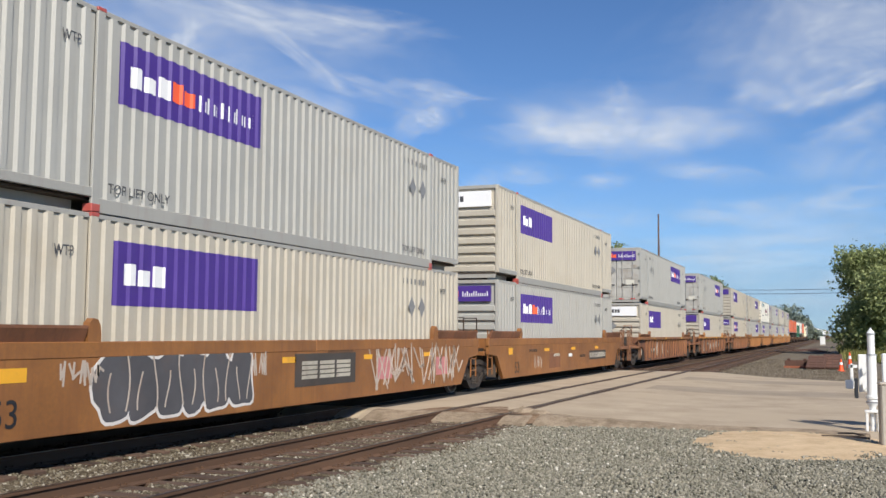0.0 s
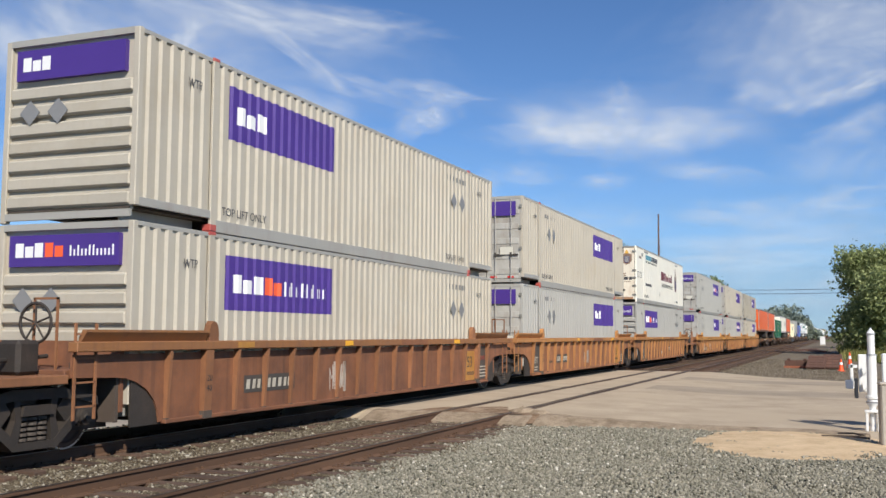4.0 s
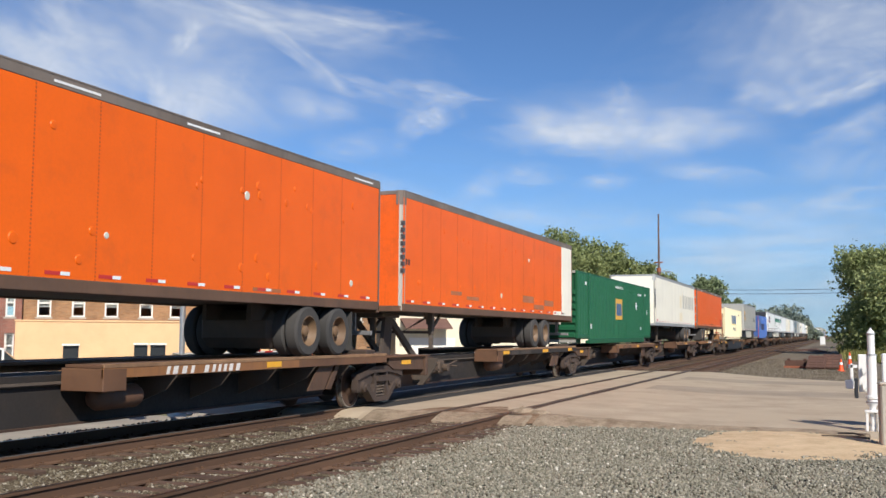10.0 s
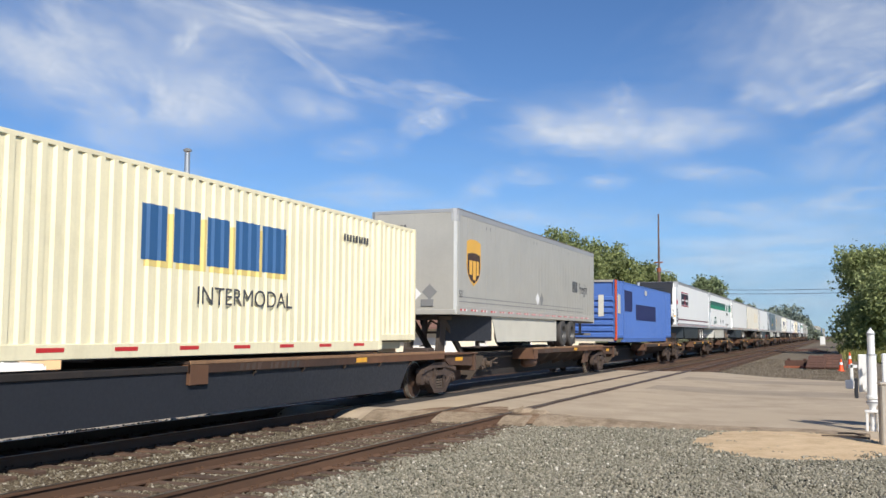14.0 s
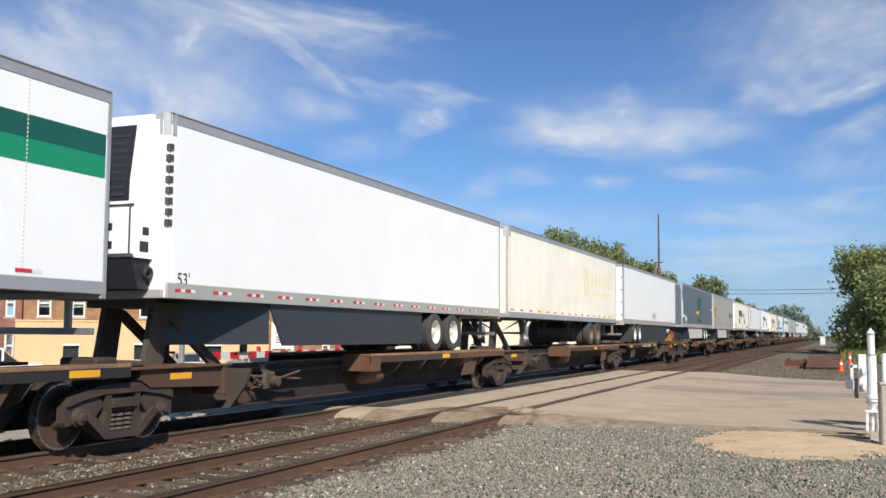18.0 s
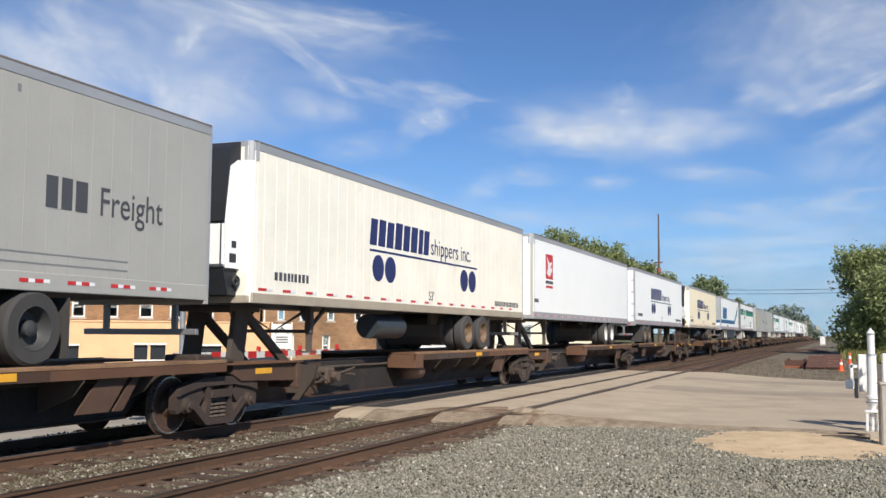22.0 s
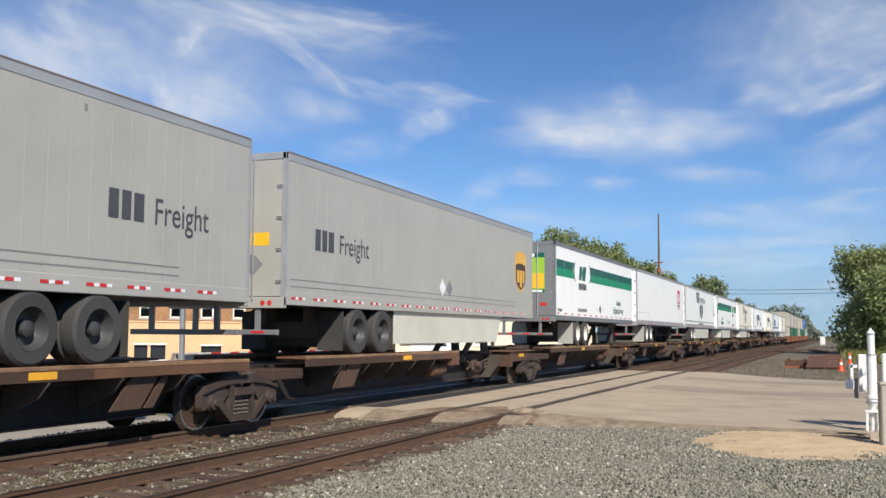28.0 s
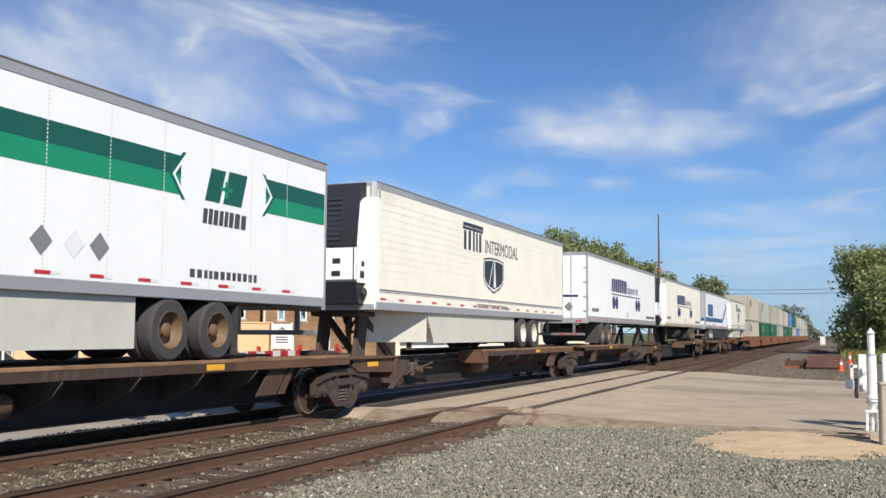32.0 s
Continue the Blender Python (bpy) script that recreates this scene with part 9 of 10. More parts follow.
ga = thing("crossing_gate", "lowered crossing gate boom striped red and white", "crossing gate")
gx0, gx1 = Vector((-15.75, 22.2, 0.98)), Vector((-16.3, 31.2, 1.0))
n = 18
for i in range(n):
    p0, p1 = gx0.lerp(gx1, i / n), gx0.lerp(gx1, (i + 1) / n)
    hgt = 0.11 - 0.04 * i / n
    part("stripe", Geo().add([(p0.x - 0.02, p0.y, p0.z - hgt), (p0.x + 0.02, p0.y, p0.z - hgt), (p1.x + 0.02, p1.y, p1.z - hgt), (p1.x - 0.02, p1.y, p1.z - hgt),
                              (p0.x - 0.02, p0.y, p0.z + hgt), (p0.x + 0.02, p0.y, p0.z + hgt), (p1.x + 0.02, p1.y, p1.z + hgt), (p1.x - 0.02, p1.y, p1.z + hgt)],
                             [(3, 2, 1, 0), (4, 5, 6, 7), (0, 1, 5, 4), (1, 2, 6, 5), (2, 3, 7, 6), (3, 0, 4, 7)]), "red" if i % 2 else "signal_white", ga)
for k in (0.35, 0.65, 0.97):
    p0 = gx0.lerp(gx1, k)
    part("arm_light", Geo().box(p0.x - 0.05, p0.x + 0.05, p0.y - 0.06, p0.y + 0.06, p0.z + 0.08, p0.z + 0.24, 0.02), "red", ga)

# gate post beside the camera's edge of the road
gp = thing("gate_post", "white enamelled steel gate post with cone top and bolted base", "post")
gp.matrix_basis = pose(0.54, 20.24, -0.17)
part("base_plate", Geo().box(-0.15, 0.15, -0.15, 0.15, 0.0, 0.035, 0.008), "signal_white", gp)
for x in (-0.1, 0.1):
    for y in (-0.1, 0.1):
        part("base_leg", Geo().box(x - 0.022, x + 0.022, y - 0.022, y + 0.022, 0.03, 0.40), "signal_white", gp)
        part("bolt", Geo().cyl((x * 1.2, y * 1.2, 0.03), (x * 1.2, y * 1.2, 0.08), 0.018, 8), "galv", gp)
part("base_top", Geo().box(-0.14, 0.14, -0.14, 0.14, 0.40, 0.44, 0.008), "signal_white", gp)
part("neck", Geo().turned((0, 0, 0), "z", [(0.04, 0.05), (0.42, 0.055), (0.52, 0.065), (0.56, 0.1), (0.60, 0.11), (0.63, 0.085), (0.66, 0.12), (0.70, 0.12), (0.71, 0.08)], 18), "signal_white", gp, smooth=True)
part("collar", Geo().turned((0, 0, 0), "z", [(0.575, 0.09), (0.58, 0.115), (0.605, 0.115), (0.61, 0.09)], 18), "alu_dark", gp, smooth=True)
part("tube", Geo().cyl((0, 0, 0.68), (0, 0, 1.47), 0.088, 18), "signal_white", gp, smooth=True)
part("upper_tube", Geo().cyl((0, 0, 1.47), (0, 0, 1.86), 0.066, 18), "signal_white", gp, smooth=True)
part("band", Geo().cyl((0, 0, 1.45), (0, 0, 1.48), 0.094, 18).cyl((0, 0, 1.84), (0, 0, 1.865), 0.075, 18), "galv", gp, smooth=True)
part("cone_top", Geo().cyl((0, 0, 1.865), (0, 0, 1.97), 0.075, 18, 0.006), "signal_white", gp, smooth=True)

part("footing", Geo().box(-0.2, 0.2, -0.2, 0.2, -0.16, 0.0, 0.03), "stone_cap", gp, "rough concrete footing")

tp = thing("timber_post", "pale weathered timber post stub beside the gate", "post")
tp.matrix_basis = pose(0.74, 18.35, -0.22, 0, 0, 8)
part("shaft", Geo().box(-0.15, 0.15, -0.15, 0.15, 0.0, 1.05, 0.025), "post_pale", tp)
part("cap", Geo().box(-0.16, 0.16, -0.16, 0.16, 1.05, 1.09, 0.01), "stone_cap", tp)
for x, y, turn, n in ((0.05, 18.75, 14, 0.8), (0.15, 19.3, 28, 0.5)):
    bs = thing("fallen_stick", "thin dark stick lying on the sandy ground", "stick", "fallen sticks")
    bs.matrix_basis = pose(x, y, -0.10, 0, 0, -turn)
    part("stem", Geo().cyl((-n / 2, 0, 0), (0, 0.05, 0.015), 0.012, 6, 0.016).cyl((0, 0.05, 0.015), (n / 2, 0, 0), 0.016, 6, 0.022), "bark", bs)
    part("twig", Geo().cyl((0.05, 0.05, 0.015), (0.22, 0.16, 0.02), 0.009, 5, 0.004), "bark", bs)
for i, (x, y, w) in enumerate(((-6.25, 20.45, 0.42), (-5.85, 20.2, 0.3), (0.35, 19.5, 0.25), (0.2, 19.85, 0.2))):
    ring_ = [(math.cos(q * math.pi / 8), math.sin(q * math.pi / 8)) for q in range(16)]
    g = Geo()
    vs = [(u * w * k * (1 + 0.25 * noise.noise((u * 2, v * 2, i))), v * w * 0.7 * k * (1 + 0.25 * noise.noise((u * 2, v * 2, i + 5))), 0.16 * w * (1 - k * k) * 2.2 + 0.03 * noise.noise((u * 5, v * 5, k * 7 + i))) for k in (1.0, 0.75, 0.5, 0.25) for u, v in ring_]
    g.add(vs, [(16 * j + q, 16 * j + (q + 1) % 16, 16 * j + 16 + (q + 1) % 16, 16 * j + 16 + q) for j in range(3) for q in range(16)] + [tuple(48 + q for q in range(16))])
    ob = solid("dirt_clump", g, "edge_dirt", "dark clump of crumbled dirt on the ground", "dirt", "dirt clumps")
    ob.matrix_basis = pose(x, y, -0.05 if x < -5 else -0.19, 0, 0, 40 * i)

gm = thing("gate_mechanism", "white steel gate mechanism with bolted arms beside the post", "gate mechanism")
gm.matrix_basis = pose(0.64, 20.85, -0.17)
part("mount_post", Geo().cyl((0.35, 0.1, 0.0), (0.35, 0.1, 1.5), 0.07, 14), "signal_white", gm, smooth=True)
part("plate", Geo().box(-0.32, -0.04, -0.05, 0.0, 0.74, 1.46, 0.015), "signal_white", gm)
part("plate", Geo().box(0.10, 0.75, -0.02, 0.25, 0.72, 1.48, 0.02), "signal_white", gm, "white gear housing")
for z in (0.86, 1.16):
    part("bolted_arm", Geo().prism([(z, -0.14), (z + 0.1, -0.02), (z + 0.26, -0.02), (z + 0.2, -0.12), (z + 0.05, -0.26), (z - 0.08, -0.24)], "y", -0.13, -0.05), "signal_white", gm)
    part("bolt", Geo().cyl((-0.1, -0.17, z + 0.14), (-0.1, -0.12, z + 0.14), 0.03, 8), "galv", gm)
part("counterweight_arm", Geo().box(-0.47, -0.41, -0.06, 0.0, 0.85, 1.28, 0.01).box(-0.56, -0.40, -0.1, 0.02, 0.80, 0.96, 0.015).box(-0.5, -0.34, -0.06, 0.0, 1.2, 1.26), "signal_white", gm)
part("counterweight", Geo().box(-0.40, -0.33, -0.08, 0.04, 0.62, 1.0, 0.015), "unit_black", gm)

# ---------------------------------------------------------------- things beyond the road
M["rust_frame"] = material("rusty red steel", (0.30, 0.10, 0.05), rough=0.75, vary=0.2, dirt=(0.12, 0.05, 0.03), dirt_amount=0.4)
M["rust_dark"] = material("dark rusty timber and steel", (0.11, 0.055, 0.038), rough=0.85, vary=0.25, dirt=(0.05, 0.035, 0.03), dirt_amount=0.4)
M["cone_orange"] = material("orange plastic", (0.85, 0.10, 0.02), rough=0.45, vary=0.05)
sk = thing("steel_skid", "low rusty red steel skid lying on the gravel", "steel frame")
sk.matrix_basis = pose(-2.25, 59.8, FLOOR + 0.02, 0, 0, -8)
part("runner", Geo().box(-0.62, 0.62, -0.7, -0.6, 0.0, 0.12, 0.01), "rust_frame", sk, "rusty red runner")
part("runner", Geo().box(-0.55, 0.62, 0.6, 0.7, 0.0, 0.12, 0.01), "rust_frame", sk)
part("tray", Geo().box(-0.55, 0.55, -0.5, 0.5, 0.12, 0.2).box(-0.55, 0.55, -0.55, -0.5, 0.12, 0.42).box(-0.55, 0.55, 0.5, 0.55, 0.12, 0.42).box(-0.58, -0.53, -0.5, 0.5, 0.12, 0.42).box(0.53, 0.58, -0.5, 0.5, 0.12, 0.42), "rust_dark", sk)
for x in (-0.45, 0.42):
    part("lug", Geo().box(x - 0.08, x + 0.08, -0.15, 0.15, 0.40, 0.53, 0.03), "rust_dark", sk)
for i, (x, y, tilt) in enumerate(((-1.25, 57.2, 24), (-0.42, 57.8, 27))):
    pn = thing("track_panel", "dark rusty crossing panel leaning on a stack", "panel", "leaning crossing panels")
    pn.matrix_basis = pose(x, y, FLOOR + 0.05, tilt, 0, -6 + 4 * i)
    for k in range(5):
        part("plank", Geo().box(-0.48, 0.48, k * 0.3, k * 0.3 + 0.27, 0.0, 0.12, 0.015), "rust_dark", pn)
    for k in (-0.4, 0.0, 0.35):
        part("strap", Geo().box(k, k + 0.05, 0.0, 1.5, 0.12, 0.135), "rust_dark", pn)
st = thing("panel_stack", "stack of dark timber ties behind the panels", "timber stack")
st.matrix_basis = pose(-0.8, 58.9, FLOOR, 0, 0, -4)
for k in range(2):
    for j in range(3):
        part("timber", Geo().box(-0.95, 0.95, j * 0.3, j * 0.3 + 0.26, k * 0.26, k * 0.26 + 0.23, 0.02), "tie", st)


def cone(x, y, h, group="traffic cones"):
    c = thing("traffic_cone", "orange traffic cone with a white collar", "traffic cone", group)
    c.matrix_basis = pose(x, y, FLOOR + 0.02)
    part("base", Geo().box(-0.19, 0.19, -0.19, 0.19, 0, 0.04, 0.01), "cone_orange", c)
    part("body", Geo().cyl((0, 0, 0.04), (0, 0, h), 0.14, 16, 0.03), "cone_orange", c, smooth=True)
    part("collar", Geo().cyl((0, 0, h * 0.55), (0, 0, h * 0.75), 0.14 - 0.11 * 0.52 + 0.006, 16, 0.14 - 0.11 * 0.74 + 0.006), "white", c, smooth=True)
    return c


cone(0.04, 55.4, 0.62)
cone(0.52, 62.0, 0.9)
for i, (x, y) in enumerate(((-4.2, 128), (-3.2, 138), (-2.4, 122))):
    rp = thing("rail_pile", "dark pile of old rails and ties by the line", "rail pile", "rail piles")
    rp.matrix_basis = pose(x, y, FLOOR, 0, 0, 6 * i - 5)
    for k in range(5):
        part("rail_length", Geo().box(-0.7 + k * 0.3, -0.5 + k * 0.3, -6, 6, 0.0, 0.10 + 0.08 * (k % 2)), "rust_dark", rp)
cb = thing("signal_cabinet", "small white signal cabinet beside the line", "cabinet")
cb.matrix_basis = pose(-2.9, 196, FLOOR)
part("case", Geo().box(-0.45, 0.45, -0.3, 0.3, 0.2, 1.6, 0.03), "signal_white", cb)
part("door", Geo().box(-0.38, 0.38, -0.32, -0.3, 0.3, 1.5, 0.01), "signal_white", cb)
part("plinth", Geo().box(-0.5, 0.5, -0.35, 0.35, -0.05, 0.2), "stone_cap", cb)
part("lid", Geo().box(-0.5, 0.5, -0.36, 0.36, 1.6, 1.68, 0.02), "signal_white", cb)

# poles and wires
M["pole_wood"] = material("weathered pole wood", (0.13, 0.085, 0.065), rough=0.85, vary=0.2)
po = thing("tall_mast", "tall brown mast with a short arm", "mast")
po.matrix_basis = pose(-19.92, 120, -0.3)
part("shaft", Geo().cyl((0, 0, 0), (0, 0, 9.6), 0.22, 12, 0.19), "pole_wood", po, smooth=True)
part("top_shaft", Geo().cyl((0, 0, 9.6), (0, 0, 16.4), 0.13, 10, 0.09), "pole_wood", po, smooth=True)
part("joint", Geo().cyl((0, 0, 9.4), (0, 0, 9.9), 0.26, 12).box(-0.5, 0.5, -0.06, 0.06, 10.5, 10.65), "rust_frame", po)
part("arm", Geo().box(-0.1, 1.4, -0.04, 0.04, 9.45, 9.53).box(1.1, 1.4, -0.1, 0.1, 9.42, 9.5), "galv", po)
for x, y, h in ((-17.6, 130, 7.9), (3.2, 131, 7.9), (30, 133, 8.2)):
    q = thing("utility_pole", "wooden utility pole with a crossarm", "utility pole", "utility poles")
    q.matrix_basis = pose(x, y, -0.3)
    part("pole", Geo().cyl((0, 0, 0), (0, 0, h), 0.15, 10, 0.11), "pole_wood", q, smooth=True)
    part("crossarm", Geo().box(-1.1, 1.1, -0.06, 0.06, h - 0.45, h - 0.3), "pole_wood", q)
    for k in (-0.95, 0.95):
        part("insulator", Geo().cyl((k, 0, h - 0.3), (k, 0, h - 0.12), 0.05, 8), "glass", q)
wr_ = thing("wires", "two thin overhead wires over the line", "wire")
for z, dy in ((7.75, 0.9), (7.25, -0.9)):
    for x0, x1, y0, y1 in ((-17.6, 3.2, 130, 131), (3.2, 30, 131, 133), (-60, -17.6, 128, 130)):
        g = Geo()
        k = 10
        pts = [Vector((x0 + (x1 - x0) * i / k, y0 + (y1 - y0) * i / k + dy * 0.1, z - 0.3 - 0.16 * (1 - (2 * i / k - 1) ** 2))) for i in range(k + 1)]
        for a, b_ in zip(pts, pts[1:]):
            g.cyl(a, b_, 0.03, 5, None, False)
        part("wire", g, "unit_black", wr_)

# ---------------------------------------------------------------- thin high clouds
def cloud_material(name, strength, seed, stretch, tilt, glow=(0.83, 0.87, 0.93)):
    m = bpy.data.materials.new(name)
    m.use_nodes = True
    n, l = m.node_tree.nodes, m.node_tree.links
    n.remove(n["Principled BSDF"])
    tc = n.new("ShaderNodeTexCoord")

    def tex(s, detail, sc, rot=0.0, warp=0.0):
        mp = n.new("ShaderNodeMapping")
        mp.inputs["Location"].default_value = (seed * 7.3, seed * 3.1, seed)
        mp.inputs["Rotation"].default_value = (0, 0, rot)
        mp.inputs["Scale"].default_value = sc
        l.new(tc.outputs["Object"], mp.inputs[0])
        t = n.new("ShaderNodeTexNoise")
        t.inputs["Scale"].default_value, t.inputs["Detail"].default_value, t.inputs["Roughness"].default_value, t.inputs["Distortion"].default_value = s, detail, 0.6, warp
        l.new(mp.outputs[0], t.inputs["Vector"])
        return t.outputs["Fac"]

    def rng_(val, a, b_, lo=0.0, hi=1.0):
        r = n.new("ShaderNodeMapRange")
        r.interpolation_type = "SMOOTHSTEP"
        r.inputs[1].default_value, r.inputs[2].default_value, r.inputs[3].default_value, r.inputs[4].default_value = a, b_, lo, hi
        l.new(val, r.inputs[0])
        return r.outputs[0]

    def op(kind, a, b_):
        x = n.new("ShaderNodeMath")
        x.operation = kind
        for s, v in zip(x.inputs, (a, b_)):
            if hasattr(v, "links"):
                l.new(v, s)
            else:
                s.default_value = v
        return x.outputs[0]

    ln = n.new("ShaderNodeVectorMath")
    ln.operation = "LENGTH"
    sc = n.new("ShaderNodeMapping")
    sc.inputs["Scale"].default_value = (1.0, 1.0, 0.0)
    l.new(tc.outputs["Object"], sc.inputs[0])
    l.new(sc.outputs[0], ln.inputs[0])
    edge_ = op("ADD", ln.outputs["Value"], op("MULTIPLY", op("SUBTRACT", tex(1.5, 6, (1, 0.8, 1), 0, 0.9), 0.5), 1.35))
    body = rng_(edge_, 1.05, 0.0)
    wisps = rng_(tex(1.0, 6, (stretch[0], stretch[1], 1), tilt, 0.7), 0.22, 0.74)
    fine = rng_(tex(3.2, 7, (stretch[0], stretch[1] * 0.9, 1), tilt * 1.3, 0.5), 0.2, 0.8, 0.6, 1.0)
    a = op("MULTIPLY", op("MULTIPLY", op("MULTIPLY", body, wisps), fine), strength)
    em = n.new("ShaderNodeEmission")
    em.inputs[0].default_value = (*glow, 1)
    em.inputs[1].default_value = CLOUD_GLOW
    tp = n.new("ShaderNodeBsdfTransparent")
    mx = n.new("ShaderNodeMixShader")
    l.new(a, mx.inputs[0])
    l.new(tp.outputs[0], mx.inputs[1])
    l.new(em.outputs[0], mx.inputs[2])
    l.new(mx.outputs[0], n["Material Output"].inputs[0])
    return m


CLOUD_GLOW = 0.80
CLOUD_FAR = 3600.0
clouds = tagged(new("clouds"), "thin white wisps of high cloud in the sky", "cloud", kind="stuff")
# bearing left of the line and height in degrees, half width and half height in degrees, slope, strength, stretch of the wisps
CLOUDS = [(38.9, 13.2, 12.1, 4.05, -6, 1.00, (1.3, 0.7)), (44.0, 15.6, 7.3, 3.47, -10, 0.75, (1.2, 0.7)), (33.7, 17.8, 9.5, 1.74, -7, 1.00, (1.2, 0.8)), (27.2, 17.6, 5.9, 1.08, -6, 0.70, (1.2, 0.8)),
          (36.4, 16.3, 1.5, 1.93, -50, 0.80, (0.9, 0.9)), (30.1, 15.7, 3.8, 0.62, -36, 0.95, (0.8, 0.9)), (26.2, 13.9, 4.4, 0.77, -14, 0.70, (1.0, 0.9)), (22.2, 13.9, 3.3, 0.69, -10, 0.70, (1.0, 0.9)),
          (22.8, 12.4, 2.5, 1.31, 16, 1.00, (0.9, 0.8)), (29.1, 12.9, 2.6, 1.16, -10, 0.50, (1.0, 0.8)), (11.7, 11.6, 8.6, 1.85, -3, 1.00, (1.4, 0.7)), (8.9, 11.3, 4.8, 1.62, 8, 0.90, (1.1, 0.7)),
          (14.6, 11.5, 4.4, 1.31, 0, 0.80, (1.1, 0.7)), (11.5, 13.1, 1.8, 1.31, -35, 0.75, (0.9, 0.8)), (16.3, 12.4, 2.6, 0.93, -20, 0.50, (1.0, 0.8)), (-0.2, 13.2, 4.4, 0.93, 12, 1.00, (1.1, 0.8)),
          (2.7, 13.2, 3.7, 1.54, -8, 0.60, (1.1, 0.8)), (-0.3, 16.2, 6.6, 3.86, 10, 0.70, (1.2, 0.7)), (4.4, 16.4, 5.1, 2.70, 30, 0.40, (1.1, 0.7)), (-1.3, 11.2, 3.3, 1.00, 18, 0.60, (1.0, 0.8)),
          (-0.7, 9.3, 5.1, 1.93, 0, 0.44, (1.2, 0.7)), (16.9, 9.2, 2.6, 0.93, -4, 0.61, (0.9, 0.8)), (12.5, 8.7, 2.0, 0.62, 0, 0.54, (0.9, 0.8)), (7.0, 9.1, 3.8, 0.93, -5, 0.58, (1.1, 0.8)),
          (5.6, 6.8, 4.0, 0.93, 0, 0.65, (1.1, 0.8)), (0.2, 7.2, 4.6, 1.08, 3, 0.68, (1.2, 0.8)), (2.3, 6.3, 5.9, 0.85, 0, 0.41, (1.3, 0.8)), (14.7, 6.6, 5.9, 1.39, -3, 0.54, (1.2, 0.8)),
          (26.8, 8.2, 4.8, 1.08, 2, 0.48, (1.1, 0.8)), (26.5, 10.8, 3.3, 1.16, 2, 0.55, (1.0, 0.8)), (19.7, 8.5, 1.8, 0.93, 8, 0.51, (0.9, 0.8)), (22.5, 7.2, 5.9, 1.16, 0, 0.31, (1.2, 0.8)),
          (4.0, 4.1, 7.3, 0.85, 1, 0.48, (1.4, 0.8)), (6.8, 4.5, 5.1, 0.62, 1, 0.38, (1.4, 0.8)), (1.2, 3.0, 7.3, 0.85, 1, 0.33, (1.4, 0.8)), (10.0, 2.9, 11.0, 1.16, 0, 0.29, (1.4, 0.8)),
          (5.4, 1.6, 11.7, 1.31, 0, 0.31, (1.4, 0.8)), (31.0, 5.5, 11.0, 1.54, 0, 0.27, (1.3, 0.8)), (41.8, 8.9, 9.2, 2.31, -4, 0.34, (1.3, 0.8)), (36.0, 16.8, 17.0, 5.2, -8, 0.42, (1.0, 0.6)), (1.0, 16.8, 12.0, 5.5, 18, 0.25, (1.0, 0.6)),
          (12.0, 12.2, 11.0, 2.6, -6, 0.2, (1.1, 0.6)), (3.0, 5.2, 9.0, 0.9, 2, 0.45, (1.4, 0.7))]
for i, (az, el, hw, hh_, slope, amount, stretch) in enumerate(CLOUDS):
    d = Vector((-math.sin(radians(az)) * math.cos(radians(el)), math.cos(radians(az)) * math.cos(radians(el)), math.sin(radians(el))))
    q = part("wisp", Geo().add([(-1.25, -1.25, 0), (1.25, -1.25, 0), (1.25, 1.25, 0), (-1.25, 1.25, 0)], [(0, 1, 2, 3)]).mesh("wisp", cloud_material("thin cloud", amount, i + 1, stretch, 0.0)), None, clouds)
    k = CLOUD_FAR + 12 * i
    m = Matrix.Translation(d * k) @ (-d).to_track_quat("Z", "Y").to_matrix().to_4x4() @ pose(0, 0, 0, 0, 0, slope)
    q.matrix_basis = m @ Matrix.Diagonal((k * math.tan(radians(hw)), k * math.tan(radians(hh_)), 1, 1))
    q.visible_shadow = False
# blue-grey haze low in the sky
for i, (az, el, hw, hh_) in enumerate(((4, 1.5, 26, 7.0), (30, 1.5, 26, 6.0), (14, 4.5, 30, 8.0), (-22, 2.5, 24, 7.0), (56, 2.5, 24, 7.0))):
    d = Vector((-math.sin(radians(az)) * math.cos(radians(el)), math.cos(radians(az)) * math.cos(radians(el)), math.sin(radians(el))))
    k = CLOUD_FAR + 700 + 15 * i
    q = part("haze_bank", Geo().add([(-1.25, -1.25, 0), (1.25, -1.25, 0), (1.25, 1.25, 0), (-1.25, 1.25, 0)], [(0, 1, 2, 3)]).mesh("haze_bank", cloud_material("low haze", 1.0, i + 60, (0.5, 0.4), 0.0, (0.31, 0.475, 0.68))), None, clouds)
    q.matrix_basis = Matrix.Translation(d * k) @ (-d).to_track_quat("Z", "Y").to_matrix().to_4x4() @ Matrix.Diagonal((k * math.tan(radians(hw)), k * math.tan(radians(hh_)), 1, 1))
    q.visible_shadow = False


# ---------------------------------------------------------------- the train
MOVERS = []      # (thing, place along the train, height)


def load(ob, y, z):
    MOVERS.append((ob, y, z))
    return ob


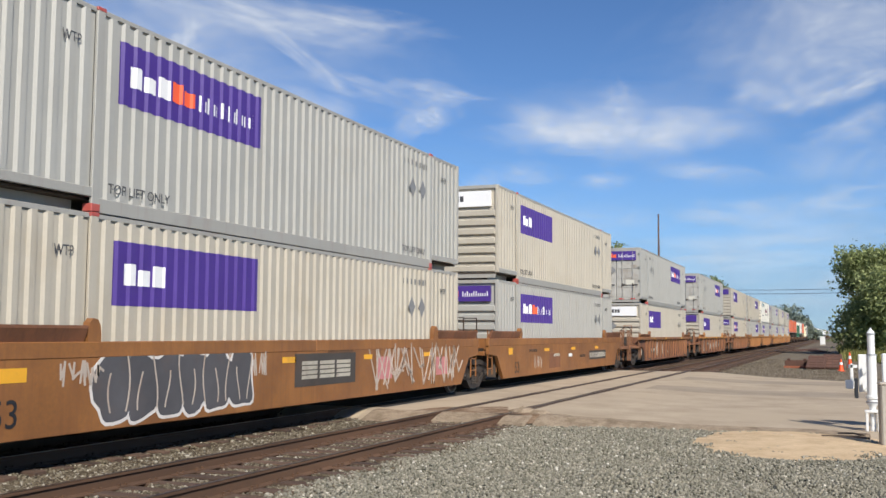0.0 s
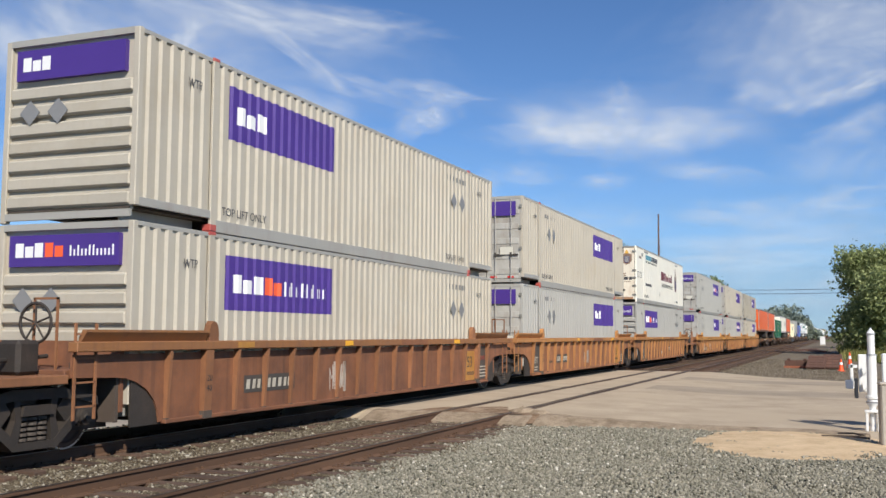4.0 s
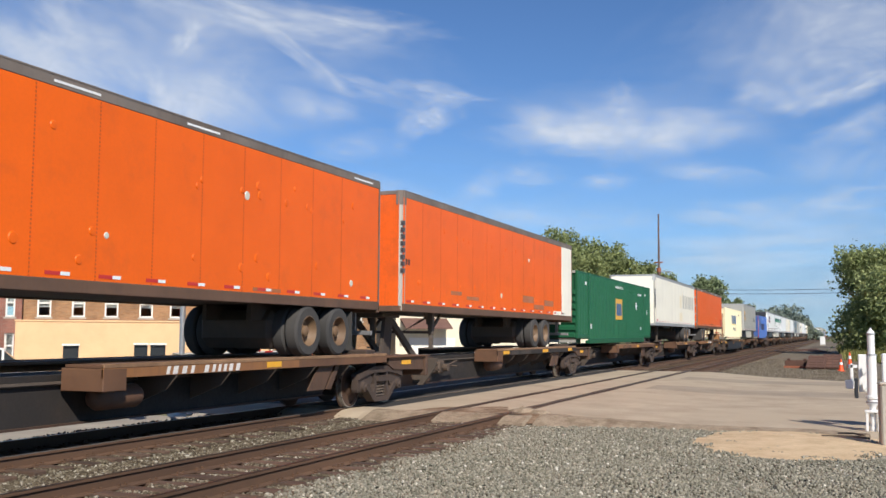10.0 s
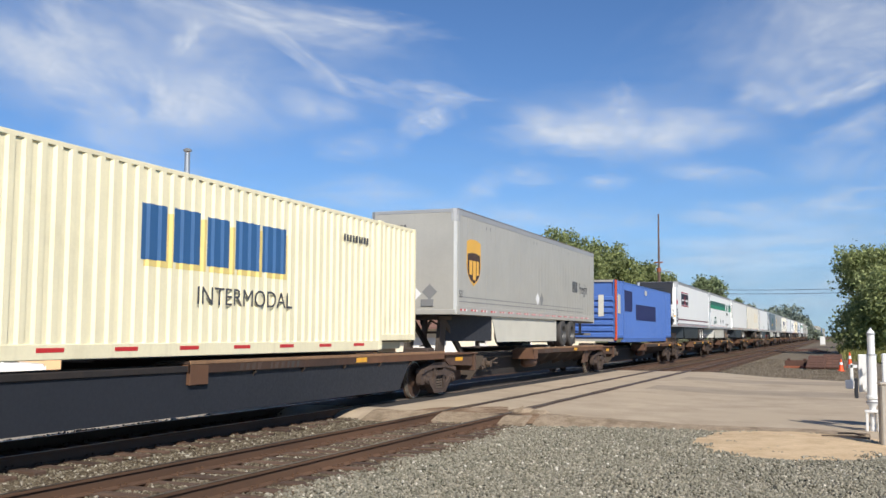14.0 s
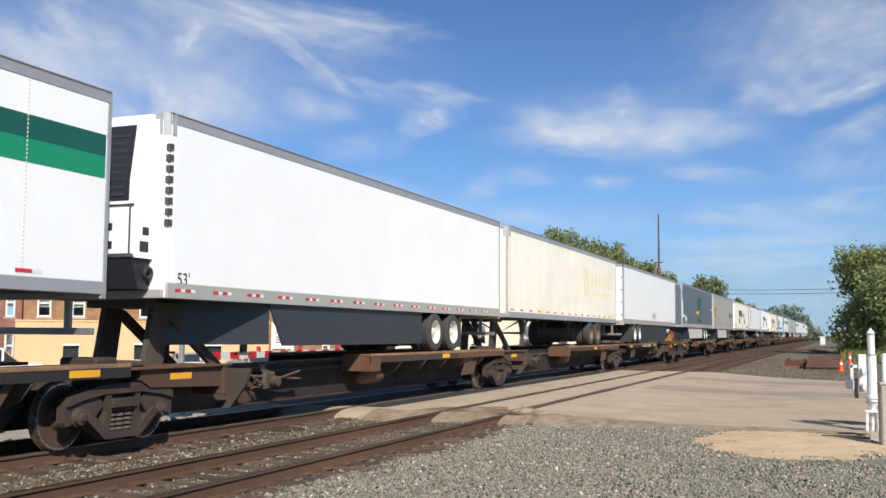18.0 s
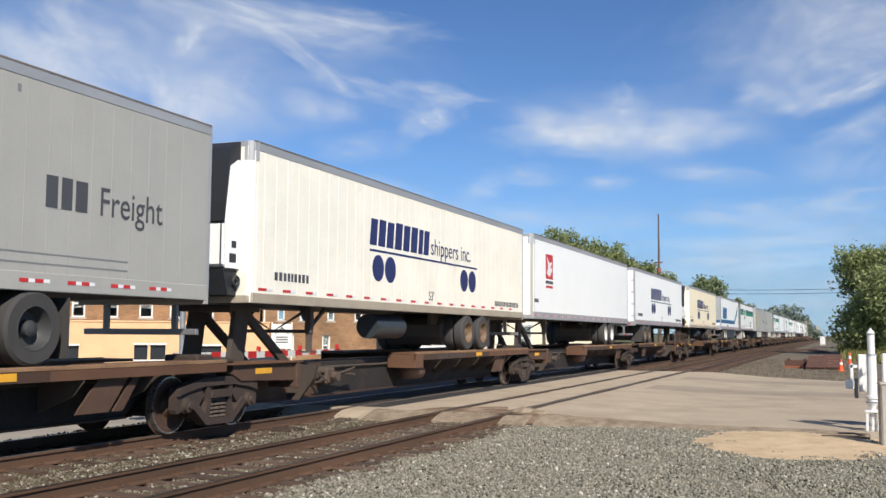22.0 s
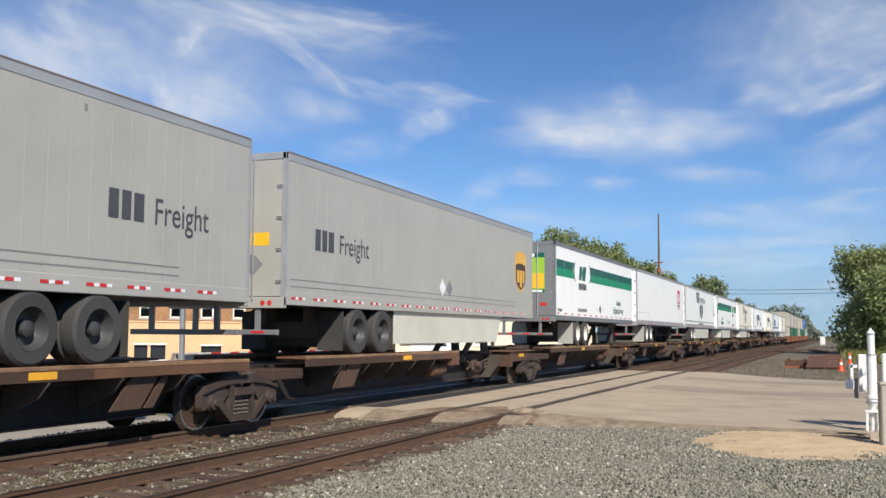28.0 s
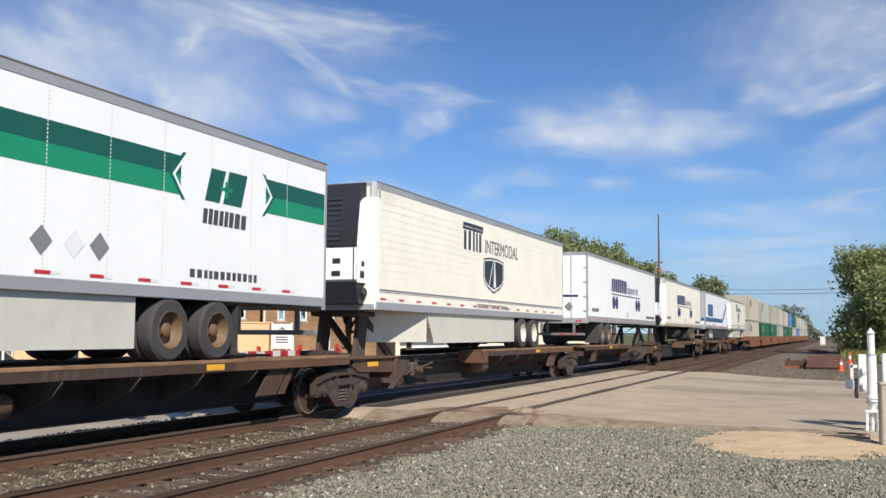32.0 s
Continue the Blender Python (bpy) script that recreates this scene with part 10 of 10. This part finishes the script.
def build_train():
    boxes = {}

    def box(skin, front, worn, end_sign="purple"):
        """A folded-steel container, built once for each look and then copied."""
        key = (skin, front, worn, end_sign)
        words = {"box_grey": "pale grey", "box_cream": "cream", "box_tan": "dirty tan"}[skin]
        label = f"{words} corrugated steel container with purple {'worn ' if worn else ''}signs, {'closed' if front else 'door'} end first"
        if key not in boxes:
            boxes[key] = container("container", label, skin, front, worn, "near" if front else "far", end_sign=end_sign)
            return boxes[key]
        return copy_thing(boxes[key], Matrix())

    def far_box(skin):
        words = {"box_grey": "pale grey", "box_cream": "cream", "box_tan": "tan", "box_green": "green", "box_blue": "blue"}[skin]
        c = thing("container", f"{words} corrugated container stacked far down the train", "container", "stacked containers")
        part("body", corrugated(Geo().box(-SIDE, SIDE - 0.06, 0.05, LEN - 0.05, 0.1, TALL - 0.02), 0.1, LEN - 0.1, 0.2, TALL - 0.07, SIDE - 0.012), skin, c)
        for y in (POST - 0.08, LEN - POST - 0.08):
            part("lift_post", Geo().box(SIDE - 0.05, SIDE + 0.002, y, y + 0.16, 0, TALL), skin, c)
        part("bottom_rail", Geo().box(SIDE - 0.06, SIDE, 0, LEN, 0, 0.2), "rail_grey", c)
        part("side_mark", side_rects([(POST + 0.5, POST + 3.0, 1.7, 2.5)], SIDE - 0.011), "decal_grey", c)
        return c

    def far_well():
        c = thing("well_car", "rusty brown well car far down the train", "railway car", "double-stack well cars")
        part("side_wall", Geo().prism([(-1.25, 1.5), (-1.25, 1.05), (-0.35, 0.98), (0.35, 0.29), (LEN - 0.35, 0.29), (LEN + 0.35, 0.98), (LEN + 1.25, 1.05), (LEN + 1.25, 1.5)], "x", -1.4, 1.4), "well_brown", c)
        ribs_ = Geo()
        for i in range(14):
            y = 0.75 + i * (LEN - 1.5) / 13
            ribs_.box(1.4, 1.46, y, y + 0.08, 0.29, 1.5)
        part("ribs", ribs_, "well_brown", c)["kind"] = "stuff"
        g = Geo()
        for k in (-0.89, 0.89):
            for x in (0.76, -0.76):
                g.cyl((x - 0.07, LEN + 1.7 + k, 0.46), (x + 0.07, LEN + 1.7 + k, 0.46), 0.46, 14)
        part("truck", g.box(-1.1, 1.1, LEN + 0.6, LEN + 2.8, 0.35, 0.8), "truck_grime_shade", c)
        return c

    G_, C_, T_ = "box_grey", "box_cream", "box_tan"
    # place of the -y end, upper and lower container (skin, closed end first, worn sign), car style
    stacks = [(8.98, (G_, 1, 0), (C_, 1, 1), "smooth"), (28.60, (C_, 1, 1, "white"), (G_, 1, 0), "smooth"), (52.06, (G_, 0, 0), (C_, 1, 1, "white"), "brown"),
              (75.52, (G_, 0, 0), (C_, 1, 1), "wide"), (99.10, (C_, 1, 1), (C_, 1, 0), "brown"), (118.5, (C_, 0, 1), (G_, 0, 1), "orange"),
              (138.2, "reefer", (G_, 1, 0), "orange"), (161.58, (G_, 0, 0), (G_, 0, 1), "yellow"), (181.25, (C_, 0, 1), (G_, 0, 0), "yellow"),
              (200.65, (T_, 0, 1), (C_, 0, 1), "yellow")]
    tags = ("chalk", 6, 0.03)
    brown_end = [("patch", LEN - 1.42, 0.36, 1.0, 0.92, "panel_dark"), ("lines", LEN - 1.3, 0.42, 0.75, 0.4, "mark_cream"), ("bars", LEN - 1.3, 0.9, 0.5, 0.12, "mark_maroon"),
                 ("patch", LEN - 2.4, 0.36, 0.85, 0.8, "patch_yellow"), ("53", LEN - 2.3, 0.72, 0, 0.42), ("bars", LEN - 2.3, 0.5, 0.6, 0.1, "mark_dark")]
    brown_near = [("patch", 0.80, 0.36, 0.82, 0.92, "panel_dark"), ("words", 0.92, 0.66, 0, 0.30, "25T", "mark_cream"), ("lines", 1.0, 0.42, 0.5, 0.2, "mark_cream"),
                  ("patch", 1.92, 0.36, 0.66, 0.8, "patch_rust"), ("bars", 2.8, 0.62, 0.5, 0.09, "mark_dark")]
    ribs = [("rib_text", 1.68, 0.86, 1.462, 0.15, "20"), ("rib_text", 1.68, 0.70, 1.456, 0.15, "40"), ("chord", 2.5, 1.38, 0.5, 0.1, "patch_yellow"), ("chord", 6.4, 1.38, 0.35, 0.1, "reflector_yellow"), ("chord", 9.2, 1.37, 1.6, 0.12, "patch_rust"), ("chord", 12.6, 1.38, 0.4, 0.1, "reflector_yellow")]
    marks = {0: [("graffiti", 2.0, 0.34, 3.8, 1.06), ("53", 0.1, 0.45, 0.4, 0.5), ("emblem", 7.3, 0.62, 2.5, 0.62), ("yellow", 0.2, 1.0, 0.5, 0.18), ("yellow", 6.85, 1.08, 0.5, 0.11), ("yellow", 10.2, 1.08, 0.4, 0.1), ("yellow", 13.5, 1.08, 0.45, 0.1),
                 ("scribble", 1.28, 0.92, 0.85, 0.32, "chalk", 5, 0.035), ("scribble", 5.85, 0.9, 0.55, 0.4, "chalk", 5, 0.03), ("patch", 10.9, 0.62, 0.75, 0.5, "spray_pink"), ("patch", 14.3, 0.6, 0.8, 0.45, "spray_pink"), ("scribble", 10.3, 0.4, 5.8, 1.0, "chalk", 13, 0.05), ("bars", 8.6, 1.22, 1.1, 0.08, "mark_dark")],
             1: [("yellow", 0.6, 1.0, 0.4, 0.2), ("53", 1.2, 0.42, 0.4, 0.5), ("yellow", 4.6, 1.05, 0.6, 0.1), ("yellow", 8.3, 1.05, 0.6, 0.1), ("yellow", 12.2, 1.05, 0.6, 0.1), ("plate", 11.2, 0.62, 3.0, 0.36), ("white", 7.9, 0.8, 0.5, 0.12), ("bars", 2.8, 1.05, 0.9, 0.09, "mark_dark"),
                 ("patch", 5.2, 0.45, 1.5, 0.5, "patch_rust"), ("bars", 5.8, 0.85, 0.8, 0.1, "mark_cream"), ("bars", 9.6, 0.75, 0.9, 0.1, "mark_dark"), ("scribble", 3.4, 0.5, 0.9, 0.4, "chalk", 4, 0.025)],
             2: ribs + [("plate", 1.95, 0.66, 1.9, 0.3), ("scribble", 3.95, 0.5, 0.6, 0.7, *tags), ("scribble", 5.9, 0.55, 0.6, 0.6, *tags), ("patch", 10.4, 0.5, 0.7, 0.5, "patch_rust"), ("53", LEN - 4.2, 0.6, 0, 0.40), ("bars", 7.8, 0.6, 0.5, 0.09, "mark_cream")],
             3: [("chord", 2.5, 1.38, 0.5, 0.1, "patch_yellow"), ("chord", 8.4, 1.38, 0.55, 0.1, "reflector_yellow"), ("chord", 12.6, 1.38, 0.5, 0.1, "reflector_yellow"), ("chord", 1.2, 1.38, 0.5, 0.1, "reflector_yellow"), ("plate", 3.0, 0.84, 1.5, 0.26),
                 ("scribble", 1.0, 0.45, 0.8, 0.7, "chalk", 9, 0.03), ("scribble", 5.0, 0.55, 0.9, 0.45, "chalk", 8, 0.03), ("scribble", 7.2, 0.6, 0.8, 0.4, "chalk", 6, 0.03), ("scribble", 9.0, 0.62, 1.0, 0.5, "chalk", 7, 0.03), ("bars", 10.3, 0.72, 0.5, 0.1, "mark_dark"),
                 ("emblem", 11.05, 0.66, 1.45, 0.42), ("53", 14.0, 0.70, 0, 0.40), ("lines", 15.3, 0.6, 0.3, 0.3, "mark_cream"), ("patch", 15.65, 0.6, 0.12, 0.15, "mark_cream")],
             4: ribs + brown_end + [("scribble", 6.0, 0.45, 0.7, 0.6, *tags), ("plate", 2.9, 0.6, 1.7, 0.3)],
             5: ribs + brown_near + brown_end + [("plate", 3.8, 0.6, 1.7, 0.3), ("scribble", 8.0, 0.5, 0.7, 0.5, *tags)],
             6: ribs + brown_near + [("plate", 9.4, 0.68, 0.6, 0.3), ("bars", 6.8, 0.6, 0.4, 0.09, "mark_cream")],
             7: [("plate", 2.4, 0.40, 1.1, 0.34), ("plate", 3.6, 0.44, 1.0, 0.32), ("scribble", 2.2, 0.62, 1.1, 0.42, *tags), ("scribble", 6.1, 0.6, 0.9, 0.4, *tags), ("patch", 4.85, 0.45, 1.0, 0.62, "patch_yellow"), ("53", 8.0, 0.5, 0, 0.40), ("bars", 4.95, 0.6, 0.6, 0.08, "mark_dark"),
                 ("chord", 5.0, 1.28, 0.5, 0.08, "reflector_yellow"), ("words", 4.3, 1.34, 1.503, 0.13, "MAX GROSS WT FOR 20 FT CONTAINER", "mark_dark"), ("words", 0.0, 1.32, 1.503, 0.15, "45", "mark_dark"), ("words", 0.7, 1.32, 1.503, 0.15, "40/20", "mark_dark"),
                 ("patch", 10.9, 0.40, 1.1, 0.5, "patch_yellow"), ("bars", 11.0, 0.42, 0.9, 0.14, "mark_dark"), ("patch", LEN - 3.0, 0.4, 0.8, 0.6, "patch_rust"), ("chord", 14.9, 1.3, 0.5, 0.14, "reflector_yellow")],
             8: [("53", 2.35, 0.52, 0, 0.42), ("patch", 0.9, 0.45, 0.6, 0.4, "patch_yellow"), ("words", 0.95, 0.5, 0, 0.24, "25T", "mark_cream"), ("patch", 3.3, 0.36, 2.3, 0.72, "patch_yellow"), ("shapes", 4.0, 0.5, 1.5, 0.5), ("patch", 5.75, 0.5, 0.9, 0.35, "patch_rust"),
                 ("words", 4.3, 1.34, 1.503, 0.13, "MAX GROSS WT FOR 20 FT CONTAINER", "mark_dark"), ("chord", 4.9, 1.28, 0.6, 0.06, "reflector_yellow"), ("patch", 12.0, 0.45, 0.9, 0.5, "patch_yellow"), ("lines", 12.1, 0.5, 0.6, 0.35, "mark_dark"), ("bars", 9.8, 0.5, 0.8, 0.12, "mark_dark")],
             9: [("patch", 5.0, 0.95, 0.8, 0.12, "patch_yellow"), ("plate", 2.4, 0.42, 1.1, 0.3), ("53", 8.45, 0.55, 0, 0.36), ("patch", 8.35, 0.46, 0.6, 0.5, "patch_yellow"), ("patch", 10.0, 0.55, 0.4, 0.5, "patch_yellow"), ("patch", 7.0, 0.42, 0.7, 0.3, "patch_yellow"),
                 ("words", 3.6, 1.34, 1.503, 0.13, "MAX GROSS WT FOR 20 FT CONTAINER", "mark_dark"), ("chord", 7.5, 1.27, 0.5, 0.1, "reflector_yellow"), ("chord", 3.2, 1.27, 0.6, 0.07, "reflector_yellow"), ("patch", 13.2, 0.6, 0.5, 0.4, "panel_dark"), ("chord", 11.0, 1.36, 0.9, 0.05, "patch_rust")]}
    name = {"smooth": "smooth-sided brown well car", "brown": "rusty brown ribbed well car", "wide": "rusty brown well car with few ribs", "orange": "rusty orange ribbed well car", "yellow": "faded yellow ribbed well car"}
    for i, (y, up, low, style) in enumerate(stacks):
        prev_gap = y - (stacks[i - 1][0] + LEN) if i else 3.4
        next_gap = (stacks[i + 1][0] if i + 1 < len(stacks) else 221.95) - (y + LEN)
        ends = ((prev_gap / 2, prev_gap > 4.5), (next_gap / 2, next_gap > 4.5))
        load(well_car(style, ends, f"{name[style]} carrying two stacked containers", marks.get(i, ())), y, 0)
        load(box(*low), y, 0.38)
        load(reefer_box() if up == "reefer" else box(*up), y, 3.30)

    # trailers and single containers: place, far end, builder, tyres at the -y end, coupled to the next car
    units = [(221.95, 238.5, tytan_one, 0, 0), (239.71, 255.8, tytan_two, 0, 0), (256.75, 273.1, green_box, 0, 0), (274.67, 291.0, old_white, 0, 0), (292.44, 308.7, tytan_three, 1, 1),
             (311.53, 327.7, ivory_box, 0, 0), (330.54, 346.8, parcel_a, 0, 0), (351.07, 367.4, blue_box, 0, 1),
             (370.07, 386.2, striped_reefer, 0, 0), (387.53, 403.7, green_stripe_a, 0, 0), (405.04, 421.3, white_reefer, 0, 0), (422.09, 438.3, faded_white, 0, 0), (440.08, 456.4, plain_white, 1, 1),
             (459.4, 475.7, slate_grey, 0, 0), (476.8, 493.0, parcel_a, 0, 0), (494.25, 510.6, blue_dots_cream, 0, 0), (511.6, 527.8, red_badge_nose, 0, 0), (529.7, 545.7, blue_dots_tail, 1, 1),
             (549.21, 565.4, blue_dots_ivory, 0, 0), (569.15, 585.4, blue_wave, 1, 0), (587.7, 604.1, green_stripe_tail, 1, 0), (607.7, 623.7, parcel_a, 0, 0), (625.1, 639.4, parcel_tail, 1, 0),
             (644.19, 658.7, green_stripe_short, 1, 0), (660.02, 676.2, red_badge_tail, 1, 0), (677.28, 693.5, shield_tail, 1, 1),
             (696.51, 712.7, green_stripe_a, 0, 0), (715.05, 731.2, shield_nose, 0, 0), (735.2, 751.5, blue_dots_tail, 1, 0), (754.8, 771.0, blue_dots_cream, 0, 0), (774.0, 790.4, blue_wave, 1, 1),
             (793.0, 809.0, shield_nose, 0, 0)]
    # how far each shared truck stands from the middle of its gap
    shifts = {0: -0.17, 1: 0.17, 2: 0.23, 3: -0.35, 5: 0.58, 6: -0.5, 11: -0.3, 18: -0.45, 19: -0.4, 21: -0.38, 22: -0.25, 23: -0.65, 24: -0.46, 27: -0.4, 29: -0.4}
    black = {1, 8, 9, 12, 13, 19, 25}      # cars with nearly black side beams
    built = {}
    coupled_before = True
    before = 216.85
    for i, (a, b, maker, tail, coupled) in enumerate(units):
        L = b - a
        after = units[i + 1][0] if i + 1 < len(units) else 812.0
        ends = (((a - before) / 2, coupled_before), ((after - b) / 2, bool(coupled)))
        is_box = maker in (green_box, ivory_box, blue_box)
        load(spine_car(L, ends, tail, "box" if is_box else "trailer", "spine_black" if i in black else "spine_brown", (shifts.get(i - 1, 0.0), shifts.get(i, 0.0)), i > 28, i in (0, 4, 12), i in (0, 2, 3, 4), i == 5), a, 0)
        if maker in built:
            ob = copy_thing(built[maker], Matrix())
        else:
            ob = built[maker] = maker()
        load(ob, a, 1.27 if is_box else DECK)
        coupled_before, before = bool(coupled), b

    # far stacks at the end of the train
    y = 813.0
    far = [("box_cream", "box_cream"), ("box_grey", "box_green"), ("box_tan", "box_green"), ("box_cream", "box_tan"), ("box_cream", "box_green"), ("box_blue", "box_green"),
           ("box_green", "box_cream"), ("box_grey", "box_blue"), ("box_cream", "box_grey"), ("box_grey", "box_cream"), ("box_cream", "box_tan"), ("box_grey", "box_cream"), ("box_tan", "box_grey")]
    cars = {}
    for i, (up, low) in enumerate(far):
        for key, maker, z in (("car", far_well, 0), (low, lambda: far_box(low), 0.38), (up, lambda: far_box(up), 3.30)):
            if key not in cars:
                load(maker(), y, z)
                cars[key] = MOVERS[-1][0]
            else:
                load(copy_thing(cars[key], Matrix()), y, z)
        y += 19.6


def motions():
    """The train runs past at a steady pace, from first to last second."""
    for ob, y, z in MOVERS:
        walk(ob, [(t, pose(TRACK, y - gone(t), z)) for t in (0, 4, 8, 12, 16, 20, 24, 28, 32)])
    walk(clouds, [(0, pose(0, 0, 0)), (16, pose(10, 4, -5)), (32, pose(20, 8, -10))])


build_train()
motions()
